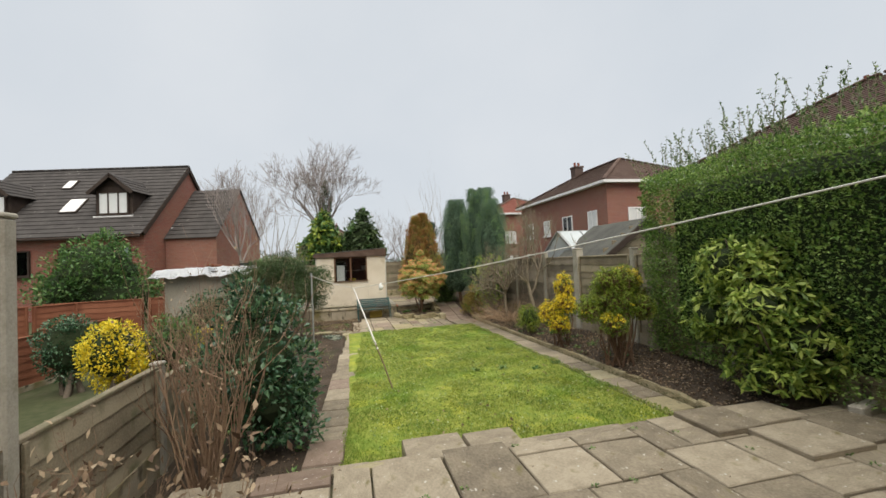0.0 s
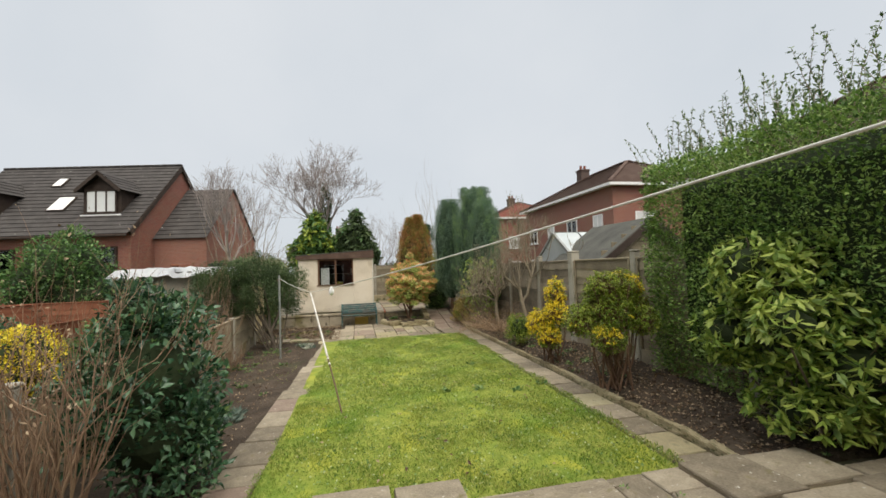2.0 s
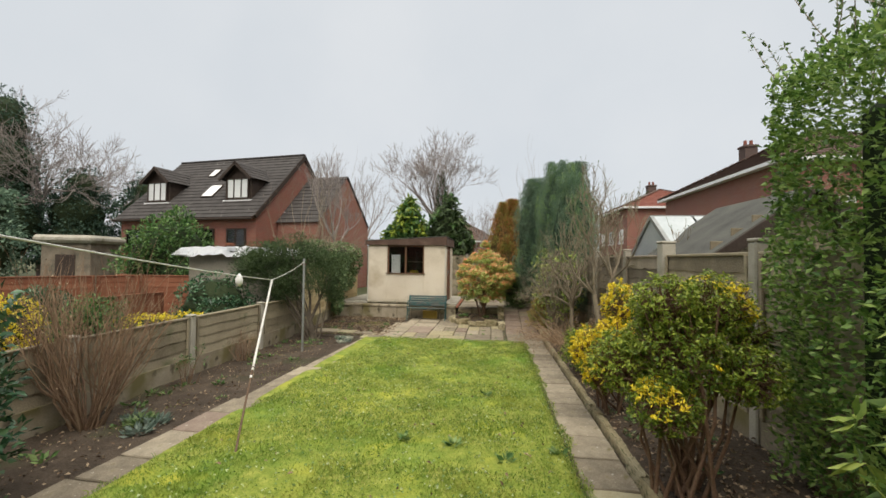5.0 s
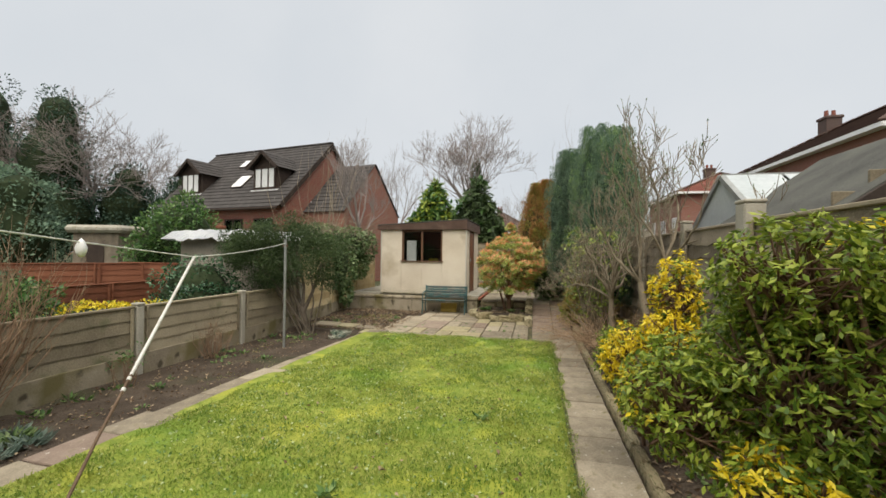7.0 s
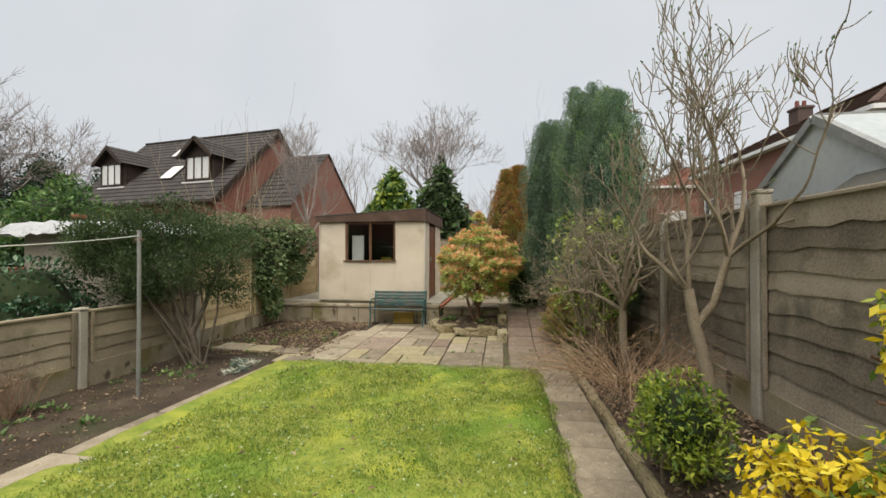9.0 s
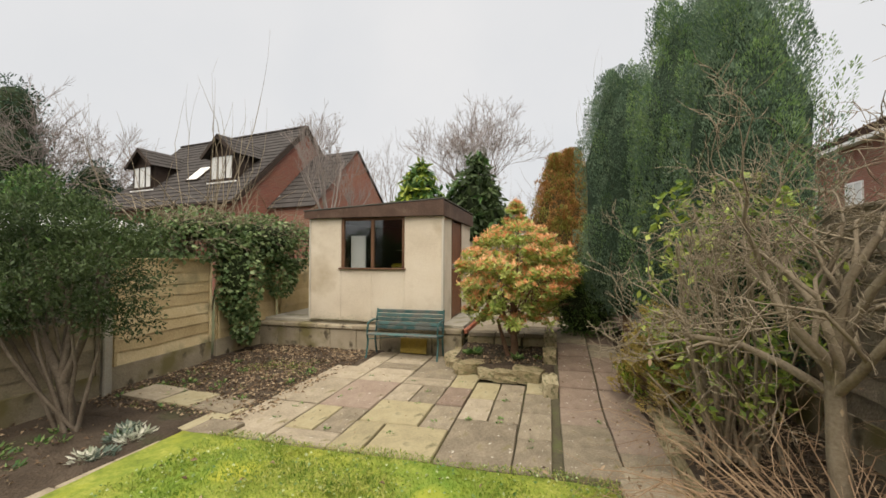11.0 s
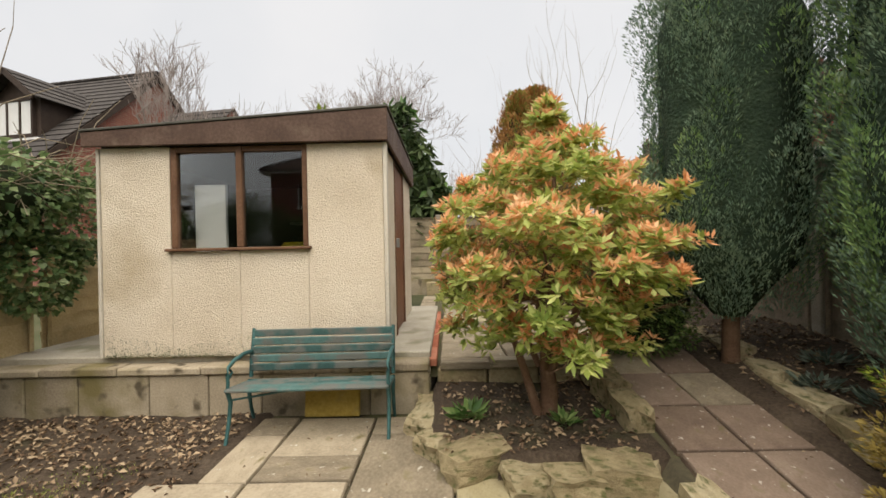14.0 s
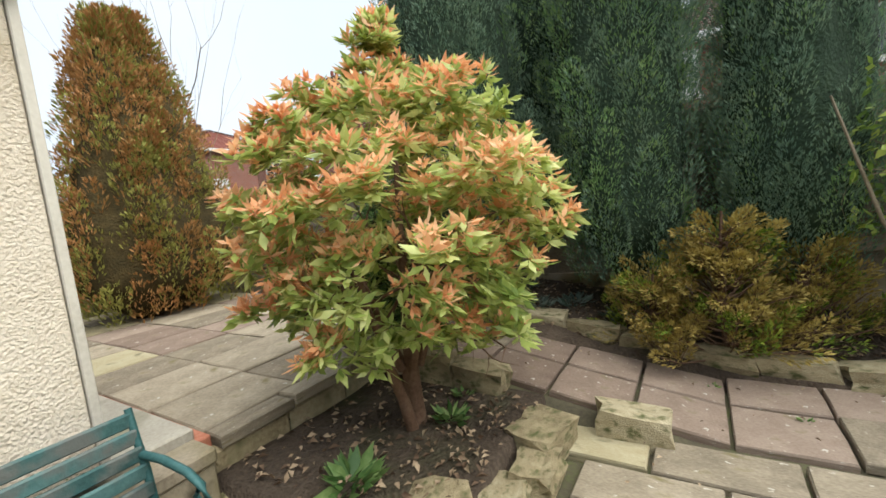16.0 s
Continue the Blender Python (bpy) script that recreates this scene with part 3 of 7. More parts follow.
def make_shed():
    x0, x1, y0, y1, z0, z1 = SH["x0"], SH["x1"], SH["y0"], SH["y1"], SH["z0"], SH["z1"]
    e = thing("garden_shed", "cream pebble-dashed concrete garden shed with brown fascia", "shed", ((x0 + x1) / 2, (y0 + y1) / 2, z0))
    cx, cy = (x0 + x1) / 2, (y0 + y1) / 2
    hw, hd, h = (x1 - x0) / 2, (y1 - y0) / 2, z1 - z0
    wx0, wx1, wz0, wz1 = -0.70 - cx, 0.48 - cx, 1.24 - z0, 2.14 - z0
    # front wall panels, butted with fine joints, round the window
    xs = [-hw, wx0, (wx0 + wx1) / 2, wx1, hw]
    for i in range(4):
        top = h if i in (0, 3) else wz0
        box("wall_panel", (xs[i] + 0.0015, -hd, 0), (xs[i + 1] - 0.0015, -hd + 0.07, top), M["dash"], e, bevel=0.003)
    # side and back walls
    box("wall_panel", (-hw, -hd + 0.072, 0), (-hw + 0.07, hd, h), M["dash"], e)
    box("wall_panel", (-hw + 0.072, hd - 0.07, 0), (hw - 0.072, hd, h), M["dash"], e)
    dy0, dy1 = 17.62 - cy, 18.44 - cy
    box("wall_panel", (hw - 0.07, -hd + 0.072, 0), (hw, dy0, h), M["dash"], e)
    box("wall_panel", (hw - 0.07, dy1, 0), (hw, hd, h), M["dash"], e)
    box("corner_trim", (hw + 0.002, -hd - 0.012, 0), (hw + 0.035, -hd + 0.06, h), M["trim_white"], e, "pale painted corner strip")
    box("corner_trim", (-hw - 0.03, -hd - 0.012, 0), (-hw - 0.002, -hd + 0.05, h), M["trim_white"], e)
    d = box("door", (hw - 0.05, dy0 + 0.035, 0.02), (hw - 0.005, dy1 - 0.035, h - 0.03), M["door_brown"], e, "reddish-brown wooden door")
    for a, b in ((dy0, dy0 + 0.035), (dy1 - 0.035, dy1)):
        box("door_frame", (hw - 0.06, a + 0.001, 0), (hw + 0.012, b - 0.001, h), M["frame_brown"], e)
    box("handle", (hw - 0.004, dy0 + 0.09, 0.9), (hw + 0.035, dy0 + 0.12, 1.0), M["steel"], e, "small metal handle")
    # window: frame, two lights
    w = box("window_sill", (wx0 - 0.03, -hd - 0.05, wz0 + 0.002), (wx1 + 0.03, -hd + 0.065, wz0 + 0.028), M["frame_brown"], e, bevel=0.006)
    bm = bmesh.new()
    mid = (wx0 + wx1) / 2
    for a, b in ((wx0 + 0.002, wx0 + 0.055), (mid - 0.025, mid + 0.03), (wx1 - 0.045, wx1 - 0.002)):
        add_box(bm, (a, -hd + 0.0, wz0 + 0.03), (b, -hd + 0.062, wz1 - 0.002), 0.006)
    add_box(bm, (wx0 + 0.056, -hd + 0.004, wz1 - 0.05), (mid - 0.026, -hd + 0.06, wz1 - 0.004), 0.004)
    add_box(bm, (mid + 0.031, -hd + 0.004, wz1 - 0.05), (wx1 - 0.046, -hd + 0.06, wz1 - 0.004), 0.004)
    part("window_frame", bm, M["frame_brown"], e, "varnished brown timber window frame")
    for a, b in ((wx0 + 0.05, mid - 0.02), (mid + 0.025, wx1 - 0.04)):
        g = box("pane", (a, -hd + 0.03, wz0 + 0.025), (b, -hd + 0.034, wz1 - 0.045), M["glass"], e, bevel=0)
        g.visible_shadow = False
    # roof: felt deck on a slight fall, deep fascia boards rising to the right
    rise = 0.15
    bm = bmesh.new()
    for (xa, xb, ya, yb, t) in ((-hw - 0.10, hw + 0.055, -hd - 0.075, -hd - 0.045, 0), ):
        vs = add_box(bm, (xa, ya, h - 0.0), (xb, yb, h + 0.12), 0.004)
        for v in vs:
            if v.co.z > h + 0.06:
                v.co.z += rise * (v.co.x - xa) / (xb - xa)
    part("fascia", bm, M["fascia"], e, "weathered brown fascia board")
    k = 26
    for i in range(k):
        a = -hd - 0.043 + (hd * 2 + 0.12) * i / k
        box("fascia_board", (hw + 0.03, a + 0.004, h + 0.0), (hw + 0.055, a + (hd * 2 + 0.12) / k - 0.004, h + 0.255), M["fascia"], e, bevel=0.004)
    bm = bmesh.new()
    vs = add_box(bm, (-hw - 0.11, -hd - 0.085, h + 0.122), (hw + 0.065, hd + 0.08, h + 0.142), 0.004)
    for v in vs:
        v.co.z += rise * (v.co.x + hw + 0.11) / (2 * hw + 0.175) + 0.004
    part("roof", bm, M["felt"], e, "grey mineral roof felt")
    box("ceiling_lining", (-hw, -hd + 0.01, h + 0.004), (hw - 0.002, hd, h + 0.05), M["darkwood"], e)
    bm = bmesh.new()
    add_box(bm, (-hw - 0.10, hd + 0.02, h), (hw + 0.05, hd + 0.045, h + 0.12), 0.004)
    part("fascia", bm, M["fascia"], e)
    # Dark boards added inside the walls so that the shed's inside looks unlit.
    for lo, hi in (((-hw + 0.074, -hd + 0.074, 0.03), (-hw + 0.085, hd - 0.08, h)), ((hw - 0.085, -hd + 0.074, 0.03), (hw - 0.074, hd - 0.08, h)), ((-hw + 0.09, hd - 0.09, 0.03), (hw - 0.09, hd - 0.078, h)), ((-hw + 0.09, -hd + 0.072, 0.03), (hw - 0.09, -hd + 0.078, wz0 - 0.01))):
        box("darkening_lining", lo, hi, M["darkwood"], e, bevel=0)
    box("floor_slab", (-hw + 0.07, -hd + 0.07, 0.0), (hw - 0.07, hd - 0.07, 0.02), M["dark"], e)
    return e


make_shed()
# seen through the shed's window
box_t = thing("storage_board", "white freestanding board inside the shed", "board", (-0.47, 17.12, 0.36))
box("panel", (-0.14, -0.02, 0), (0.14, 0.02, 1.48), M["pvc"], box_t)
wb = thing("workbench", "dark wooden workbench inside the shed", "workbench", (0.3, 18.2, 0.36))
box("top", (-0.7, -0.3, 0.82), (0.7, 0.3, 0.87), M["board_dark"], wb)
for sx in (-0.6, 0.6):
    for sy in (-0.25, 0.25):
        box("leg", (sx - 0.03, sy - 0.03, 0), (sx + 0.03, sy + 0.03, 0.82), M["board_dark"], wb)
tool = thing("power_tool", "yellow power tool lying on the workbench", "tool", (-0.05, 18.05, 1.23))
box("housing", (-0.14, -0.08, 0), (0.14, 0.08, 0.1), M["yellow"], tool, bevel=0.03)
box("grip", (-0.02, -0.05, 0.1), (0.03, 0.05, 0.16), M["dark"], tool, bevel=0.015)
shelf = thing("wall_shelf", "dark shelf with boxes on the shed's back wall", "shelf", (0.3, 19.2, 1.6))
box("board", (-0.8, -0.15, 0), (0.7, 0.12, 0.025), M["board_dark"], shelf)
bx_ = thing("tool_box", "grey tool box on the shed shelf", "box", (0.5, 19.2, 1.626))
box("case", (-0.15, -0.1, 0), (0.15, 0.1, 0.18), M["steel"], bx_, bevel=0.01)

# plinth wall under the shed, a course of pale blocks with a stone coping
plinth = tagged(thing("plinth_wall", "mossy concrete block retaining wall under the shed", "wall", (0, 16.8, -0.15)), kind="structure")
xs = [-2.32, -1.9, -1.45, -0.85, -0.35, 0.1, 0.55, 1.0, 1.5]
for a, b in zip(xs, xs[1:]):
    box("block", (a + 0.004, 0.0, 0), (b - 0.004, 0.14, 0.36), M["plinth"], plinth, bevel=0.01)
xs = [-2.32, -1.75, -1.1, -0.4, 0.2, 0.85, 1.5]
for i, (a, b) in enumerate(zip(xs, xs[1:])):
    box("coping", (a + 0.004, -0.03, 0.365), (b - 0.004, 0.16, 0.43 + 0.008 * (i % 2)), M["plinth"], plinth, bevel=0.012)
box("shed_base", (-2.3, 16.96, -0.3), (1.5, 19.8, 0.335), M["concrete"], None, bevel=0.01)
tagged(bpy.data.objects["shed_base"], "concrete base slab under the shed", "slab", kind="structure")
# brick edging beside the shed and step riser of the terrace
edging = tagged(thing("brick_edging", "red brick edging strip along the terrace", "edging", (1.5, 16.93, 0.212)), kind="structure")
for i in range(12):
    box("brick", (-0.05, 0.0 + i * 0.222, 0.0), (0.055, 0.214 + i * 0.222, 0.066), M["brick_red"], edging, bevel=0.006)
for i in range(2):
    box("brick", (-0.06 - 0.215 * (i + 1), 0.0, 0.0), (-0.064 - 0.215 * i, 0.105, 0.062), M["brick_red"], edging, bevel=0.006)
riser = tagged(thing("terrace_riser", "low stone riser at the terrace's front", "step", (1.56, 16.93, -0.1)), kind="structure")
for i in range(3):
    box("stone", (i * 0.44, 0.0, 0), (i * 0.44 + 0.43, 0.12, 0.29), M["rock"], riser, bevel=0.02)


# ---- fences ----
def fence_panel(at, length, rows, mat, rz=90, lap=0.15, wave=0.012, label="weathered wooden lap fence panel", group="", gravel=0.0, seed=1):
    """Horizontal waney lap boards, each its own piece; runs along local x."""
    rng = random.Random(seed)
    e = thing("lap_fence", label, "fence", at, rz, group)
    z = gravel
    if gravel:
        box("gravel_board", (0.01, -0.03, -0.12), (length - 0.01, 0.03, gravel - 0.004), M["plinth"], e, "pale concrete gravel board", bevel=0.006)
    for r in range(rows):
        bm = bmesh.new()
        k = 9
        lo, hi = [], []
        for i in range(k + 1):
            x = length * i / k
            w = wave * (rng.random() - 0.5) * 2
            lo.append((x, z + w - 0.012))
            hi.append((x, z + lap + 0.012 + 0.3 * w))
        fr = [bm.verts.new((x, -0.022, zz)) for x, zz in lo] + [bm.verts.new((x, -0.006, zz)) for x, zz in reversed(hi)]
        bk = [bm.verts.new((x, -0.008, zz)) for x, zz in lo] + [bm.verts.new((x, 0.008, zz)) for x, zz in reversed(hi)]
        n2 = len(fr)
        bm.faces.new(fr)
        bm.faces.new(bk[::-1])
        for i in range(n2):
            bm.faces.new((fr[i], bk[i], bk[(i + 1) % n2], fr[(i + 1) % n2]))
        part("board", bm, M[mat], e)
        z += lap
    box("capping", (0.0, -0.035, z), (length, 0.035, z + 0.03), M[mat], e, bevel=0.006)
    for x in (0.03, length - 0.07):
        box("batten", (x, -0.05, gravel), (x + 0.04, -0.026, z), M[mat], e, bevel=0.004)
    return e


def post(at, h, w=0.1, mat="concrete", label="pale concrete fence post", group="fence posts"):
    e = thing("fence_post", label, "post", at, group=group)
    bm = bmesh.new()
    add_box(bm, (-w / 2, -w / 2, -0.2), (w / 2, w / 2, h), 0.012)
    part("shaft", bm, M[mat], e)
    bm = bmesh.new()
    vs = add_box(bm, (-w / 2 - 0.006, -w / 2 - 0.006, h + 0.002), (w / 2 + 0.006, w / 2 + 0.006, h + 0.035), 0.01)
    part("cap", bm, M[mat], e)
    return e


# low fence to the neighbour, with concrete posts and gravel boards, then a taller stretch by the shed
FX = -2.08
ys = [2.2, 4.33, 6.24, 8.31, 10.15, 12.1, 13.95]
for i, (a, b) in enumerate(zip(ys, ys[1:])):
    hgt = 4 if a > 6 else 5
    fence_panel((FX, a + 0.06, -0.12), b - a - 0.12, hgt, "board", gravel=0.24, label="weathered low lap fence panel on a concrete gravel board", group="low fence panels", seed=10 + i)
for y in ys:
    post((FX, y, -0.15), 0.9 if y > 6.5 else (1.05 if y > 5 else 2.32), 0.105)
ys = [13.95, 15.65, 17.35, 19.2]
for i, (a, b) in enumerate(zip(ys, ys[1:])):
    fence_panel((FX - 0.12 * (i + 0.3), a + 0.06, -0.12), b - a - 0.12, 8, "board_new", rz=90 + 3, gravel=0.28, lap=0.155, label="honey-coloured lap fence panel with green stains", group="tall fence panels", seed=30 + i)
# taller, greyer fence on the other boundary
GX = 4.82
ys = [4.2, 6.05, 7.95, 9.8, 11.35, 13.2, 15.05, 16.9, 18.75, 20.6, 22.5]
for i, (a, b) in enumerate(zip(ys, ys[1:])):
    fence_panel((GX, b - 0.05, 0.12), b - a - 0.1, 9, "board_dark" if a > 9 else "board", rz=-90, gravel=0.3, lap=0.15, wave=0.02, label="grey weathered lap fence panel between concrete posts", group="boundary fence panels", seed=50 + i)
for y in ys:
    post((GX, y, 0.1), 1.78 if y != 9.8 else 1.84, 0.11 if y != 9.8 else 0.17)
# slatted fence along the back
for i in range(4):
    fence_panel((-2.2 + i * 1.85, 22.7, 0.3), 1.8, 9, "board", rz=0, lap=0.15, gravel=0.25, label="weathered fence panel closing the garden's end", group="end fence panels", seed=70 + i)
    post((-2.23 + i * 1.85, 22.7, 0.2), 1.75)
bw = tagged(thing("low_wall", "low dark stone wall at the terrace's end", "wall", (1.2, 22.3, 0.2)), kind="structure")
for i in range(7):
    box("stone", (i * 0.45, 0, 0), (i * 0.45 + 0.44, 0.2, 0.3), M["rock"], bw, bevel=0.02)


# ---- hedge ----
def make_hedge():
    rng = np.random.default_rng(11)
    x0, x1, y0, y1, z0, z1 = 4.50, 6.1, 1.0, 7.35, 0.15, 3.02
    e = thing("privet_hedge", "tall clipped dark green privet hedge with loose top shoots", "hedge", (0, 0, 0))

    def bump(y, z, s):
        return 0.16 * noise.noise(Vector((y * 0.8, z * 0.8, s))) + 0.07 * noise.noise(Vector((y * 2.7, z * 2.7, s + 7)))

    P, N = [], []
    for k in range(64000):
        f = rng.random()
        y, z, x = rng.uniform(y0, y1), rng.uniform(z0 + 0.1, z1), rng.uniform(x0, x1)
        d = rng.random() ** 2 * 0.2
        if f < 0.60:
            edge = max(0, z - (z1 - 0.3)) ** 2 * 1.6 + max(0, y - (y1 - 0.3)) ** 2 * 1.6 + max(0, 0.9 - z) * 0.12
            P.append((x0 + d + bump(y, z, 1.0) + edge, y, z))
            N.append((-1, 0, 0.25))
        elif f < 0.78:
            edge = max(0, z - (z1 - 0.3)) ** 2 * 1.6
            P.append((x, y1 - d + bump(x, z, 4.0) - edge, z))
            N.append((0, 1, 0.25))
        else:
            P.append((x, y, z1 - d + 0.8 * bump(x, y, 9.0)))
            N.append((-0.2, 0, 1))
    P, N = np.array(P), np.array(N)
    leaves("foliage", P, N + rng.normal(size=P.shape) * 0.75, rng.uniform(0.03, 0.062, len(P)), M["hedge"], e, 0.5, rng=rng)
    # Dark box fills the hedge; shade between leaves is put into its colour.
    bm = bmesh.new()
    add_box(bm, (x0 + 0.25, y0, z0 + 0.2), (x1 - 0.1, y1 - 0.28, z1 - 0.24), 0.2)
    part("shaded_core", bm, M["core"], e)
    lines, sp, sd = [], [], []
    for k in range(300):
        y = rng.uniform(y0, y1 + 0.05)
        x = x0 + 0.15 + rng.random() ** 1.5 * 1.2
        b = np.array([x, y, z1 - 0.2])
        h = rng.uniform(0.2, 0.78) * (0.85 + 0.25 * rng.random())
        t = b + np.array([rng.normal() * 0.12 - 0.05, rng.normal() * 0.15 + 0.05, h + 0.1])
        m = (b + t) / 2 + rng.normal(size=3) * 0.03
        lines.append(([b, m, t], 0.005, 0.002))
        for s in np.linspace(0.3, 1.0, int(8 + h * 16)):
            p = b + (t - b) * s + (m - (b + t) / 2) * (1 - abs(2 * s - 1))
            for _ in range(2):
                sp.append(p)
                sd.append(unit(rng.normal(size=3) + np.array([0, 0, 0.7])))
    tubes("shoot_work", lines, M["bark_pale"], e, 3)
    leaves("shoot_leaves", np.array(sp), np.array(sd), rng.uniform(0.03, 0.06, len(sp)), M["shoot"], e, 0.42, rng=rng)
    lines = [([np.array([x0 + 0.35 + rng.normal() * 0.1, y, 0.1]), np.array([x0 + 0.4, y + rng.normal() * 0.1, 1.0]), np.array([x0 + 0.5, y + rng.normal() * 0.2, 2.2])], 0.03, 0.012) for y in np.arange(y0, y1, 0.3)]
    tubes("stem_work", lines, M["bark"], e, 5)


make_hedge()


# ---- conifers ----
def plume_leaves(rng, base, axis, length, rad, per):
    """Leaf roots and directions over tapering plumes (arrays of foot, axis, length, girth)."""
    k = len(base)
    axis = unit(axis)
    A = unit(np.cross(axis, rng.normal(size=(k, 3))))
    B = np.cross(axis, A)
    i = np.repeat(np.arange(k), per)
    n = len(i)
    s = rng.random(n) ** 0.85
    a = rng.uniform(0, 2 * math.pi, n)
    r = rad[i] * np.sin(math.pi * np.clip(0.12 + 0.86 * s, 0, 1)) ** 0.75 * rng.uniform(0.8, 1.05, n)
    out = A[i] * np.cos(a)[:, None] + B[i] * np.sin(a)[:, None]
    P = base[i] + axis[i] * (length[i] * s)[:, None] + out * r[:, None]
    D = axis[i] + out * 0.6 + rng.normal(size=(n, 3)) * 0.22
    return P, D, i


def conifer(name, label, at, height, radius, mat, seed, count=430, per=170, top=0.55, spray=0.06, second=None, blunt=0.7, category="conifer", group="", low=0.1, ratio=0.3, lean=0.14, plume=(0.45, 0.85), girth=(0.09, 0.16), core="conifer_core", skirt=0.62, gold_below=False):
    """A column of many upright plumes of flattened sprays round a core coloured as shade."""
    rng = np.random.default_rng(seed)
    e = thing(name, label, category, at, group=group)

    def prof(z):
        s = np.clip(z / height, 0, 1)
        return radius * np.minimum(1, skirt + 1.1 * s) * np.clip((1 - s) / (1 - blunt), 0.0, 1) ** top

    length = rng.uniform(*plume, count)
    z = (low + (1 - low) * rng.random(count) ** 0.9) * height - length * 0.35
    z = np.minimum(np.maximum(z, low * height), height - length)
    a = rng.uniform(0, 2 * math.pi, count)
    ca, sa = np.cos(a), np.sin(a)
    r = prof(z + length * 0.7) * rng.uniform(0.72, 1.0, count)
    r = np.maximum(0.02, r - 0.05) * (1 + 0.10 * np.sin(a * 5 + seed + z * 0.8))
    base = np.stack([ca * r, sa * r, z], 1)
    axis = np.stack([ca * lean, sa * lean, np.ones(count)], 1) + rng.normal(size=(count, 3)) * 0.07
    P, D, idx = plume_leaves(rng, base, axis, length, rng.uniform(*girth, count), per)
    size = spray * rng.uniform(0.6, 1.25, len(P))
    if second is not None:
        m2, share = second
        pick = (rng.random(count) < share * (1.6 - 1.3 * z / height if gold_below else 1.0))[idx]
        leaves("fresh_sprays", P[pick], D[pick], size[pick], M[m2], e, ratio, rng=rng)
        P, D, size = P[~pick], D[~pick], size[~pick]
    leaves("sprays", P, D, size, M[mat], e, ratio, rng=rng)
    # Core shell kept darker than the sprays, as painted shade behind them.
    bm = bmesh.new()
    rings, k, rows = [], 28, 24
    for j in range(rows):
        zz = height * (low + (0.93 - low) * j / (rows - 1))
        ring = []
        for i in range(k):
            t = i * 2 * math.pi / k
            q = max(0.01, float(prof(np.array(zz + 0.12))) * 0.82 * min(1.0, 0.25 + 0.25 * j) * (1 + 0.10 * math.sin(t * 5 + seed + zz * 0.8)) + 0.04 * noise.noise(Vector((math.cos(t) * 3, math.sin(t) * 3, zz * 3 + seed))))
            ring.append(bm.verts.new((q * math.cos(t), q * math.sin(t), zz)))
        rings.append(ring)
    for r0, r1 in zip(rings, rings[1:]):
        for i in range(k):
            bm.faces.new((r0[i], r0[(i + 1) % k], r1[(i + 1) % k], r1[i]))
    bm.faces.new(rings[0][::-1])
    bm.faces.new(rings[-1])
    part("shaded_core", bm, M[core], e, smooth=True)
    tubes("trunk", [([np.array([0, 0, -0.1]), np.array([0.02, 0, height * 0.2]), np.array([0, 0, height * 0.5])], 0.07, 0.04)], M["bark_red"], e, 7)
    return e


def dwarf_conifer(at, height, spread, seed, count=90):
    """An open cone of arching feathery sprays with its branches showing."""
    rng = np.random.default_rng(seed)
    e = thing("golden_conifer", "sprawling golden-brown dwarf conifer with feathery tips", "conifer", at, group="golden conifers")
    h = rng.random(count) ** 1.15
    a = rng.uniform(0, 2 * math.pi, count)
    rr0 = spread * (1 - 0.8 * h) * rng.uniform(0.35, 0.95, count)
    base = np.stack([np.cos(a) * rr0, np.sin(a) * rr0, height * (0.06 + 0.78 * h)], 1)
    axis = np.stack([np.cos(a) * 0.75, np.sin(a) * 0.75, rng.uniform(0.25, 1.0, count)], 1) + rng.normal(size=(count, 3)) * 0.15
    P, D, idx = plume_leaves(rng, base, axis, rng.uniform(0.14, 0.3, count), rng.uniform(0.035, 0.06, count), 110)
    pick = (rng.random(count) < 0.25)[idx]
    leaves("sprays", P[~pick], D[~pick], 0.042 * rng.uniform(0.6, 1.2, (~pick).sum()), M["gold_conifer"], e, 0.3, rng=rng)
    leaves("green_sprays", P[pick], D[pick], 0.042 * rng.uniform(0.6, 1.2, pick.sum()), M["choisya"], e, 0.3, rng=rng)
    lines = [([np.array([0, 0, -0.05]), np.array([0.02, 0.02, height * 0.5]), np.array([0, 0, height * 0.92])], 0.025, 0.008)]
    for b, x in zip(base, unit(axis)):
        f = np.array([0, 0, max(0.02, b[2] - 0.55 * math.hypot(b[0], b[1]))])
        lines.append(([f, (f + b) / 2 + np.array([0, 0, -0.02]), b, b + x * 0.15], 0.008, 0.003))
    tubes("branch_work", lines, M["bark_red"], e, 4)


CY = "columnar dark green cypress with fluted foliage"
conifer("cypress_tree", CY, (3.92, 16.72, 0.25), 3.9, 0.60, "cypress", 2, 330, 300, second=("cypress_lit", 0.05), group="cypress row", low=0.1, spray=0.036, ratio=0.26)
conifer("cypress_tree", "columnar cypress with brighter green fluted foliage", (4.35, 15.42, 0.2), 4.15, 0.55, "cypress", 5, 330, 300, second=("cypress_lit", 0.32), group="cypress row", low=0.06, lean=0.22, spray=0.036, ratio=0.26)
conifer("cypress_tree", "columnar bluish green cypress beside the golden shrub", (4.48, 14.33, 0.2), 3.6, 0.46, "cypress", 9, 260, 300, second=("cypress_lit", 0.25), group="cypress row", low=0.08, lean=0.2, spray=0.036, ratio=0.26)
conifer("cypress_tree", "columnar dark cypress at the back of the row", (4.95, 16.2, 0.2), 4.3, 0.5, "cypress", 15, 220, 160, group="cypress row", low=0.1, lean=0.16, blunt=0.6)
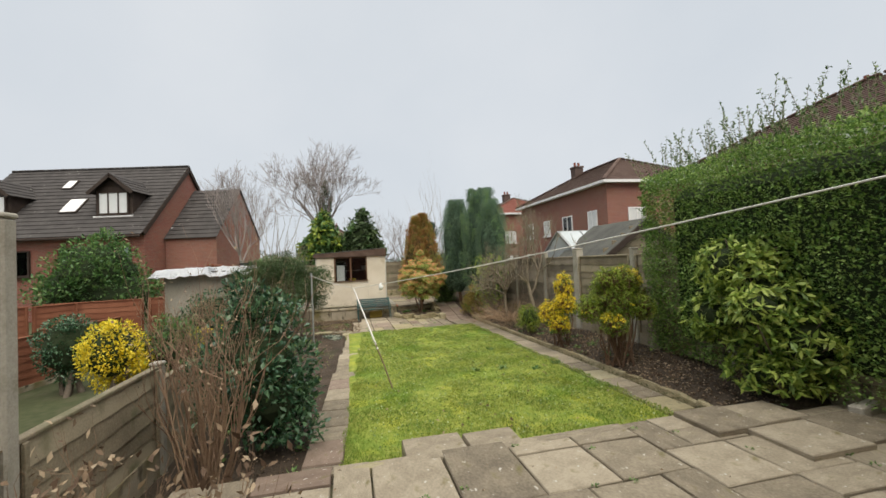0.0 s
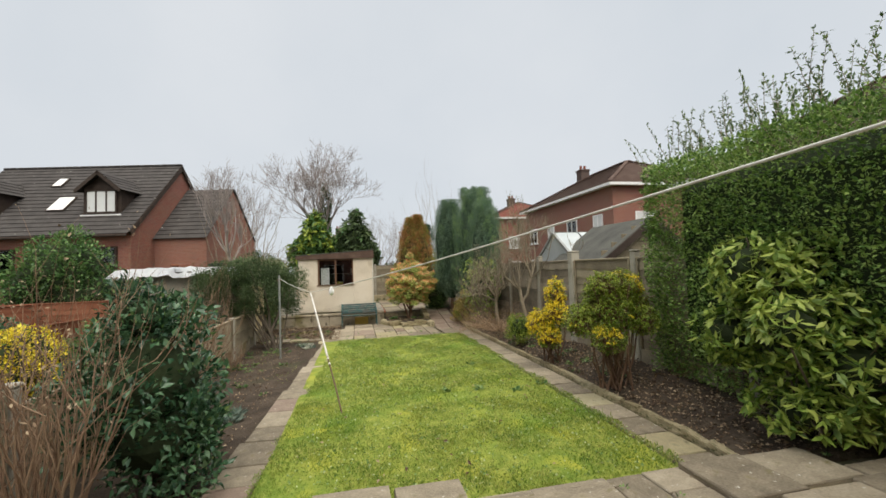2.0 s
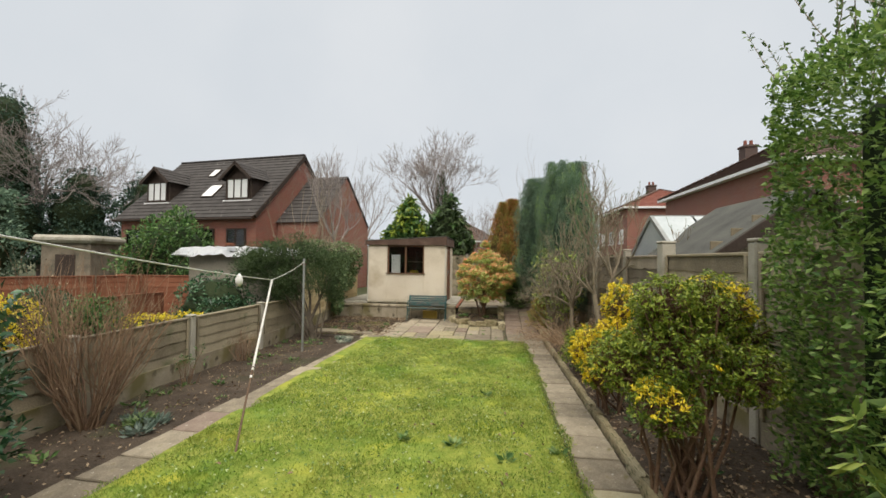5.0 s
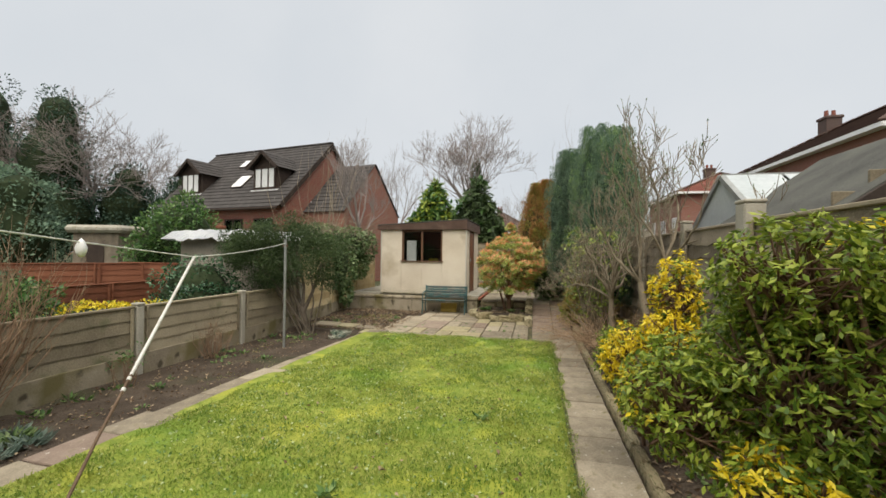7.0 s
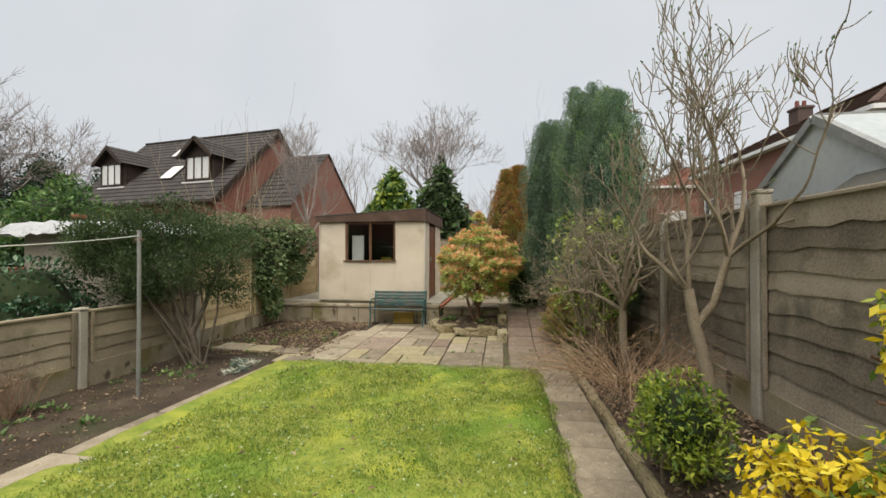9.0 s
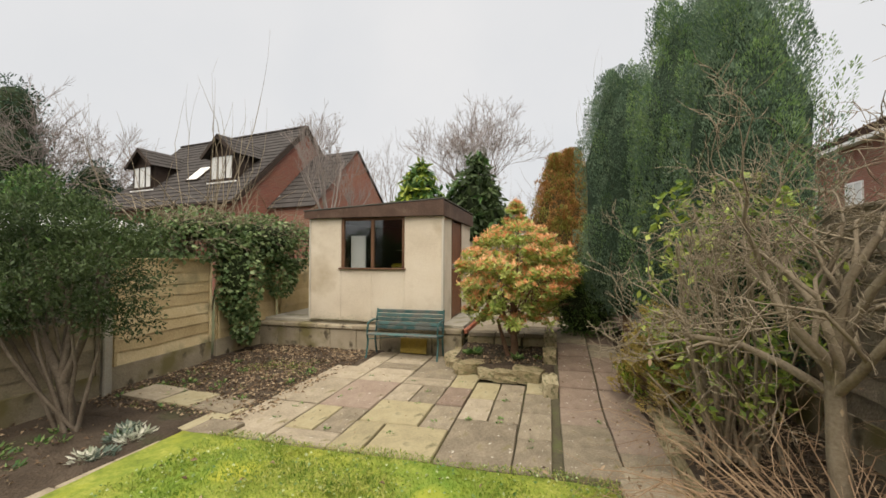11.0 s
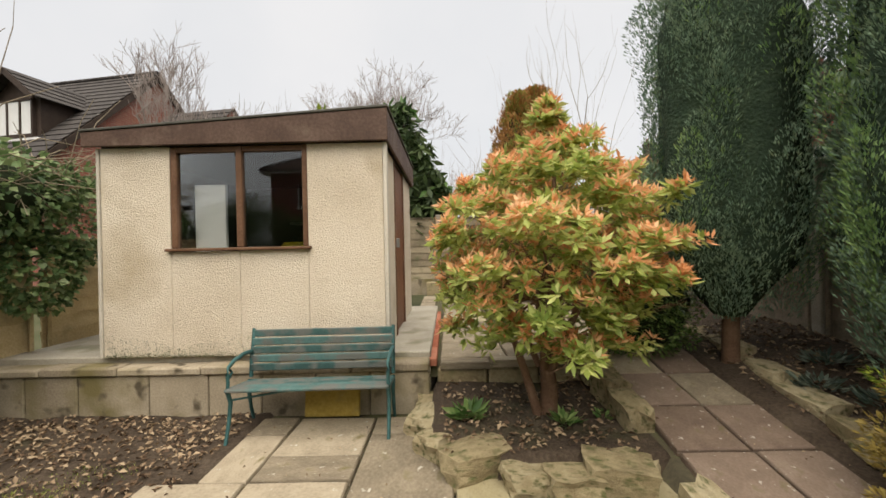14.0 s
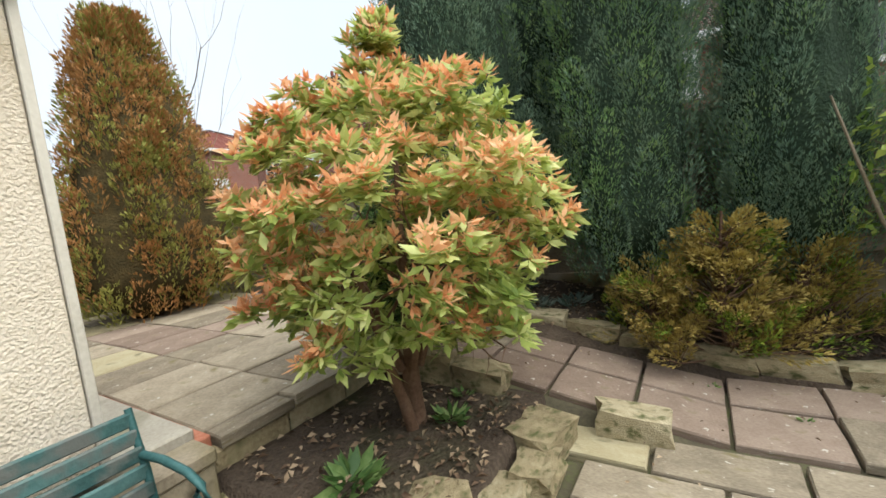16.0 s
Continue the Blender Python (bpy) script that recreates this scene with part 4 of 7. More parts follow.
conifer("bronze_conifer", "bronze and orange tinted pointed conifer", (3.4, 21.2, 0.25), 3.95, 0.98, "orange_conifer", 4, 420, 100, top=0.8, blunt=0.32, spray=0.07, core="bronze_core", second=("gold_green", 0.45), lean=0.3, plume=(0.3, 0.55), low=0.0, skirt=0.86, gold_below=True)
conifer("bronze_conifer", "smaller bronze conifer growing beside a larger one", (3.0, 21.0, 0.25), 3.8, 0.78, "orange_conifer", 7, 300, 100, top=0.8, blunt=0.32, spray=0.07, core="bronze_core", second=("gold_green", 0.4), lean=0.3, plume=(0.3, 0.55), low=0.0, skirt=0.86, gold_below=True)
conifer("dark_conifer", "small dark green conifer behind the bronze one", (3.9, 22.2, 0.25), 3.6, 0.6, "far_conifer", 8, 130, 70, top=0.9, blunt=0.1, spray=0.12, lean=0.7, plume=(0.4, 0.7), skirt=1.0)
dwarf_conifer((4.02, 14.78, bed_right_z(4.02, 14.78) - 0.02), 1.12, 0.52, 3, 120)
dwarf_conifer((3.95, 15.22, bed_right_z(3.95, 15.22) - 0.02), 0.62, 0.36, 6, 60)
dwarf_conifer((4.2, 14.3, bed_right_z(4.2, 14.3) - 0.02), 0.75, 0.4, 12, 70)


# ---- the pieris with orange new growth ----
def make_pieris():
    rng = np.random.default_rng(21)
    e = thing("pieris_shrub", "rounded pieris shrub with green leaves and orange new growth", "shrub", (2.35, 16.31, 0.05))
    out, tips = [], []
    for i in range(5):
        a = i * 1.26 + 0.3
        d0 = np.array([math.cos(a) * 0.35, math.sin(a) * 0.35, 1.0])
        b = np.array([math.cos(a) * 0.05, math.sin(a) * 0.05, 0.0])
        grow(rng, b + np.array([0, 0, 0.32]), d0, 0.55, 0.028, 3, out, tips, 0.62, (3, 4), 0.66, 0.1, 3)
    out.append(([np.array([0, 0, -0.08]), np.array([0.02, 0.02, 0.15]), np.array([0.0, 0.0, 0.36])], 0.07, 0.05))
    out.append(([np.array([-0.05, -0.02, -0.08]), np.array([-0.13, -0.03, 0.2]), np.array([-0.22, 0.0, 0.5])], 0.04, 0.025))
    out.append(([np.array([0.0, 0, 0.3]), np.array([0.05, 0, 1.0]), np.array([0.08, -0.05, 1.95])], 0.04, 0.008))
    tubes("branch_work", out, M["bark_red"], e, 6)
    # storeys of foliage: each clump is a shelf of rosettes
    shelves = []
    for zc, rad, k in ((0.55, 0.5, 8), (0.66, 0.66, 11), (0.82, 0.76, 15), (1.02, 0.85, 18), (1.24, 0.88, 19), (1.44, 0.76, 16), (1.60, 0.60, 11), (1.74, 0.42, 8), (1.90, 0.16, 5), (2.04, 0.08, 4), (2.15, 0.03, 3), (1.15, 0.45, 6)):
        for i in range(k):
            a = 2 * math.pi * (i + rng.random() * 0.7) / k
            r = rad * rng.uniform(0.68, 0.98)
            shelves.append((r * math.cos(a) + 0.05, r * math.sin(a), zc + rng.normal() * 0.05, rng.uniform(0.12, 0.2) if zc < 1.8 else rng.uniform(0.06, 0.09)))
    LP, LD, LS, OP, OD, OS = [], [], [], [], [], []
    for (x, y, z, s) in shelves:
        orange = rng.random() < (0.93 if z > 0.8 else 0.45)
        k = int(7 + 50 * s)
        for _ in range(k):
            u = unit(rng.normal(size=3)) * np.array([s, s, s * 0.5]) * rng.uniform(0.4, 1)
            c = np.array([x, y, z]) + u
            axis = unit(np.array([x * 0.5, y * 0.5, 0.75]) + rng.normal(size=3) * 0.3)
            m = int(rng.integers(7, 11))
            for j in range(m):
                d = unit(unit(np.cross(axis, rng.normal(size=3))) + axis * rng.uniform(-0.25, 0.45))
                LP.append(c + d * 0.006)
                LD.append(d)
                LS.append(rng.uniform(0.055, 0.105))
            if orange and u[2] > -0.2 * s and rng.random() < 0.92:
                for j in range(int(rng.integers(9, 15))):
                    d = unit(unit(np.cross(axis, rng.normal(size=3))) * rng.uniform(0.5, 1.0) + axis * rng.uniform(0.05, 0.7))
                    OP.append(c + axis * 0.025 + rng.normal(size=3) * 0.012)
                    OD.append(d)
                    OS.append(rng.uniform(0.04, 0.08))
    leaves("leaves", np.array(LP), np.array(LD), np.array(LS), M["pieris_leaf"], e, 0.36, 0.15, -0.06, rng=rng)
    leaves("new_growth", np.array(OP), np.array(OD), np.array(OS), M["pieris_new"], e, 0.32, 0.15, -0.05, "orange young leaves", rng=rng)


make_pieris()


def rosettes(name, label, at, lobes, count, leaf, mat, seed, per=(6, 10), stem_mat="bark", tilt=0.35, ratio=0.34, core=0.55, second=None, stems=7, droop=0.08, category="shrub"):
    """A shrub of whorled leaves on twig ends; second: (material, share, lowest direction) for coloured ends."""
    rng = np.random.default_rng(seed)
    e = thing(name, label, category, at)
    C, N = lobes_points(rng, lobes, count, 0.45)
    keep = C[:, 2] > 0.05
    C, N = C[keep], N[keep]
    P, D, S, P2, D2, S2, lines = [], [], [], [], [], [], []
    mid = np.mean(np.array(lobes)[:, :3], 0)
    for c, n in zip(C, N):
        axis = unit(n + np.array([0, 0, tilt]) + rng.normal(size=3) * 0.25)
        alt = second is not None and n[2] > second[2] and rng.random() < second[1] and (len(second) < 4 or noise.noise(Vector(c * 3.2)) > second[3])
        for j in range(int(rng.integers(*per))):
            d = unit(unit(np.cross(axis, rng.normal(size=3))) + axis * rng.uniform(-0.3, 0.7) - np.array([0, 0, droop]))
            (P2 if alt else P).append(c + rng.normal(size=3) * 0.01)
            (D2 if alt else D).append(d)
            (S2 if alt else S).append(leaf * rng.uniform(0.6, 1.15))
        if rng.random() < 0.3:
            b = c - axis * 0.22 - n * 0.1
            lines.append(([b, (b + c) / 2 + rng.normal(size=3) * 0.02, c], 0.005, 0.003))
    for i in range(stems):
        b = np.array([rng.normal() * 0.1, rng.normal() * 0.1, -0.05])
        l = lobes[i % len(lobes)]
        t = np.array(l[:3]) + rng.normal(size=3) * np.array(l[3:]) * 0.45
        lines.append(([b, (b + t) / 2 + rng.normal(size=3) * 0.07, t], 0.016, 0.007))
    leaves("foliage", np.array(P), np.array(D), np.array(S), M[mat], e, ratio, 0.12, -0.05, rng=rng)
    if P2:
        leaves("bright_growth", np.array(P2), np.array(D2), np.array(S2), M[second[0]], e, ratio, 0.12, rng=rng)
    tubes("stem_work", lines, M[stem_mat], e, 5)
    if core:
        core_mesh("shaded_core", lobes, e, M["core"], core)
    return e


rosettes("rhododendron", "large rhododendron with yellow-green whorled leaves before the hedge", (4.47, 5.35, 0.2),
         [(0, 0, 0.95, 0.52, 0.54, 0.62), (-0.18, 0.22, 1.42, 0.36, 0.4, 0.34), (0.12, -0.34, 0.62, 0.58, 0.46, 0.44), (-0.1, -0.2, 0.25, 0.5, 0.45, 0.25), (-0.35, -0.25, 0.95, 0.28, 0.3, 0.26), (0.15, 0.0, 1.6, 0.26, 0.26, 0.2), (-0.3, 0.4, 0.8, 0.3, 0.3, 0.3)], 900, 0.12, "rhodo", 31, droop=0.25, core=0.6)
rosettes("yellow_tipped_shrub", "green shrub with bright yellow shoots and bare red-brown stems", (3.92, 7.3, 0.1),
         [(-0.05, 0, 0.95, 0.34, 0.36, 0.34), (0.26, 0.08, 1.28, 0.26, 0.26, 0.26), (-0.14, -0.05, 1.32, 0.22, 0.22, 0.2), (-0.4, 0.1, 0.86, 0.2, 0.26, 0.22), (0.36, -0.15, 0.86, 0.22, 0.24, 0.2), (0.05, 0.25, 1.1, 0.3, 0.26, 0.3), (-0.2, -0.25, 0.66, 0.22, 0.2, 0.18), (0.5, 0.1, 1.1, 0.14, 0.16, 0.2)], 3300, 0.035, "choisya", 33, (8, 13), "bark_red", 0.6, 0.4, 0.0, ("yellow", 0.6, -0.2, 0.36), 22)
rosettes("yellow_tipped_shrub", "upright shrub of bright golden-yellow leaves in the border", (3.9, 9.05, 0.08),
         [(-0.2, 0.05, 0.62, 0.2, 0.24, 0.26), (0.12, 0, 1.12, 0.18, 0.2, 0.3), (0.02, -0.15, 0.76, 0.26, 0.22, 0.26), (-0.12, -0.2, 0.42, 0.2, 0.2, 0.2)], 1000, 0.04, "choisya", 34, (8, 13), "bark_red", 0.4, 0.45, 0.0, ("yellow", 0.85, -0.5), 10)
shrub("camellia", "dense camellia with glossy dark leaves", "shrub", (-1.15, 6.35, -0.12), [(0, 0, 0.95, 0.55, 0.6, 0.7), (0.1, -0.1, 0.5, 0.5, 0.5, 0.4), (-0.1, 0.1, 1.5, 0.3, 0.35, 0.3)],
      5200, 0.085, "camellia", 35, 8, core=0.62, ratio=0.52, clump=46, clump_size=0.2, second=("weed", 260, 0.05, 0.2))
shrub("green_shrub", "wide evergreen shrub with dark fine leaves above a forked trunk", "shrub", (-1.45, 13.15, -0.12),
      [(-0.3, 0, 1.5, 0.85, 0.8, 0.66), (-1.0, -0.1, 1.4, 0.7, 0.7, 0.66), (0.35, 0.1, 1.4, 0.5, 0.55, 0.55), (-0.35, 0.0, 1.95, 0.65, 0.6, 0.42), (-1.1, -0.3, 1.75, 0.6, 0.5, 0.45)], 36000, 0.048, "ficus", 36, 9, "bark", 0.0, 0.4, clump=90, clump_size=0.2, stem_r=0.022, stem_base=0.06, second=("laurel", 160, 0.06, 0.2), shell=0.7)
tubes("trunk", [([(0.02, 0.0, -0.1), (0.0, 0.02, 0.2), (-0.06, 0.0, 0.45)], 0.06, 0.05), ([(-0.06, 0.0, 0.42), (-0.3, 0.0, 0.8), (-0.6, -0.1, 1.4)], 0.042, 0.02), ([(-0.04, 0.0, 0.4), (0.12, 0.05, 0.8), (0.3, 0.1, 1.4)], 0.042, 0.02), ([(-0.06, 0.0, 0.45), (-0.1, 0.1, 0.9), (-0.2, 0.0, 1.6)], 0.035, 0.018)], M["bark"], bpy.data.objects["green_shrub"], 7)
shrub("round_bush", "small rounded green bush with yellow-green tips", "shrub", (3.95, 10.6, 0.08), [(0, 0, 0.32, 0.26, 0.26, 0.3)], 2200, 0.045, "choisya", 37, 5, core=0.7, clump=26, clump_size=0.09, second=("weed", 120, 0.04, 0.3))
shrub("hebe_bush", "dense domed hebe with small green leaves", "shrub", (3.40, 17.18, 0.22), [(0, 0, 0.5, 0.5, 0.48, 0.55), (0.1, 0, 0.95, 0.32, 0.34, 0.38)], 14000, 0.045, "hebe", 38, 5, core=0.82, clump=110, clump_size=0.09, outward=1.0, jitter=0.35)
rosettes("leggy_shrub", "open leggy shrub with yellow-green leaves on tangled bare stems", (4.08, 13.55, 0.15),
         [(0, 0, 1.0, 0.62, 0.6, 0.62), (-0.1, 0.0, 1.5, 0.5, 0.5, 0.4), (-0.1, 0, 0.5, 0.45, 0.45, 0.35)], 330, 0.08, "rhodo", 39, (4, 8), "bark_pale", 0.3, 0.5, 0.0, None, 44, 0.15)


def twiggy(name, label, at, height, count, spread, mat, seed, r=0.007, tip_leaf=None, category="shrub", depth=2, kids=(2, 3), up=0.5, base=0.15):
    rng = np.random.default_rng(seed)
    e = thing(name, label, category, at)
    out, tips = [], []
    for i in range(count):
        a = rng.uniform(0, 2 * math.pi)
        b = np.array([math.cos(a), math.sin(a), 0]) * base * rng.random()
        d = np.array([math.cos(a) * spread, math.sin(a) * spread, 1.0])
        grow(rng, b + np.array([0, 0, -0.05]), d, height * rng.uniform(0.4, 0.62), r, depth, out, tips, 0.45, kids, 0.62, up, 3, 0.14, 0.3)
    tubes("stem_work", out, M[mat], e, 4)
    if tip_leaf:
        m, lf, k = tip_leaf
        T = np.array([t[0] for t in tips])
        T = T[rng.integers(0, len(T), k)] + rng.normal(size=(k, 3)) * 0.03
        leaves("sparse_leaves", T, rng.normal(size=(k, 3)) + np.array([0, 0, 0.3]), lf * rng.uniform(0.6, 1.2, k), M[m], e, 0.45, rng=rng)
    return e


twiggy("bare_shrub", "tall bare shrub with reddish twigs and small berries", (-1.42, 5.5, -0.12), 2.0, 44, 0.3, "twig_red", 41, 0.009, ("litter", 0.035, 420))
twiggy("bare_shrub", "spreading bare brown shrub against the low fence", (-1.75, 8.2, -0.14), 1.85, 60, 0.42, "twig_red", 42, 0.010, ("litter", 0.03, 220), kids=(3, 4))
twiggy("bramble", "brown dying bramble tangle with a few green leaves", (-1.95, 3.55, 0.1), 0.95, 34, 0.7, "twig_red", 43, 0.006, ("litter", 0.06, 420), kids=(3, 4), base=0.5)
twiggy("bramble", "dry brown bramble stems with withered leaves over the fence", (-1.21, 3.10, 0.1), 1.0, 60, 0.6, "twig_red", 143, 0.005, ("litter", 0.055, 1100), kids=(3, 4), base=0.45)
twiggy("hydrangea", "dormant mound of fine red-brown twigs", (4.12, 12.3, 0.15), 1.2, 120, 1.3, "twig_tan", 44, 0.005, ("litter", 0.035, 260), up=-0.25, kids=(3, 4), base=0.35)
twiggy("small_twig_shrub", "small brown twiggy shrub by the low fence", (-1.85, 11.2, -0.14), 0.6, 40, 0.5, "twig_red", 45, 0.005, ("litter", 0.03, 120))
twiggy("small_twig_shrub", "small green-brown shrub by a fence post", (-1.8, 9.75, -0.14), 0.5, 12, 0.4, "twig_red", 46, 0.006, ("laurel", 0.045, 120))
bare_tree("pale_bare_tree", "small crooked bare tree with dense pale twigs", (4.25, 12.75, 0.12), 2.7, 47, "bark_pale", spread=0.7, r=0.05, depth=6, kids=(2, 4), trunk=0.3, up=0.12, limbs=8, wob=0.3, limb_len=0.25, shrink=0.74, lean=1.0)
twiggy("whip_shrub", "tall pale bare whips rising above the ivy", (-2.75, 15.6, 0.0), 4.6, 9, 0.14, "bark_pale", 48, 0.018, kids=(1, 2), up=1.2, base=0.5)
twiggy("whip_shrub", "tall bare whips behind the ivy-covered fence", (-2.9, 17.0, 0.0), 4.4, 7, 0.14, "bark_pale", 49, 0.018, kids=(1, 2), up=1.2, base=0.5)
twiggy("sapling", "thin bare sapling rising behind the bronze conifer", (4.6, 22.6, 0.2), 5.4, 5, 0.25, "bark_pale", 50, 0.02, depth=3, up=0.8)
twiggy("sapling", "thin bare saplings beyond the end fence", (1.8, 24.5, -0.3), 4.5, 6, 0.35, "twig_grey", 51, 0.02, depth=3, up=0.8)


def make_magnolia():
    rng = np.random.default_rng(52)
    e = thing("magnolia_tree", "bare budding magnolia with pale crooked branches", "tree", (4.36, 11.3, 0.15))
    out, tips = [], []
    fork = np.array([-0.06, 0.05, 1.0])
    out.append(([np.array([0.08, -0.03, -0.1]), np.array([0.04, 0.0, 0.4]), np.array([-0.03, 0.03, 0.75]), fork], 0.052, 0.04))
    second = np.array([0.2, 0.0, 1.25])
    out.append(([np.array([-0.02, 0.03, 0.72]), np.array([0.1, 0.0, 0.9]), second], 0.034, 0.028))
    for f, d, l, r in ((fork, (-0.55, 0.25, 0.55), 0.7, 0.026), (fork, (-0.2, -0.25, 1.0), 0.75, 0.026), (fork, (-0.65, -0.2, 0.6), 0.55, 0.018), (second, (0.3, 0.1, 1.0), 0.8, 0.024), (second, (0.55, -0.35, 0.6), 0.7, 0.02), (second, (-0.1, 0.3, 1.1), 0.85, 0.024), (second, (0.35, 0.5, 0.5), 0.6, 0.018), (second, (-0.3, -0.4, 0.9), 0.7, 0.02)):
        grow(rng, f, d, l, r * 0.85, 4, out, tips, 0.5, (2, 4), 0.68, 0.3, 5, 0.15, 0.25)
    tubes("branch_work", [(p, max(a, 0.0036), max(b, 0.0026)) for p, a, b in out], M["bark_pale"], e, 5)
    T = np.array([t for t, _ in tips])
    leaves("bud_work", T, np.array([d for _, d in tips]), rng.uniform(0.02, 0.04, len(T)), M["shoot"], e, 0.45, rng=rng)


make_magnolia()


# ---- ivy over the tall fence ----
def make_ivy():
    rng = np.random.default_rng(55)
    e = thing("ivy", "thick ivy spilling over the honey-coloured fence", "climber", (-2.15, 16.0, -0.1))
    P, N = [], []
    for cy, cz, ry, rz, cx, rx in ((0.0, 1.25, 0.42, 0.75, 0.12, 0.3), (0.7, 1.9, 0.9, 0.42, 0.0, 0.42), (1.5, 1.75, 0.5, 0.5, 0.1, 0.3), (-0.8, 1.75, 0.8, 0.28, -0.1, 0.35), (0.1, 0.5, 0.25, 0.35, 0.15, 0.16), (1.1, 1.2, 0.4, 0.4, 0.1, 0.2), (-0.3, 2.1, 0.8, 0.22, -0.4, 0.5)):
        n = int(2600 * (ry * rz + 0.15))
        p, q = lobes_points(rng, [(cx, cy, cz, rx, ry, rz)], n, 0.35)
        P.append(p)
        N.append(q)
    P, N = np.concatenate(P), np.concatenate(N)
    leaves("leaves", P, N * 0.6 + rng.normal(size=P.shape) * 0.5 + np.array([0.3, -0.1, -0.35]), rng.uniform(0.045, 0.095, len(P)), M["ivy"], e, 0.85, rng=rng)
    core_mesh("shaded_core", [(-0.05, 0.7, 1.85, 0.3, 0.8, 0.32), (0.05, 0.0, 1.3, 0.18, 0.32, 0.6), (-0.4, -0.3, 2.0, 0.4, 0.8, 0.15)], e, M["core"], 0.9)
    lines = []
    for k in range(260):
        b = np.array([rng.uniform(-0.5, 0.2), rng.uniform(-1.4, 1.7), rng.uniform(1.6, 2.2)])
        t = b + np.array([rng.normal() * 0.4 + 0.1, rng.normal() * 0.5, rng.normal() * 0.3 + 0.15])
        lines.append(([b, (b + t) / 2 + np.array([0, 0, 0.12]), t], 0.006, 0.003))
    tubes("stem_work", lines, M["bark_pale"], e, 4)


make_ivy()

# ---- trees beyond the garden ----
t, tp = bare_tree("bare_tree", "large bare tree with an ivy-clad trunk far behind the shed", (-2.2, 41.5, -0.3), 14.6, 61, "twig_grey", r=0.2, depth=7, kids=(2, 3), spread=0.45, trunk=0.42, limbs=11, up=0.18, limb_len=0.175, shrink=0.76, lean=0.75)
rng_ = np.random.default_rng(8)
p_, n_ = lobes_points(rng_, [(0, 0, 4.6, 0.6, 0.6, 3.2), (0.1, 0, 7.8, 0.5, 0.5, 2.4)], 4500, 0.5)
leaves("ivy_leaves", p_, n_ + rng_.normal(size=p_.shape) * 0.7, 0.16, M["ficus"], t, 0.7)
bare_tree("bare_tree", "slender bare tree with fine upright twigs behind the shed", (-5.6, 25.8, -0.3), 8.3, 62, r=0.09, depth=6, kids=(2, 4), spread=0.4, trunk=0.38, up=0.3, limbs=7, limb_len=0.2, shrink=0.74, lean=0.6)
bare_tree("bare_tree", "bare twiggy tree beside the brick house", (-9.0, 38.5, -0.3), 11.5, 63, r=0.16, depth=5, kids=(2, 4), spread=0.45, trunk=0.25, limb_len=0.26, shrink=0.74)
bare_tree("bare_tree", "tall bare tree behind a dark conifer", (-33.0, 33, -0.3), 18.0, 64, "twig_grey", r=0.34, depth=6, kids=(3, 4), spread=0.5, trunk=0.25, limbs=9, limb_len=0.22, shrink=0.74, lean=0.95, up=0.12)
bare_tree("bare_tree", "tall bare tree among dark conifers", (-44, 30, -0.3), 19, 65, r=0.4, depth=6, kids=(2, 4), spread=0.5, trunk=0.2, limbs=8, limb_len=0.25, shrink=0.75)
for i, (x, y, h) in enumerate(((2.5, 40, 7.5), (5.5, 46, 8), (8, 42, 7), (11, 52, 8.5), (-14, 45, 9.5), (0.8, 52, 9), (15, 60, 8))):
    bare_tree("bare_tree", "distant bare tree on the grey skyline", (x, y, -0.3), h, 70 + i, r=0.12, depth=5, kids=(2, 3), spread=0.45, trunk=0.25, group="skyline trees", limb_len=0.27, shrink=0.74)


def evergreen(name, label, at, lobes, n, leaf, mat, seed, second=None, clump=60, cs=0.4, group="", core=0.8):
    return shrub(name, label, "tree", at, lobes, n, leaf, mat, seed, 4, "bark", core, 0.5, 0.7, 0.1, clump, cs, 0.06, group, second=second)


rosettes("evergreen_tree", "bushy evergreen with drooping yellow-green leaves behind the shed", (-1.4, 23.6, -0.3), [(0, 0, 3.7, 0.7, 0.7, 1.1), (-0.6, 0, 2.9, 0.7, 0.7, 0.9), (0.05, 0, 4.75, 0.22, 0.22, 0.35), (0.55, 0, 3.2, 0.5, 0.5, 0.7)], 420, 0.34, "laurel", 81, (7, 11), "bark", 0.2, 0.36, 0.75, ("choisya", 0.4, -0.3), 6, 0.55, "tree")
rosettes("evergreen_tree", "dark bushy evergreen with drooping leaves behind the shed", (0.55, 23.3, -0.3), [(0, 0, 3.5, 0.85, 0.8, 1.2), (0.05, 0, 4.75, 0.3, 0.3, 0.45), (0.45, 0, 2.8, 0.75, 0.8, 1.0), (-0.55, 0, 3.1, 0.5, 0.5, 0.8)], 480, 0.32, "ficus", 82, (7, 11), "bark", 0.2, 0.36, 0.75, ("laurel", 0.22, 0.0), 6, 0.55, "tree")
evergreen("laurel_bush", "rounded fresh green laurel in the neighbouring garden", (-7.9, 16.6, -0.3), [(0, 0, 2.2, 1.3, 1.1, 1.25), (0.5, 0, 1.5, 1.2, 1.0, 1.0), (-0.6, 0, 1.7, 1.0, 1.0, 1.0)], 9000, 0.13, "laurel", 83, ("weed", 900, 0.11, 0.2), 90, 0.3)
evergreen("evergreen_bush", "dark evergreen bush below the low fence", (-3.3, 12.4, -0.3), [(0, 0, 0.95, 0.8, 0.7, 0.75), (0.4, -0.5, 0.7, 0.5, 0.5, 0.5)], 3600, 0.09, "camellia", 84, None, 40, 0.2)
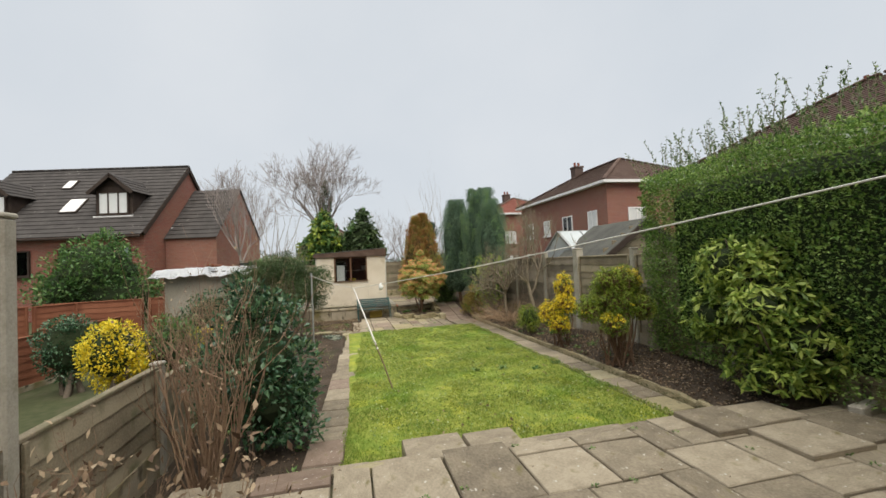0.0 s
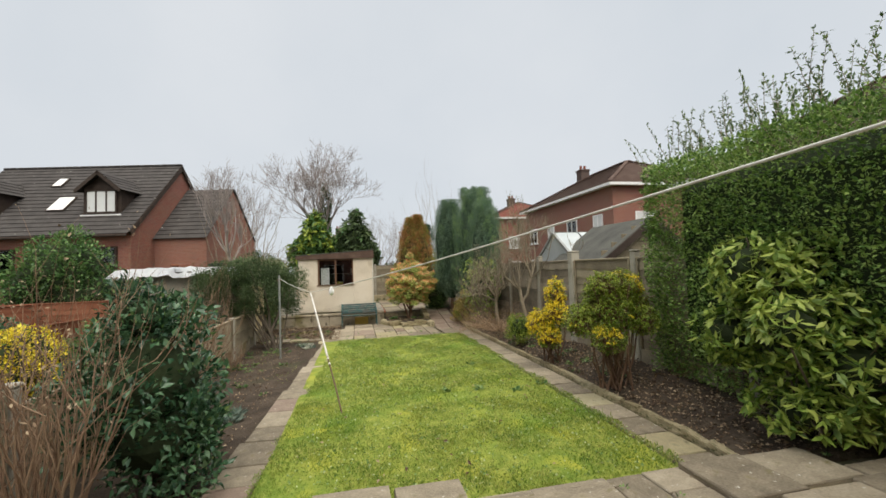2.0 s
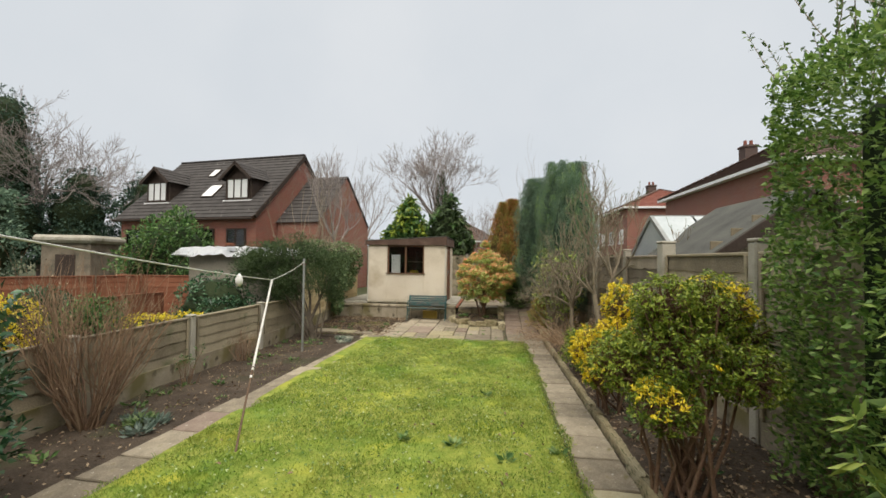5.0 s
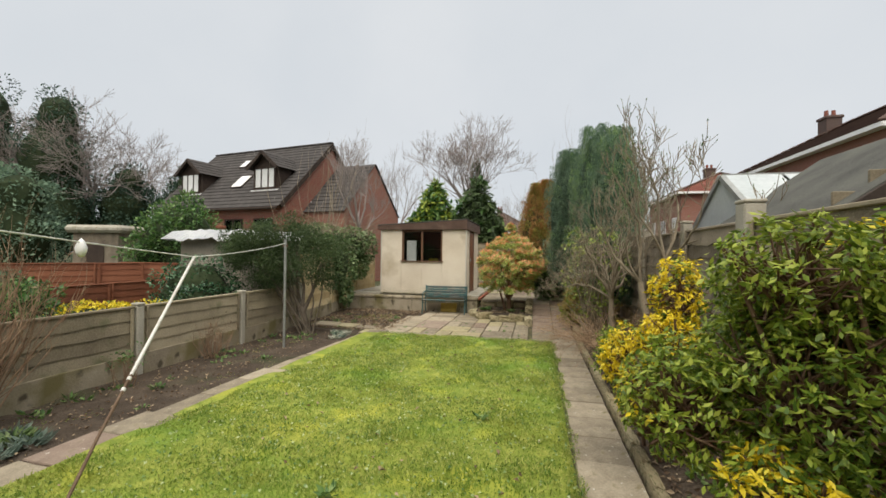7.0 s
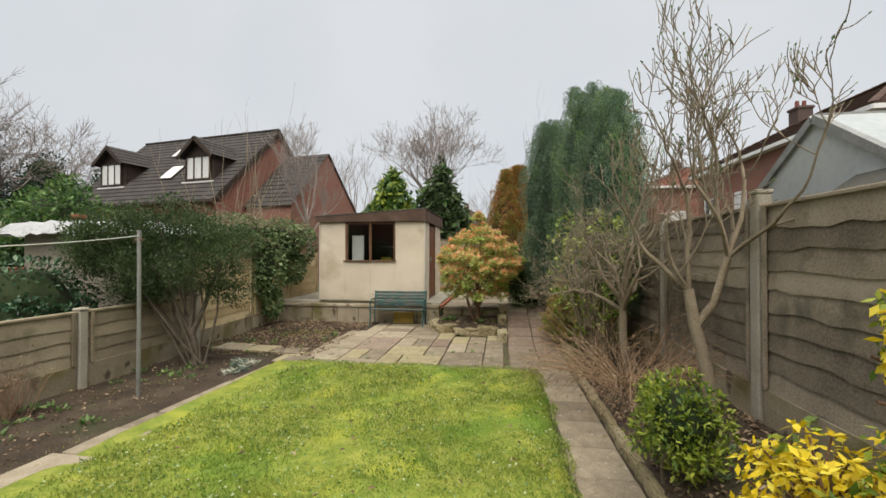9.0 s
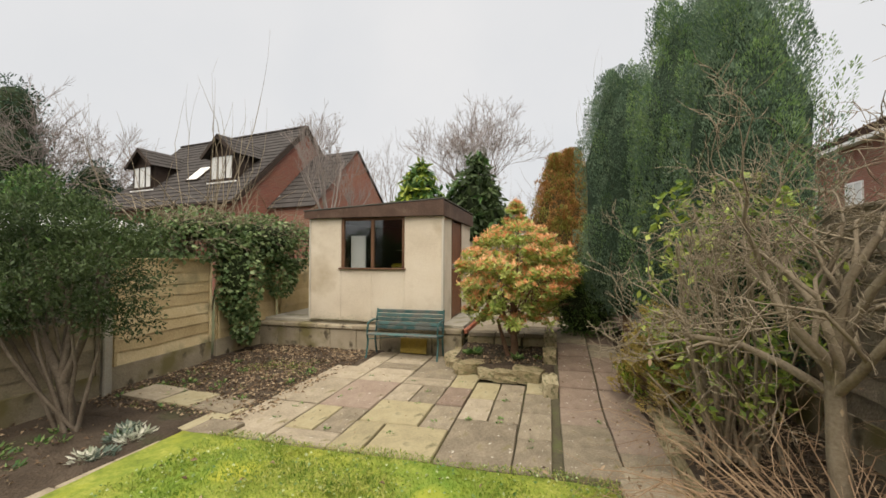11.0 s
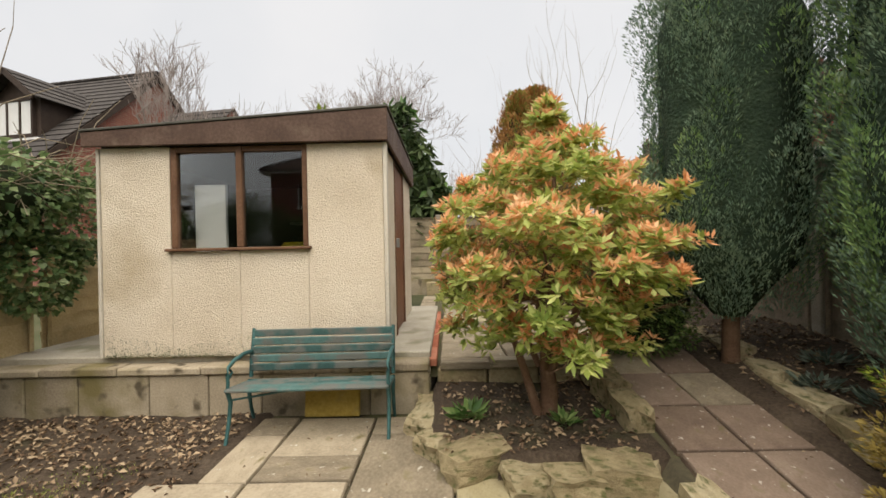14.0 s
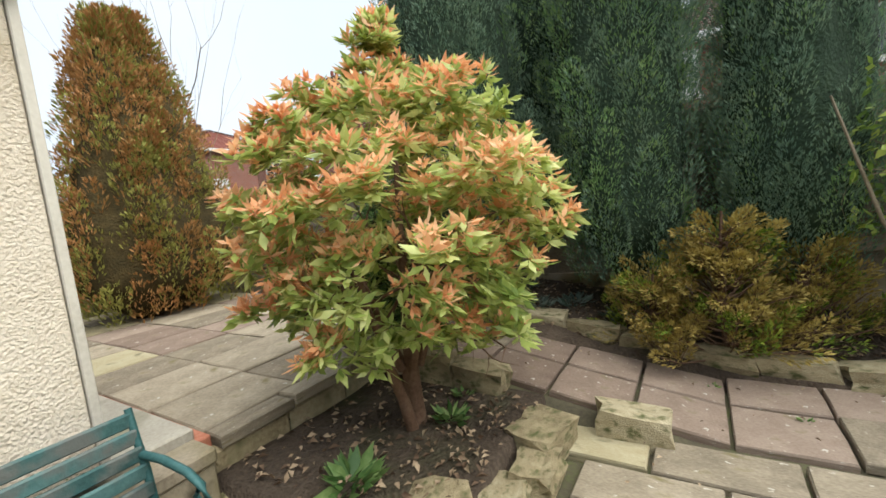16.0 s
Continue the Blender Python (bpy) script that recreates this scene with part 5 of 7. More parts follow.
evergreen("evergreen_bush", "dark clipped evergreen ball in the neighbouring garden", (-5.3, 10.6, -0.3), [(0, 0, 0.85, 0.5, 0.5, 0.6)], 3600, 0.06, "camellia", 85, None, 30, 0.12)
evergreen("yellow_shrub", "bright yellow evergreen shrub beyond the low fence", (-3.75, 8.9, -0.3), [(0, 0, 0.95, 0.42, 0.45, 0.5)], 4200, 0.055, "yellow", 86, ("choisya", 500, 0.05, -0.5), 50, 0.12)
evergreen("yellow_shrub", "low spread of bright yellow foliage behind a fence post", (-2.95, 10.55, -0.3), [(0, -0.4, 0.72, 0.4, 0.8, 0.32), (0, 0.5, 0.68, 0.35, 0.6, 0.3)], 5200, 0.055, "yellow", 87, ("choisya", 500, 0.05, -0.5), 50, 0.12)
evergreen("evergreen_bush", "mixed green bush between yellow shrubs", (-3.2, 9.5, -0.3), [(0, 0, 0.75, 0.5, 0.5, 0.6)], 3000, 0.08, "laurel", 88, None, 30, 0.16)
for i, (x, y, h, r) in enumerate(((-34.0, 30.5, 14.5, 3.4), (-39, 29, 15, 3.8), (-42, 30, 13, 3.2), (-30.5, 33.5, 9.0, 2.8), (-27, 36, 8.8, 2.6), (-23, 38, 8.8, 2.6), (-47, 26, 11, 3.2), (-29, 24, 6.0, 2.4))):
    evergreen("dark_conifer_tree", "dark spreading conifer on the far boundary", (x, y, -0.3), [(0, 0, h * 0.3, r, r, h * 0.3), (0, 0, h * 0.58, r * 0.8, r * 0.8, h * 0.28), (r * 0.1, 0, h * 0.8, r * 0.45, r * 0.45, h * 0.2)], 9000, 0.26, "far_conifer", 90 + i, None, 70, r * 0.28, "dark boundary conifers")
for i, (x, y, h) in enumerate(((4, 36, 2.6), (8, 37, 3.0), (-6, 34, 3.2), (12, 38, 2.5), (-1, 34, 3.0))):
    evergreen("hedge_shrub", "distant mixed hedge shrub beyond the garden's end", (x, y, -0.3), [(0, 0, h * 0.5, 2.0, 1.2, h * 0.5)], 2200, 0.2, "ficus", 110 + i, None, 30, 0.4, "far hedge")

evergreen("conifer_bush", "soft blue-green conifer in the neighbouring garden", (-21.5, 20.5, -0.3), [(0, 0, 2.4, 2.0, 1.8, 2.6), (0.3, 0, 4.2, 1.3, 1.2, 1.5), (-1.5, 0, 2.0, 1.6, 1.5, 2.0)], 9000, 0.22, "cypress", 121, None, 120, 0.45)
cabin = thing("garden_cabin", "small cabin with a cream roof far across the gardens", "cabin", (-15.8, 20.0, -0.3), 12)
box("wall", (-1.0, 0, 0), (1.0, 1.8, 2.5), M["board_dark"], cabin, bevel=0.02)
box("roof", (-1.25, -0.25, 2.505), (1.25, 2.0, 2.85), M["concrete"], cabin, bevel=0.12)
box("door", (-0.4, -0.03, 0.05), (0.4, -0.003, 2.0), M["darkwood"], cabin)


# ---- houses ----
def roof_plane(bm, a, b, c, d, course=0.33, thick=0.035):
    """One stepped skin of tile courses from the eave edge a-b up to the ridge edge d-c."""
    a, b, c, d = (Vector(v) for v in (a, b, c, d))
    n = max(2, int(((d - a).length + (c - b).length) / 2 / course))
    nor = (b - a).cross((d + c) / 2 - (a + b) / 2).normalized()
    rows = [(0.0, 0.0)]
    for i in range(n):
        rows += [(i / n, thick), ((i + 1) / n, 0.004)]
    last = None
    for s, t in rows:
        row = (bm.verts.new(a.lerp(d, s) + nor * t), bm.verts.new(b.lerp(c, s) + nor * t))
        if last:
            bm.faces.new((last[0], last[1], row[1], row[0]))
        last = row


def window(parent, x, y, z, w, h, face="-y", frame="pvc", lights=2, curtain=True):
    """A framed window standing 3 mm proud of a wall at (x, y, z: lower middle); local axes of the parent."""
    rz = {"-y": 0, "-x": -90, "x": 90, "y": 180}[face]
    m = pose(x, y, z, 0, 0, rz)
    bm = bmesh.new()
    t = 0.07
    loops = [[bm.verts.new((x, y, z)) for x, z in ((-w / 2 + s, s), (w / 2 - s, s), (w / 2 - s, h - s), (-w / 2 + s, h - s))] for s, y in ((0, 0.05), (0, -0.06), (t, -0.06), (t, 0.05))]
    for q in range(4):
        for i in range(4):
            bm.faces.new((loops[q][i], loops[q][(i + 1) % 4], loops[(q + 1) % 4][(i + 1) % 4], loops[(q + 1) % 4][i]))
    bmesh.ops.recalc_face_normals(bm, faces=bm.faces)
    bmesh.ops.transform(bm, matrix=m, verts=bm.verts)
    ob = part("window", bm, M[frame], parent)
    for i in range(1, lights):
        xx = -w / 2 + w * i / lights
        bm = bmesh.new()
        add_box(bm, (xx - t / 2, -0.057, t), (xx + t / 2, 0.05, h - t))
        bmesh.ops.transform(bm, matrix=m, verts=bm.verts)
        part("mullion", bm, M[frame], ob)
    for i in range(lights):
        xa, xb = -w / 2 + w * i / lights + 0.01, -w / 2 + w * (i + 1) / lights - 0.01
        bm = bmesh.new()
        add_box(bm, (xa, -0.03, 0.02), (xb, -0.026, h - 0.02))
        bmesh.ops.transform(bm, matrix=m, verts=bm.verts)
        part("pane", bm, M["net_glass" if curtain else "glass"], ob).visible_shadow = False
    bm = bmesh.new()
    if curtain:
        for i in range(lights):
            xa, xb = -w / 2 + w * i / lights + 0.06, -w / 2 + w * (i + 1) / lights - 0.06
            add_box(bm, (xa, -0.012, 0.05), (xb, -0.006, h * 0.93))
    else:
        # Near-black sheet behind the panes stands in for the unlit room.
        add_box(bm, (-w / 2 + 0.05, -0.012, 0.05), (w / 2 - 0.05, -0.006, h - 0.05))
    bmesh.ops.transform(bm, matrix=m, verts=bm.verts)
    part("curtain" if curtain else "unlit_room_sheet", bm, M["net" if curtain else "dark"], ob)
    bm = bmesh.new()
    add_box(bm, (-w / 2 - 0.08, -0.12, -0.07), (w / 2 + 0.08, 0.02, -0.003))
    bmesh.ops.transform(bm, matrix=m, verts=bm.verts)
    part("sill", bm, M[frame], ob)
    return ob


def prism_wall(name, outline, x0, x1, mat, parent):
    """An outline in the y-z plane drawn out from x0 to x1."""
    bm = bmesh.new()
    A = [bm.verts.new((x0, y, z)) for y, z in outline]
    B = [bm.verts.new((x1, y, z)) for y, z in outline]
    bm.faces.new(A)
    bm.faces.new(B[::-1])
    k = len(A)
    for i in range(k):
        bm.faces.new((A[i], B[i], B[(i + 1) % k], A[(i + 1) % k]))
    return part(name, bm, mat, parent)


def dormer_house():
    e = thing("dormer_house", "brick house with a dark tiled roof, dormers and skylights", "house", (-9.55, 29.56, -0.3), -9.7)
    L, R, EV, HD = 10.3, 8.68, 4.35, 4.4
    prism_wall("wall", [(-HD + 0.25, 0), (HD - 0.25, 0), (HD - 0.25, EV), (0, R - 0.12), (-HD + 0.25, EV)], -L + 0.1, -0.12, M["bricks"], e)
    bm = bmesh.new()
    roof_plane(bm, (-L, -HD - 0.15, EV - 0.15), (0, -HD - 0.15, EV - 0.15), (0, 0, R), (-L, 0, R))
    roof_plane(bm, (0, HD, EV), (-L, HD, EV), (-L, 0, R), (0, 0, R))
    part("roof", bm, M["tile"], e, "dark grey-brown concrete tiles")
    bm = bmesh.new()
    for i in range(26):
        add_box(bm, (-L + i * L / 26, -0.12, R - 0.04), (-L + (i + 0.97) * L / 26, 0.12, R + 0.07), 0.03)
    part("ridge_tiles", bm, M["tile"], e)
    for sgn in (-1, 1):
        bm = bmesh.new()
        m = Matrix.Translation((0.0, 0, R - 0.02)) @ Matrix.Rotation(math.atan2(R - EV, HD) * sgn, 4, "X")
        add_box(bm, (-0.1, 0 if sgn < 0 else -6.2, -0.22), (0.03, 6.2 if sgn < 0 else 0, -0.01), 0.0, m)
        part("bargeboard", bm, M["darkwood"], e)
    box("gutter", (-L, -HD - 0.32, EV - 0.30), (0.0, -HD - 0.18, EV - 0.18), M["darkwood"], e, bevel=0.03)
    # dormers
    for cx in (-2.1, -8.25):
        w, zb, zt, zr, yf = 0.95, 5.45, 6.75, 7.55, -3.35
        prism = bmesh.new()
        for p in ((-w, 0), ):
            pts = [(cx - w, zb - 0.35), (cx + w, zb - 0.35), (cx + w, zt), (cx, zr - 0.1), (cx - w, zt)]
            A = [prism.verts.new((x, yf, z)) for x, z in pts]
            B = [prism.verts.new((x, -0.9, z)) for x, z in pts]
            prism.faces.new(A)
            prism.faces.new(B[::-1])
            for i in range(5):
                prism.faces.new((A[i], B[i], B[(i + 1) % 5], A[(i + 1) % 5]))
        dm = part("dormer", prism, M["darkwood"], e, "dark timber dormer")
        bm = bmesh.new()
        roof_plane(bm, (cx - w - 0.25, -1.2, zt - 0.22), (cx - w - 0.25, yf - 0.35, zt - 0.22), (cx, yf - 0.35, zr), (cx, -1.2, zr), 0.3)
        roof_plane(bm, (cx + w + 0.25, yf - 0.35, zt - 0.22), (cx + w + 0.25, -1.2, zt - 0.22), (cx, -1.2, zr), (cx, yf - 0.35, zr), 0.3)
        part("roof", bm, M["tile"], dm)
        bm = bmesh.new()
        for sgn in (-1, 1):
            m = Matrix.Translation((cx, yf - 0.36, zr)) @ Matrix.Rotation(sgn * math.atan2(zr - zt + 0.22, w + 0.25), 4, "Y")
            add_box(bm, (0 if sgn > 0 else -1.55, -0.03, -0.16), (1.55 if sgn > 0 else 0, 0.03, 0.0), 0.0, m)
        part("bargeboard", bm, M["darkwood"], dm)
        window(e, cx, yf - 0.06, zb - 0.05, 1.55, 1.2, "-y", "darkwood", 3)
        box("sill", (cx - 1.0, yf - 0.16, zb - 0.2), (cx + 1.0, yf - 0.063, zb - 0.125), M["pvc"], dm)
    for cx, cy, w, h in ((-4.65, -2.75, 0.95, 1.25), (-6.0, -1.25, 0.6, 0.85)):
        bm = bmesh.new()
        zz = R + (cy / (HD + 0.15)) * (R - EV + 0.15)
        m = Matrix.Translation((cx, cy, zz + 0.05)) @ Matrix.Rotation(math.atan2(R - EV, HD), 4, "X")
        add_box(bm, (-w / 2, -h / 2, 0), (w / 2, h / 2, 0.06), 0.01, m)
        sk = part("skylight", bm, M["darkwood"], e)
        bm = bmesh.new()
        add_box(bm, (-w / 2 + 0.07, -h / 2 + 0.07, 0.062), (w / 2 - 0.07, h / 2 - 0.07, 0.068), 0.0, m)
        part("pane", bm, M["pvc"], sk, "pale blind behind the glass")
    # lower wing at the gable
    W, R2, EV2, D2 = 2.75, 7.3, 4.2, 3.1
    prism_wall("wing_wall", [(0.7 - D2, 0), (0.7 + D2, 0), (0.7 + D2, EV2), (0.7, R2 - 0.1), (0.7 - D2, EV2)], -0.1, W - 0.1, M["bricks2"], e)
    bm = bmesh.new()
    roof_plane(bm, (-0.1, 0.7 - D2 - 0.15, EV2 - 0.15), (W, 0.7 - D2 - 0.15, EV2 - 0.15), (W, 0.7, R2), (-0.1, 0.7, R2))
    roof_plane(bm, (W, 0.7 + D2, EV2), (-0.1, 0.7 + D2, EV2), (-0.1, 0.7, R2), (W, 0.7, R2))
    part("wing_roof", bm, M["tile"], e)
    for x in (-9.0, -6.3, -3.6, -1.4):
        window(e, x, -HD + 0.19, 2.3, 1.3, 1.3, "-y", "darkwood", 2, False)
    box("gable_light", (-0.11, -1.9, 4.5), (0.02, -1.7, 4.75), M["pvc"], e, "small white gable lamp", bevel=0.02)


dormer_house()


def hipped_house(at, w, d, ev, rise, brick, tile, label, seed=0, chim=(0.55, 0.6), rz=0, back=False):
    """A hipped two-storey house; local x to the right, y away; the origin is its near left corner."""
    e = thing("hipped_house", label, "house", at, rz, "hipped houses")
    box("wall", (0, 0, 0), (w, d, ev), brick, e, bevel=0)
    o, r = 0.4, ev + rise
    hx = min(w, d) / 2
    a, b, c, f = (-o, -o, ev), (w + o, -o, ev), (w + o, d + o, ev), (-o, d + o, ev)
    p, q = (w / 2, hx, r), (w / 2, d - hx - 0.01, r)
    bm = bmesh.new()
    roof_plane(bm, a, b, p, p)
    roof_plane(bm, b, c, q, p)
    roof_plane(bm, c, f, q, q)
    roof_plane(bm, f, a, p, q)
    part("roof", bm, tile, e)
    bm = bmesh.new()
    for u, v in ((a, p), (b, p), (c, q), (f, q), (p, q)):
        u, v = Vector(u), Vector(v)
        k = int((v - u).length / 0.4)
        for i in range(k):
            m = Matrix.Translation(u.lerp(v, (i + 0.5) / k) + Vector((0, 0, 0.03))) @ (v - u).to_track_quat("Y", "Z").to_matrix().to_4x4()
            add_box(bm, (-0.13, -0.19, 0), (0.13, 0.19, 0.09), 0.03, m)
    part("ridge_tiles", bm, M["tile_brown"], e)
    bm = bmesh.new()
    for lo, hi in (((-o, -o - 0.03, ev - 0.14), (w + o, -o, ev + 0.02)), ((-o - 0.03, -o, ev - 0.14), (-o, d + o, ev + 0.02)), ((w + o, -o, ev - 0.14), (w + o + 0.03, d + o, ev + 0.02))):
        add_box(bm, lo, hi)
    add_box(bm, (-o, -o, ev - 0.12), (w + o, d + o, ev - 0.08))
    part("fascia", bm, M["pvc"], e, "white painted fascia and soffit")
    bm = bmesh.new()
    cx, cy = chim[0] * w, chim[1] * d
    add_box(bm, (cx - 0.36, cy - 0.36, ev + 0.3), (cx + 0.36, cy + 0.36, r + 0.62))
    add_box(bm, (cx - 0.42, cy - 0.42, r + 0.46), (cx + 0.42, cy + 0.42, r + 0.6), 0.02)
    ch = part("chimney", bm, M["bricks_dark"], e)
    for k in (-0.17, 0.17):
        bm = bmesh.new()
        bmesh.ops.create_cone(bm, cap_ends=True, segments=10, radius1=0.11, radius2=0.09, depth=0.36, matrix=Matrix.Translation((cx + k, cy, r + 0.78)))
        part("chimney_pot", bm, M["tile_red"], ch)
    n = max(2, int(d / 2.7))
    for i in range(n):
        y = d * (i + 0.5) / n
        for z, h in ((1.0, 1.4), (3.7, 1.2)):
            window(e, -0.003, y, z, 1.3 if i % 2 else 1.0, h, "-x", "pvc", 2, i % 2 == 0)
    for i in range(2 if not back else 3):
        for z, h in ((1.0, 1.4), (3.7, 1.2)):
            if back:
                window(e, w * (i + 0.5) / 3, d + 0.003, z, 1.4, h, "y", "pvc", 2, False)
            elif i == 0:
                window(e, 2.0, -0.003, z, 1.2, h, "-y", "pvc", 2)
    return e


hipped_house((15.0, 23.2, -0.3), 8.2, 12.3, 6.5, 2.4, M["bricks2"], M["tile_brown"], "orange brick semi with a hipped brown tiled roof", chim=(0.45, 0.74))
hipped_house((14.05, 41.0, -0.3), 8.7, 9.0, 6.75, 2.2, M["bricks2"], M["tile_red"], "distant brick house with a red hipped roof", chim=(0.45, 0.6))
hipped_house((14.0, 6.5, -0.3), 9.0, 10.5, 5.2, 2.8, M["bricks2"], M["tile_brown"], "brick semi with a hipped roof behind the tall hedge", chim=(0.78, 0.7))
hipped_house((19, 56, -0.3), 9.0, 10.0, 5.4, 3.0, M["bricks"], M["tile_brown"], "far brick house with a brown hipped roof", chim=(0.45, 0.5))
hipped_house((-6, 60, -0.3), 9.0, 9.0, 4.6, 3.0, M["bricks"], M["tile_brown"], "far brick house among bare trees", chim=(0.45, 0.5))
# the house that the garden belongs to, behind the first steps
own = hipped_house((-7.4, -9.2, -0.2), 12.6, 8.4, 5.6, 3.0, M["bricks"], M["tile_brown"], "brick house whose patio the garden starts from", chim=(0.5, 0.5), back=True)


def outhouse():
    e = thing("outhouse", "low rendered outhouse with a tarpaulin over its roof", "outbuilding", (-4.0, 13.6, -0.3), 4)
    box("wall", (-0.85, 0, 0), (1.15, 2.4, 2.06), M["render_wall"], e, bevel=0.02)
    box("roof", (-1.0, -0.15, 2.062), (1.3, 2.5, 2.14), M["felt"], e, bevel=0.02)
    rng = random.Random(4)
    bm = bmesh.new()
    nx, ny = 22, 14
    V = {}
    for j in range(ny + 1):
        for i in range(nx + 1):
            x, y = -1.12 + 2.55 * i / nx, -0.27 + 2.9 * j / ny
            edge = min(i, nx - i, j, ny - j)
            z = 2.2 + 0.05 * noise.noise(Vector((x * 3, y * 3, 2))) + 0.05 * noise.noise(Vector((x * 9, y * 7, 4))) - (0.2 + 0.1 * noise.noise(Vector((x * 4, y * 4, 9))) if edge == 0 else 0)
            V[i, j] = bm.verts.new((x, y, z + 0.03))
    for j in range(ny):
        for i in range(nx):
            bm.faces.new((V[i, j], V[i + 1, j], V[i + 1, j + 1], V[i, j + 1]))
    bmesh.ops.solidify(bm, geom=list(bm.faces), thickness=0.012)
    part("tarpaulin", bm, M["tarp"], e, "crumpled white tarpaulin", smooth=True)
    for x, y, w, mt in ((0.2, -0.25, 0.18, "board_red"), (0.9, 0.2, 0.3, "dark"), (1.15, -0.2, 0.2, "dark"), (0.05, 0.9, 0.3, "board_red")):
        box("weight", (x, y, 2.26), (x + w, y + 0.14, 2.33), M[mt], e, bevel=0.02)


outhouse()


def greenhouse():
    e = thing("greenhouse", "aluminium greenhouse with a whitened glass roof", "greenhouse", (5.2, 11.35, -0.2), -90)
    hw, L, ev, r = 0.95, 2.5, 2.0, 2.65
    box("base", (-hw, 0, 0), (hw, L, 0.2), M["bricks"], e)
    bm = bmesh.new()
    for y in (0.0, L / 2, L):
        for x in (-hw, hw):
            add_box(bm, (x - 0.025, y - 0.025, 0.2), (x + 0.025, y + 0.025, ev))
        for s in (-1, 1):
            m = Matrix.Translation((0, y, r)) @ Matrix.Rotation(s * math.atan2(r - ev, hw), 4, "Y")
            l = math.hypot(hw, r - ev)
            add_box(bm, (0 if s > 0 else -l, -0.03, -0.03), (l if s > 0 else 0, 0.03, 0.03), 0, m)
    for x, z in ((-hw, ev), (hw, ev), (0, r)):
        add_box(bm, (x - 0.03, 0, z - 0.03), (x + 0.03, L, z + 0.03))
    part("frame", bm, M["steel"], e)
    for s in (-1, 1):
        for i in range(4):
            bm = bmesh.new()
            y0, y1 = L * i / 4 + 0.02, L * (i + 1) / 4 - 0.02
            pts = [(s * (hw + 0.03), y0, ev - 0.02), (s * (hw + 0.03), y1, ev - 0.02), (s * 0.03, y1, r), (s * 0.03, y0, r)]
            lo = [bm.verts.new(p) for p in pts]
            hi = [bm.verts.new((p[0], p[1], p[2] + 0.012)) for p in pts]
            bm.faces.new(lo)
            bm.faces.new(hi)
            for k in range(4):
                bm.faces.new((lo[k], hi[k], hi[(k + 1) % 4], lo[(k + 1) % 4]))
            part("roof_pane", bm, M["white_glass"], e)
    bm = bmesh.new()
    poly = [(-hw, 0.2), (hw, 0.2), (hw, ev), (0, r), (-hw, ev)]
    for y in (0.0, L):
        bm = bmesh.new()
        A = [bm.verts.new((x, y, z)) for x, z in poly]
        B = [bm.verts.new((x, y + 0.006, z)) for x, z in poly]
        bm.faces.new(A)
        bm.faces.new(B)
        for k in range(5):
            bm.faces.new((A[k], B[k], B[(k + 1) % 5], A[(k + 1) % 5]))
        part("gable_pane", bm, M["white_glass"], e)


greenhouse()


def timber_shed():
    e = thing("timber_shed", "grey timber shed with a gabled felt roof beyond the fence", "shed", (6.05, 9.2, -0.2))
    hw, L, ev, r = 1.0, 1.7, 2.0, 2.72
    for i in range(14):
        z = 2.0 * i / 14
        box("board", (-hw, -0.02, z), (hw, 0.0, z + 0.15), M["board"], e, bevel=0.004)
    bm = bmesh.new()
    for x0, x1, z0, z1 in ((-hw, hw, 2.005, 2.15), (-hw * 0.78, hw * 0.78, 2.155, 2.3), (-hw * 0.56, hw * 0.56, 2.305, 2.45), (-hw * 0.34, hw * 0.34, 2.455, 2.6)):
        add_box(bm, (x0, -0.02, z0), (x1, 0.0, z1), 0.004)
    part("gable", bm, M["board"], e)
    prism = [(-hw, 0), (hw, 0), (hw, ev), (0, r - 0.05), (-hw, ev)]
    bm = bmesh.new()
    A = [bm.verts.new((x, 0.002, z)) for x, z in prism]
    B = [bm.verts.new((x, L, z)) for x, z in prism]
    bm.faces.new(A)
    bm.faces.new(B[::-1])
    for k in range(5):
        bm.faces.new((A[k], B[k], B[(k + 1) % 5], A[(k + 1) % 5]))
    part("wall", bm, M["board"], e)
    for s in (-1, 1):
        bm = bmesh.new()
        m = Matrix.Translation((0, 0, r)) @ Matrix.Rotation(s * math.atan2(r - ev, hw), 4, "Y")
        l = math.hypot(hw, r - ev) + 0.18
        add_box(bm, (0 if s > 0 else -l, -0.16, 0), (l if s > 0 else 0, L + 0.1, 0.04), 0.005, m)
        part("roof", bm, M["felt"], e)
        bm = bmesh.new()
        add_box(bm, (0 if s > 0 else -l, -0.19, -0.1), (l if s > 0 else 0, -0.165, 0.03), 0.005, m)
        part("bargeboard", bm, M["darkwood"], e)
    # its low flank faces the fence
    return e


timber_shed()
for x, y, l, rz in ((-8.5, 15.2, 2.4, 4), (-6.0, 15.4, 1.8, 4), (-9.6, 12.6, 2.2, 55), (-8.2, 14.3, 1.0, 55)):
    fence_panel((x, y, -0.3), l, 8, "board_red", rz=rz, gravel=0.2, label="red-stained fence panel in the neighbouring garden", group="red fence panels", seed=int(x * 7))
for i in range(5):
    fence_panel((-6.4, 8.0 + i * 1.3, -0.3), 1.2, 6, "board_red", rz=82, gravel=0.1, label="red-stained low fence panel next door", group="red fence panels", seed=80 + i)
for i in range(2):
    fence_panel((-0.2 + i * 2.6, 27.5, -0.3), 2.5, 11, "board_red", rz=0, gravel=0.1, lap=0.16, label="orange-stained fence beyond the garden's end", group="orange fence panels", seed=90 + i)


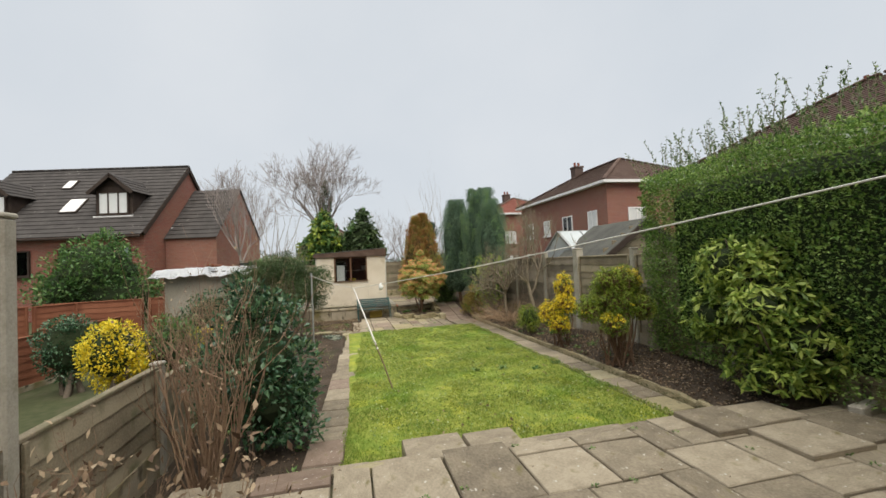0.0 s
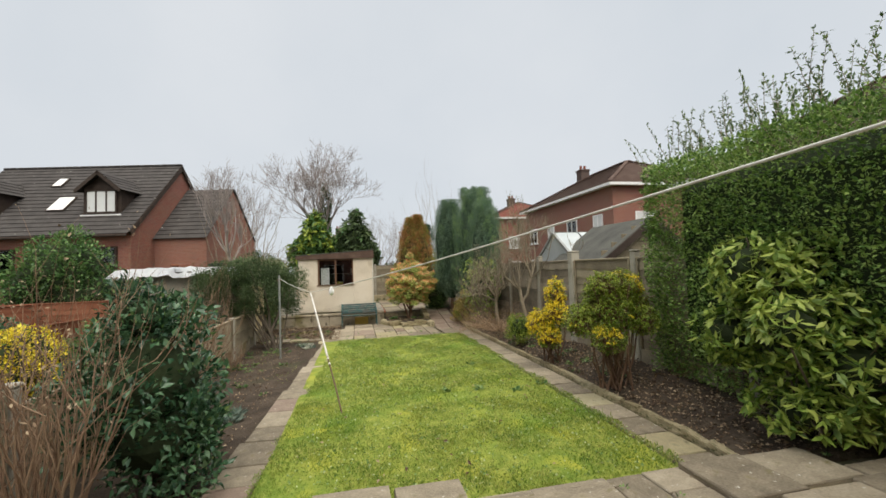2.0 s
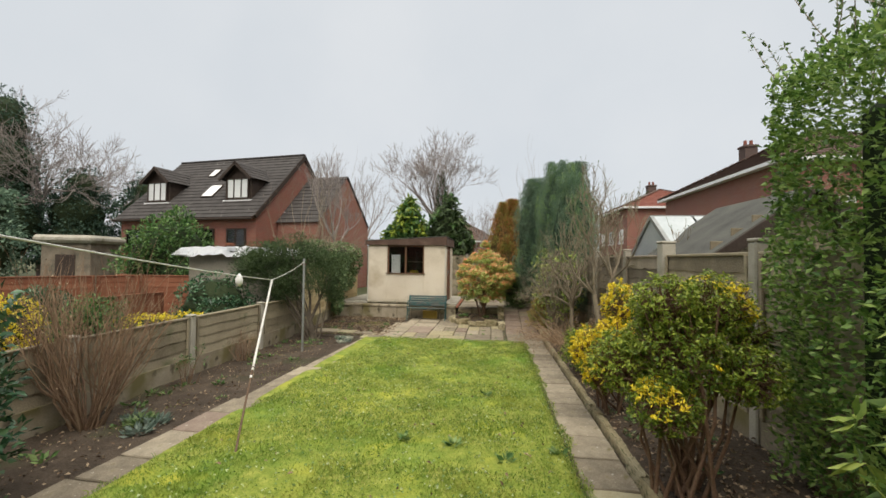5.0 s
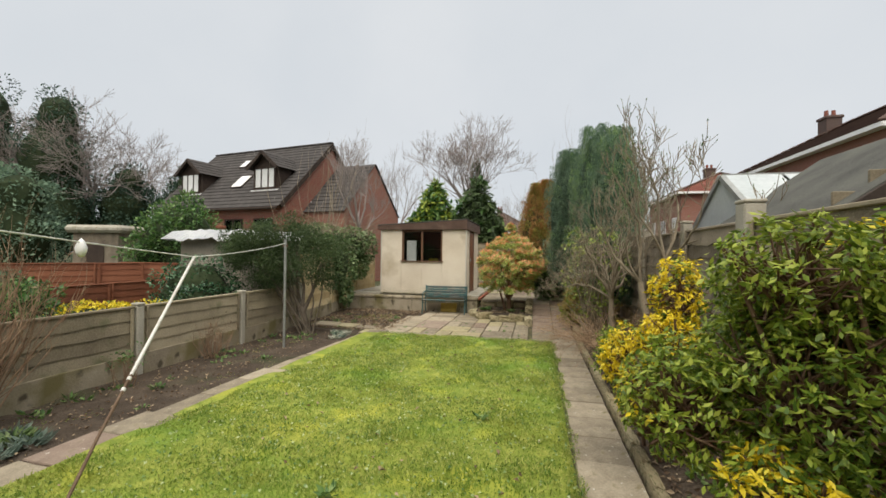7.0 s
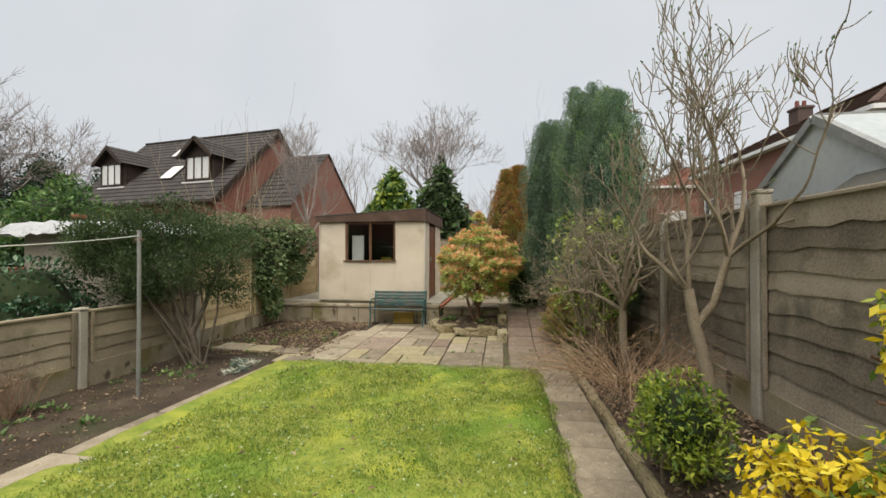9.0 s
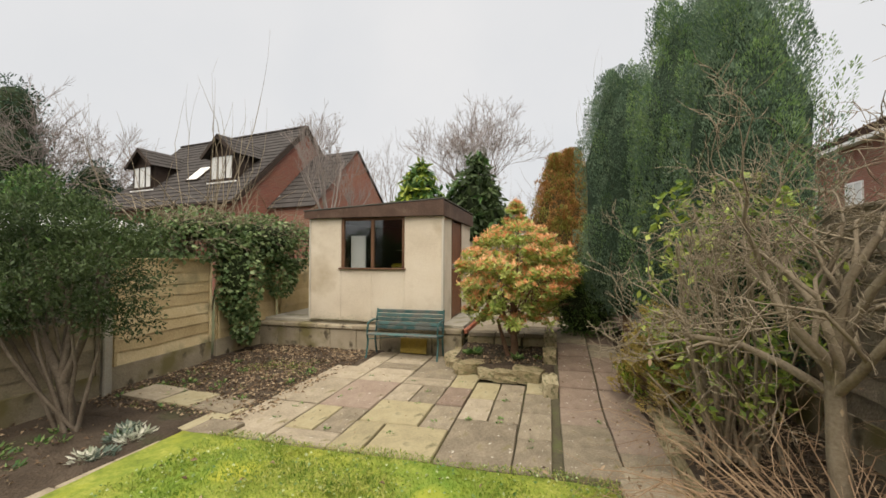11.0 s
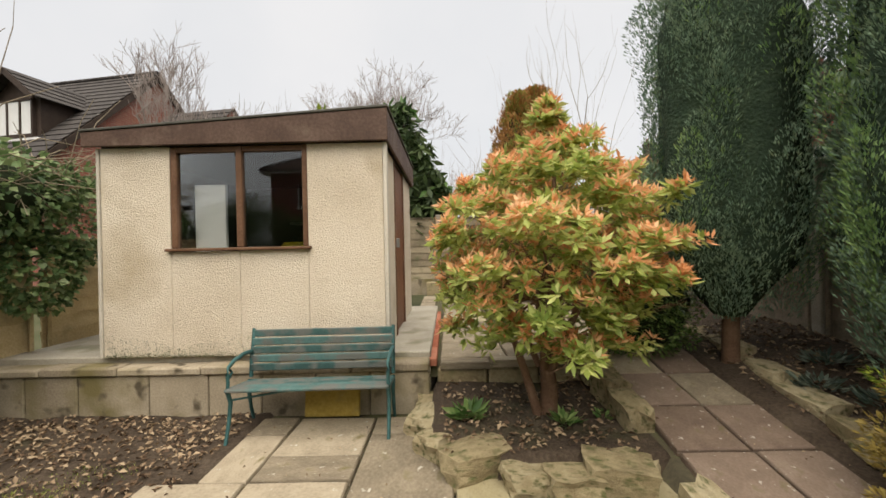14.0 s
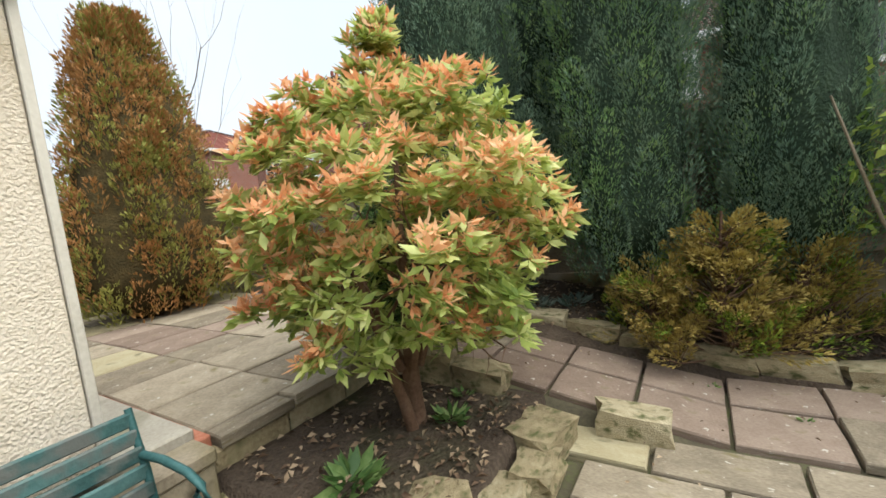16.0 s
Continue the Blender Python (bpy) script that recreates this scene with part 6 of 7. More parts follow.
# ---- bench ----
def make_bench():
    e = thing("garden_bench", "green-painted slatted garden bench with scrolled iron ends", "bench", (0.66, 16.28, PAVING - 0.03), 2.0)
    w = 0.57
    for i, y in enumerate((-0.025, 0.06, 0.145, 0.23, 0.315)):
        box("seat_slat", (-w, y, 0.375 - 0.012 * i), (w, y + 0.076, 0.397 - 0.012 * i), M["bench_wood"], e, bevel=0.006)
    for i in range(5):
        z = 0.41 + i * 0.064
        box("back_slat", (-w, 0.385 + i * 0.018, z), (w, 0.405 + i * 0.018, z + 0.057), M["bench_wood"], e, bevel=0.006)
    for s in (-1, 1):
        x = s * (w - 0.005)
        end = tubes("end_frame", [
            ([(x, 0.40, 0.36), (x, 0.415, 0.50), (x, 0.45, 0.62), (x, 0.475, 0.735)], 0.016, 0.014),
            ([(x, 0.0, 0.385), (x, 0.2, 0.355), (x, 0.40, 0.33)], 0.016, 0.016),
            ([(x, 0.43, 0.56), (x, 0.28, 0.575), (x, 0.12, 0.565), (x, 0.04, 0.535), (x, 0.02, 0.49), (x, 0.06, 0.465), (x, 0.09, 0.49), (x, 0.07, 0.51)], 0.017, 0.009),
            ([(x, 0.02, 0.49), (x, 0.03, 0.43), (x, 0.02, 0.385)], 0.013, 0.013)], M["iron"], e, 8)
        tubes("leg", [([(x, 0.02, 0.38), (x, 0.06, 0.28), (x, 0.035, 0.16), (x, -0.03, 0.0)], 0.017, 0.013)], M["iron"], e, 8)
        tubes("leg", [([(x, 0.38, 0.35), (x, 0.36, 0.25), (x, 0.385, 0.13), (x, 0.44, 0.0)], 0.017, 0.013)], M["iron"], e, 8)
    tubes("stretcher", [([(-w, 0.05, 0.30), (0, 0.2, 0.34), (w, 0.36, 0.30)], 0.008, 0.008)], M["iron"], e, 6)


make_bench()
crate = thing("leaning_board", "old yellow board leaning under the bench", "board", (0.72, 16.66, PAVING))
box("board", (-0.22, 0.0, 0.0), (0.22, 0.035, 0.24), M["ochre"], crate, bevel=0.008, m=Matrix.Rotation(radians(-8), 4, "X"))

# ---- washing line, pole and prop ----
pole = thing("washing_pole", "grey galvanised washing-line pole in the soil", "pole", (-1.05, 11.84, -0.2))
tubes("tube", [([(0, 0, -0.05), (0.005, 0, 0.9), (0.0, 0, 1.88)], 0.021, 0.021)], M["steel"], pole, 10)
box("hook_plate", (-0.05, -0.012, 1.76), (0.05, 0.012, 1.79), M["rust"], pole)
PT = Vector((-0.10, 8.98, 1.42))
PB = Vector((0.41, 7.52, -0.02))
prop = thing("line_prop", "leaning line prop with chipped white paint and a bare lower end", "pole", PB)
mid = (PT - PB) * 0.42
tubes("lower_tube", [([(0, 0, -0.04), mid * 0.5, mid], 0.010, 0.010)], M["rust"], prop, 8)
tubes("upper_tube", [([mid, (mid + PT - PB) / 2, PT - PB], 0.0125, 0.012)], M["white_paint"], prop, 8)
for s in (0.36, 0.40, 0.46):
    q = (PT - PB) * s
    tubes("band", [([q, q + (PT - PB) * 0.012], 0.0145, 0.0145)], M["white_paint"], prop, 8)
cord = thing("washing_line", "pale cord washing line sagging between pole, prop and house", "washing line", (0, 0, 1.4))


def sag(a, b, s, k=24):
    a, b = np.array(a), np.array(b)
    return [a + (b - a) * t + np.array([0, 0, -s * 4 * t * (1 - t) - 1.4]) for t in np.linspace(0, 1, k)]


tubes("cord", [(sag((2.9, -0.75, 2.55), tuple(PT), 0.1), 0.0045, 0.0045), (sag(tuple(PT), (-1.05, 11.84, 1.62), 0.03), 0.0045, 0.0045)], M["line"], cord, 6)
peg = thing("peg_bag", "white peg bag hanging from the line", "bag", tuple(PT + (Vector((2.9, -0.75, 2.55)) - PT) * 0.13 + Vector((0, 0, -0.02))))
bm = bmesh.new()
for v in bmesh.ops.create_icosphere(bm, subdivisions=2, radius=1.0)["verts"]:
    k = 1.0 - 0.5 * max(0, v.co.z)
    v.co = Vector((v.co.x * 0.035 * k, v.co.y * 0.03 * k, v.co.z * 0.06 - 0.06))
part("bag", bm, M["pvc"], peg, smooth=True)


# ---- rockery stones round the pieris ----
def rock_mesh(seed):
    bm = bmesh.new()
    for v in bmesh.ops.create_cube(bm, size=1.0)["verts"]:
        pass
    bmesh.ops.subdivide_edges(bm, edges=bm.edges[:], cuts=2, use_grid_fill=True)
    for v in bm.verts:
        c = v.co.copy()
        n = c.normalized() * 0.62
        v.co = c.lerp(n, 0.14) + Vector((noise.noise(c * 2.2 + Vector((seed, 0, 0))), noise.noise(c * 2.2 + Vector((0, seed, 3))), noise.noise(c * 2.2 + Vector((5, 0, seed))))) * 0.16
    bmesh.ops.triangulate(bm, faces=bm.faces)
    me = bpy.data.meshes.new("stone")
    bm.to_mesh(me)
    bm.free()
    return me


ROCKS = [rock_mesh(i * 3.7) for i in range(6)]
rr = random.Random(3)


def stone(x, y, z, sx, sy, sz, rz, group="rockery stones", label="rough mossy sandstone block edging the planter"):
    ob = mesh_ob("rock", ROCKS[rr.randrange(6)], M["rock"])
    ob.matrix_world = pose(x, y, z, rr.uniform(-6, 6), rr.uniform(-6, 6), rz) @ Matrix.Diagonal((sx, sy, sz, 1))
    return tagged(ob, label, "rock", group)


for x, y, s, h, a in ((1.50, 16.72, 0.26, 0.24, 80), (1.50, 16.42, 0.3, 0.28, 70), (1.60, 16.10, 0.28, 0.26, 50), (1.80, 15.84, 0.36, 0.30, 25), (2.08, 15.66, 0.24, 0.22, 10), (2.31, 15.60, 0.26, 0.24, 5), (2.58, 15.66, 0.34, 0.30, -12), (2.80, 15.88, 0.27, 0.22, 60)):
    stone(x, y, PAVING + h * 0.20, s * 1.08, s * 0.76, h * 0.54, a)
for i, y in enumerate((15.25, 16.15, 16.5, 16.82)):
    stone(2.86, y, path_z(2.9, y) - 0.02, 0.17, 0.36, 0.22, rr.uniform(-4, 4), "planter kerb stones", "long flat kerb stone beside the ramped path")
for i in range(9):
    y = 14.0 + i * 0.42
    stone(3.84 + 0.035 * i, y, path_z(3.8, y) + 0.03, 0.2, 0.42, 0.2, rr.uniform(-8, 8) - 5, "border stones", "weathered border stone edging the soil bed")
for i in range(26):
    y = 5.45 + i * 0.325
    stone(3.77, y, path_z(3.7, y) + 0.01, 0.07, 0.33, 0.12, rr.uniform(-2, 2), "path edging", "narrow mossy stone edging strip along the path")


# ---- paving, piece by piece ----
def slab_mesh(seed):
    """A flagstone one metre square and high, with worn, slightly uneven edges."""
    r = random.Random(seed)
    bm = bmesh.new()
    ring = []
    for i in range(4):
        a, b = [(-0.5, -0.5), (0.5, -0.5), (0.5, 0.5), (-0.5, 0.5)][i], [(0.5, -0.5), (0.5, 0.5), (-0.5, 0.5), (-0.5, -0.5)][i]
        ring += [(a[0] + r.uniform(-0.008, 0.008), a[1] + r.uniform(-0.008, 0.008)), ((a[0] + b[0]) / 2 + r.uniform(-0.012, 0.012), (a[1] + b[1]) / 2 + r.uniform(-0.012, 0.012))]
    low = [bm.verts.new((x, y, -1)) for x, y in ring]
    side = [bm.verts.new((x, y, -0.2 + r.uniform(-0.08, 0.05))) for x, y in ring]
    top = [bm.verts.new((x * 0.972, y * 0.972, r.uniform(-0.06, 0.0))) for x, y in ring]
    mid = bm.verts.new((r.uniform(-0.1, 0.1), r.uniform(-0.1, 0.1), 0.03))
    for i in range(8):
        j = (i + 1) % 8
        bm.faces.new((low[i], low[j], side[j], side[i]))
        bm.faces.new((side[i], side[j], top[j], top[i]))
        bm.faces.new((top[i], top[j], mid))
    me = bpy.data.meshes.new("slab")
    bm.to_mesh(me)
    bm.free()
    return me


KINDS = [[slab_mesh(10 * k + i) for i in range(4)] for k in range(3)]
for k, mname in enumerate(("slab", "slab_red", "slab_yellow")):
    for me in KINDS[k]:
        me.materials.append(M[mname])


def slab(parent, x0, x1, y0, y1, z, thick=0.055, kind=0, tilt=0.5, gap=0.014, slope=0.0, rz=0.0):
    ob = new("slab", KINDS[kind][rr.randrange(4)])
    ob.parent = parent
    ob.matrix_world = pose((x0 + x1) / 2, (y0 + y1) / 2, z + rr.uniform(-0.006, 0.006), slope + rr.uniform(-tilt, tilt), rr.uniform(-tilt, tilt), rz + rr.uniform(-0.5, 0.5)) @ Matrix.Diagonal((x1 - x0 - gap, y1 - y0 - gap, thick, 1))
    return ob


def ashlar(parent, x0, x1, y0, y1, zf, cell, sizes, kinds, inside=lambda x, y: True, thick=0.055, slope=0.0, tilt=0.5):
    """Fills a rectangle with slabs of mixed sizes, in whole cells."""
    nx, ny = round((x1 - x0) / cell), round((y1 - y0) / cell)
    used = set()
    for j in range(ny):
        for i in range(nx):
            if (i, j) in used:
                continue
            opts = sizes[:]
            rr.shuffle(opts)
            for (a, b) in opts + [(1, 1)]:
                cells = [(i + p, j + q) for p in range(a) for q in range(b)]
                if all(c not in used and c[0] < nx and c[1] < ny for c in cells):
                    break
            used.update(cells)
            xa, ya = x0 + i * cell, y0 + j * cell
            xb, yb = xa + a * cell, ya + b * cell
            if inside((xa + xb) / 2, (ya + yb) / 2):
                slab(parent, xa, xb, ya, yb, zf((xa + xb) / 2, (ya + yb) / 2), thick, rr.choice(kinds), tilt, 0.016, slope)


patio = bpy.data.objects["patio_bed"]
ashlar(patio, -1.55, 5.95, 0.02, 5.08, lambda x, y: PATIO, 0.3, [(2, 2), (2, 2), (3, 2), (2, 1), (1, 2), (2, 3)], [0, 0, 0, 0, 1, 0, 2],
       lambda x, y: y < 5.0 and not (x > 4.4 and y > 4.6))
for xa, xb, ya, yb, k in ((0.25, 0.82, 4.98, 5.46, 0), (0.83, 1.33, 4.98, 5.40, 0), (1.36, 1.80, 4.98, 5.12, 0), (-0.30, 0.24, 4.98, 5.10, 2), (-0.9, -0.31, 4.98, 5.08, 0), (1.80, 2.4, 4.98, 5.09, 0)):
    slab(patio, xa, xb, ya, yb, PATIO, 0.16, k)
step = tagged(thing("raised_slabs", "raised corner of stone slabs beside the patio's end", "step", (3.5, 4.8, PATIO)), kind="structure")
for xa, xb, ya, yb in ((2.95, 3.5, 4.55, 5.10), (3.5, 4.05, 4.60, 5.08), (3.25, 3.9, 4.0, 4.56), (3.9, 4.5, 4.05, 4.6)):
    slab(step, xa, xb, ya, yb, PATIO + 0.045, 0.06, 0, 1.0)
kerb = thing("kerb_stone", "short weathered kerb stone at the patio's edge", "kerb", (4.75, 4.55, PATIO))
box("stone", (-0.3, -0.06, -0.05), (0.35, 0.06, 0.11), M["concrete"], kerb, bevel=0.015, m=Matrix.Rotation(radians(10), 4, "Z"))

path_r = bpy.data.objects["path_bed"]
y = 5.15
while y < 13.5:
    l = rr.choice((0.42, 0.45, 0.46, 0.5))
    slab(path_r, 3.31 + rr.uniform(-0.015, 0.01), 3.72, y, y + l, path_z(3.5, y), 0.05, rr.choice((0, 0, 0, 2)), 0.8)
    y += l
path_l = tagged(thing("path_left", "narrow mossy path of worn stone slabs beside the lawn", "path", (-0.3, 9, -0.05)), kind="structure")
y = 5.15
while y < 13.3:
    l = rr.choice((0.38, 0.45, 0.5, 0.55))
    x = lawn_left(y + l / 2)
    slab(path_l, x - 0.40 + rr.uniform(-0.03, 0.02), x + 0.0, y, y + l, lawn_z(0, y) - 0.012, 0.06, rr.choice((0, 0, 0, 1)), 1.0, 0.02, 0.0, -3.0)
    y += l

for i, (xa, xb) in enumerate(((-1.75, -1.2), (-1.2, -0.72), (-0.72, -0.2))):
    slab(path_l, xa, xb, 13.86 - 0.05 * i, 14.28 - 0.05 * i, -0.085, 0.06, (0, 2, 0)[i], 1.0, 0.02, 0.0, -5.0)

pav = bpy.data.objects["paving_bed"]


def on_paving(x, y):
    left = 0.02 + 0.09 * max(0, y - 14.3)
    if x < left and y > 14.0:
        return False
    if y > 15.75 and x > 1.42:
        return False
    return x < 2.86


ashlar(pav, -0.42, 2.88, 13.36, 16.80, lambda x, y: PAVING, 0.30, [(2, 2), (2, 2), (1, 2), (2, 1), (1, 2), (2, 3)], [0, 0, 2, 0, 1, 0], on_paving)
for i in range(8):
    y0 = 13.4 + i * 0.47
    sl = math.degrees(math.atan((TERRACE - PAVING) / 2.1)) if 14.9 < y0 + 0.2 < 17 else 0
    for xa, xb in ((2.95, 3.38), (3.38, 3.78)):
        slab(pav, xa, xb, y0, y0 + 0.47, path_z(3.3, y0 + 0.235), 0.05, rr.choice((0, 1, 0)), 0.6, 0.016, sl)
ter = bpy.data.objects["terrace_bed"]
ashlar(ter, 1.58, 4.28, 17.06, 22.16, lambda x, y: TERRACE, 0.3, [(2, 2), (2, 2), (2, 2), (3, 2)], [0, 0, 0, 1, 2])
for i in range(3):
    slab(ter, 1.58 + i * 0.44, 2.02 + i * 0.44, 16.9, 17.06, TERRACE + 0.004, 0.06, 0)
ashlar(ter, 1.17, 1.44, 17.06, 21.9, lambda x, y: TERRACE, 0.27, [(1, 3), (1, 2)], [0, 0])

# ---- loose growth: grass, weeds, dead leaves ----
g_rng = np.random.default_rng(77)


def scatter_grass(name, label, n, x0, x1, y0, y1, zf, lo, hi, mat, keep=None, lean=0.7, ratio=0.12):
    X, Y = g_rng.uniform(x0, x1, n), g_rng.uniform(y0, y1, n)
    if keep is not None:
        k = keep(X, Y)
        X, Y = X[k], Y[k]
    Z = np.array([zf(a, b) for a, b in zip(X, Y)])
    clump = np.array([noise.noise(Vector((a * 1.6, b * 1.6, 3.0))) + 0.6 * noise.noise(Vector((a * 5, b * 5, 8.0))) for a, b in zip(X, Y)])
    size = (lo + (hi - lo) * g_rng.random(len(X))) * (1.0 + 0.55 * clump)
    D = g_rng.normal(size=(len(X), 3)) * lean + np.array([0, 0, 1.0])
    D[:, 2] = np.abs(D[:, 2]) + 0.15
    ob = leaves(name, np.stack([X, Y, Z - 0.004], 1), D, size, M[mat], None, ratio, 0.1, 0.02, rng=g_rng)
    return tagged(ob, label, name.replace("_", " "), kind="stuff")


def on_lawn(X, Y):
    wob = 0.05 * np.sin(Y * 7) + 0.03 * np.sin(Y * 17)
    front = np.where(X < 0.25, 5.10, np.where(X < 0.83, 5.46, np.where(X < 1.34, 5.40, 5.12))) + 0.02 * np.sin(X * 9)
    return (X > lawn_left(Y) - 0.02 + wob * 0.5) & (X < 3.33 + wob * 0.5) & (Y < 13.36 + 0.03 * np.sin(X * 5)) & (Y > front)


scatter_grass("grass", "short mossy lawn grass in bright yellow-green", 230000, -0.4, 3.4, 5.0, 13.45, lawn_z, 0.016, 0.038, "grass", on_lawn, 1.1, 0.2)
scatter_grass("long_grass", "longer grass tufts along the lawn's edges", 5000, -0.4, 3.4, 5.0, 13.45, lawn_z, 0.04, 0.085, "grass", lambda X, Y: on_lawn(X, Y) & ((X > 3.2) | (X < lawn_left(Y) + 0.12) | (Y < 5.6)), 0.6, 0.10)


def scatter_litter(name, label, n, x0, x1, y0, y1, zf, lo, hi, mat, keep=None, flat=0.25, ratio=0.5, lift=0.012):
    X, Y = g_rng.uniform(x0, x1, n), g_rng.uniform(y0, y1, n)
    if keep is not None:
        k = keep(X, Y)
        X, Y = X[k], Y[k]
    Z = np.array([zf(a, b) for a, b in zip(X, Y)]) + lift + g_rng.random(len(X)) * 0.015
    D = np.stack([g_rng.normal(size=len(X)), g_rng.normal(size=len(X)), g_rng.normal(size=len(X)) * flat], 1)
    return tagged(leaves(name, np.stack([X, Y, Z], 1), D, g_rng.uniform(lo, hi, len(X)), M[mat], None, ratio, 0.35, 0.05, rng=g_rng), label, "fallen leaves", kind="stuff")


def soil_z(f, amp):
    return lambda x, y: f(x, y) + amp * noise.noise(Vector((x * 2.1, y * 2.1, 0.3))) + amp * 0.6 * noise.noise(Vector((x * 6.3, y * 6.3, 5.3)))


scatter_litter("leaf_litter", "brown dead leaves and chippings on the raised border", 6500, 3.85, 4.75, 5.1, 17.5, soil_z(bed_right_z, 0.035), 0.02, 0.055, "litter")
scatter_litter("leaf_litter", "brown dead leaves covering the plot below the shed", 4200, -2.05, 0.1, 13.6, 16.75, soil_z(lambda x, y: -0.12, 0.03), 0.022, 0.06, "litter")
scatter_litter("leaf_litter", "sparse dead leaves on the bare border soil", 1200, -2.0, -0.65, 5.0, 13.3, soil_z(bed_left_z, 0.03), 0.02, 0.05, "litter")
scatter_litter("leaf_litter", "dead leaves lying in the planter", 420, 1.6, 2.8, 15.75, 16.9, soil_z(lambda x, y: 0.03 + 0.03 * (y - 15.6), 0.02), 0.025, 0.06, "litter")
scatter_litter("lawn_leaves", "scattered dead leaves on the lawn", 150, 0.0, 3.3, 5.6, 13.3, lawn_z, 0.03, 0.06, "litter", lift=0.025)
scatter_litter("clover", "small pale clover and daisy leaves in the lawn", 4200, 0.0, 3.3, 5.4, 13.3, lawn_z, 0.012, 0.03, "clover", on_lawn, lift=0.02, ratio=0.8)
scatter_litter("paving_leaves", "a few leaves and lichen flakes on the paving", 160, 0.1, 3.8, 13.4, 16.6, lambda x, y: path_z(x, y) if x > 2.9 else PAVING, 0.015, 0.035, "litter", lambda X, Y: ~((X > 1.4) & (X < 2.95) & (Y > 15.5)))
scatter_litter("patio_leaves", "a few leaves on the patio slabs", 60, -1.0, 5.0, 3.0, 5.0, lambda x, y: PATIO, 0.015, 0.04, "litter")


def weed(at, r, n, leaf, mat="weed", label="low green weed rosette in bare soil", seed=1, name="weed", ratio=0.4):
    rng = np.random.default_rng(seed)
    e = thing(name, label, "plant", at)
    a = rng.uniform(0, 2 * math.pi, n)
    P = np.stack([np.cos(a) * r * rng.random(n) * 0.6, np.sin(a) * r * rng.random(n) * 0.6, rng.random(n) * r * 0.25], 1)
    D = np.stack([np.cos(a), np.sin(a), rng.uniform(0.2, 0.9, n)], 1)
    leaves("leaves", P, D, leaf * rng.uniform(0.6, 1.2, n), M[mat], e, ratio, 0.15, -0.08, rng=rng)
    return e


wr = random.Random(9)
for i in range(46):
    x, y = wr.uniform(-1.9, -0.7), wr.uniform(5.2, 13.2)
    weed((x, y, bed_left_z(x, y)), 0.1, 14, wr.uniform(0.04, 0.09), wr.choice(("weed", "laurel", "weed")), seed=i)
for i in range(5):
    weed((-1.24 + wr.uniform(-0.3, 0.3), 8.28 + wr.uniform(-0.25, 0.25), -0.14), 0.16, 60, 0.11, "shoot" if i % 2 else "grey_leaf", "straggling grey-green clump on the border soil", 370 + i, "border_clump", 0.35)
for i in range(26):
    x, y = wr.uniform(-1.8, -0.2), wr.uniform(13.7, 15.6)
    weed((x, y, -0.12), 0.1, 16, wr.uniform(0.03, 0.07), "weed", "small green weed among dead leaves", 100 + i)
for i in range(40):
    x, y = wr.uniform(3.9, 4.5), wr.uniform(7.5, 12.8)
    weed((x, y, bed_right_z(x, y)), 0.1, 18, wr.uniform(0.03, 0.07), wr.choice(("laurel", "weed", "ivy")), "low green ground cover on the border", 200 + i)
weed((1.80, 16.28, 0.04), 0.12, 60, 0.13, "weed", "fresh green leafy weed in the planter", 301, "planter_weed", 0.4)
weed((2.42, 16.12, 0.05), 0.1, 50, 0.1, "weed", "green weed at the pieris trunk", 302, "planter_weed", 0.3)
weed((2.7, 16.2, 0.05), 0.06, 16, 0.07, "weed", "small weed in the planter soil", 303, "planter_weed", 0.4)
for i, (x, y) in enumerate(((4.2, 15.5), (4.3, 15.9), (4.15, 16.2), (4.4, 16.4), (4.1, 15.2))):
    weed((x, y, bed_right_z(x, y)), 0.22, 90, 0.09, "grey_leaf", "low blue-grey ground cover under the cypress", 320 + i, "grey_ground_cover", 0.3)
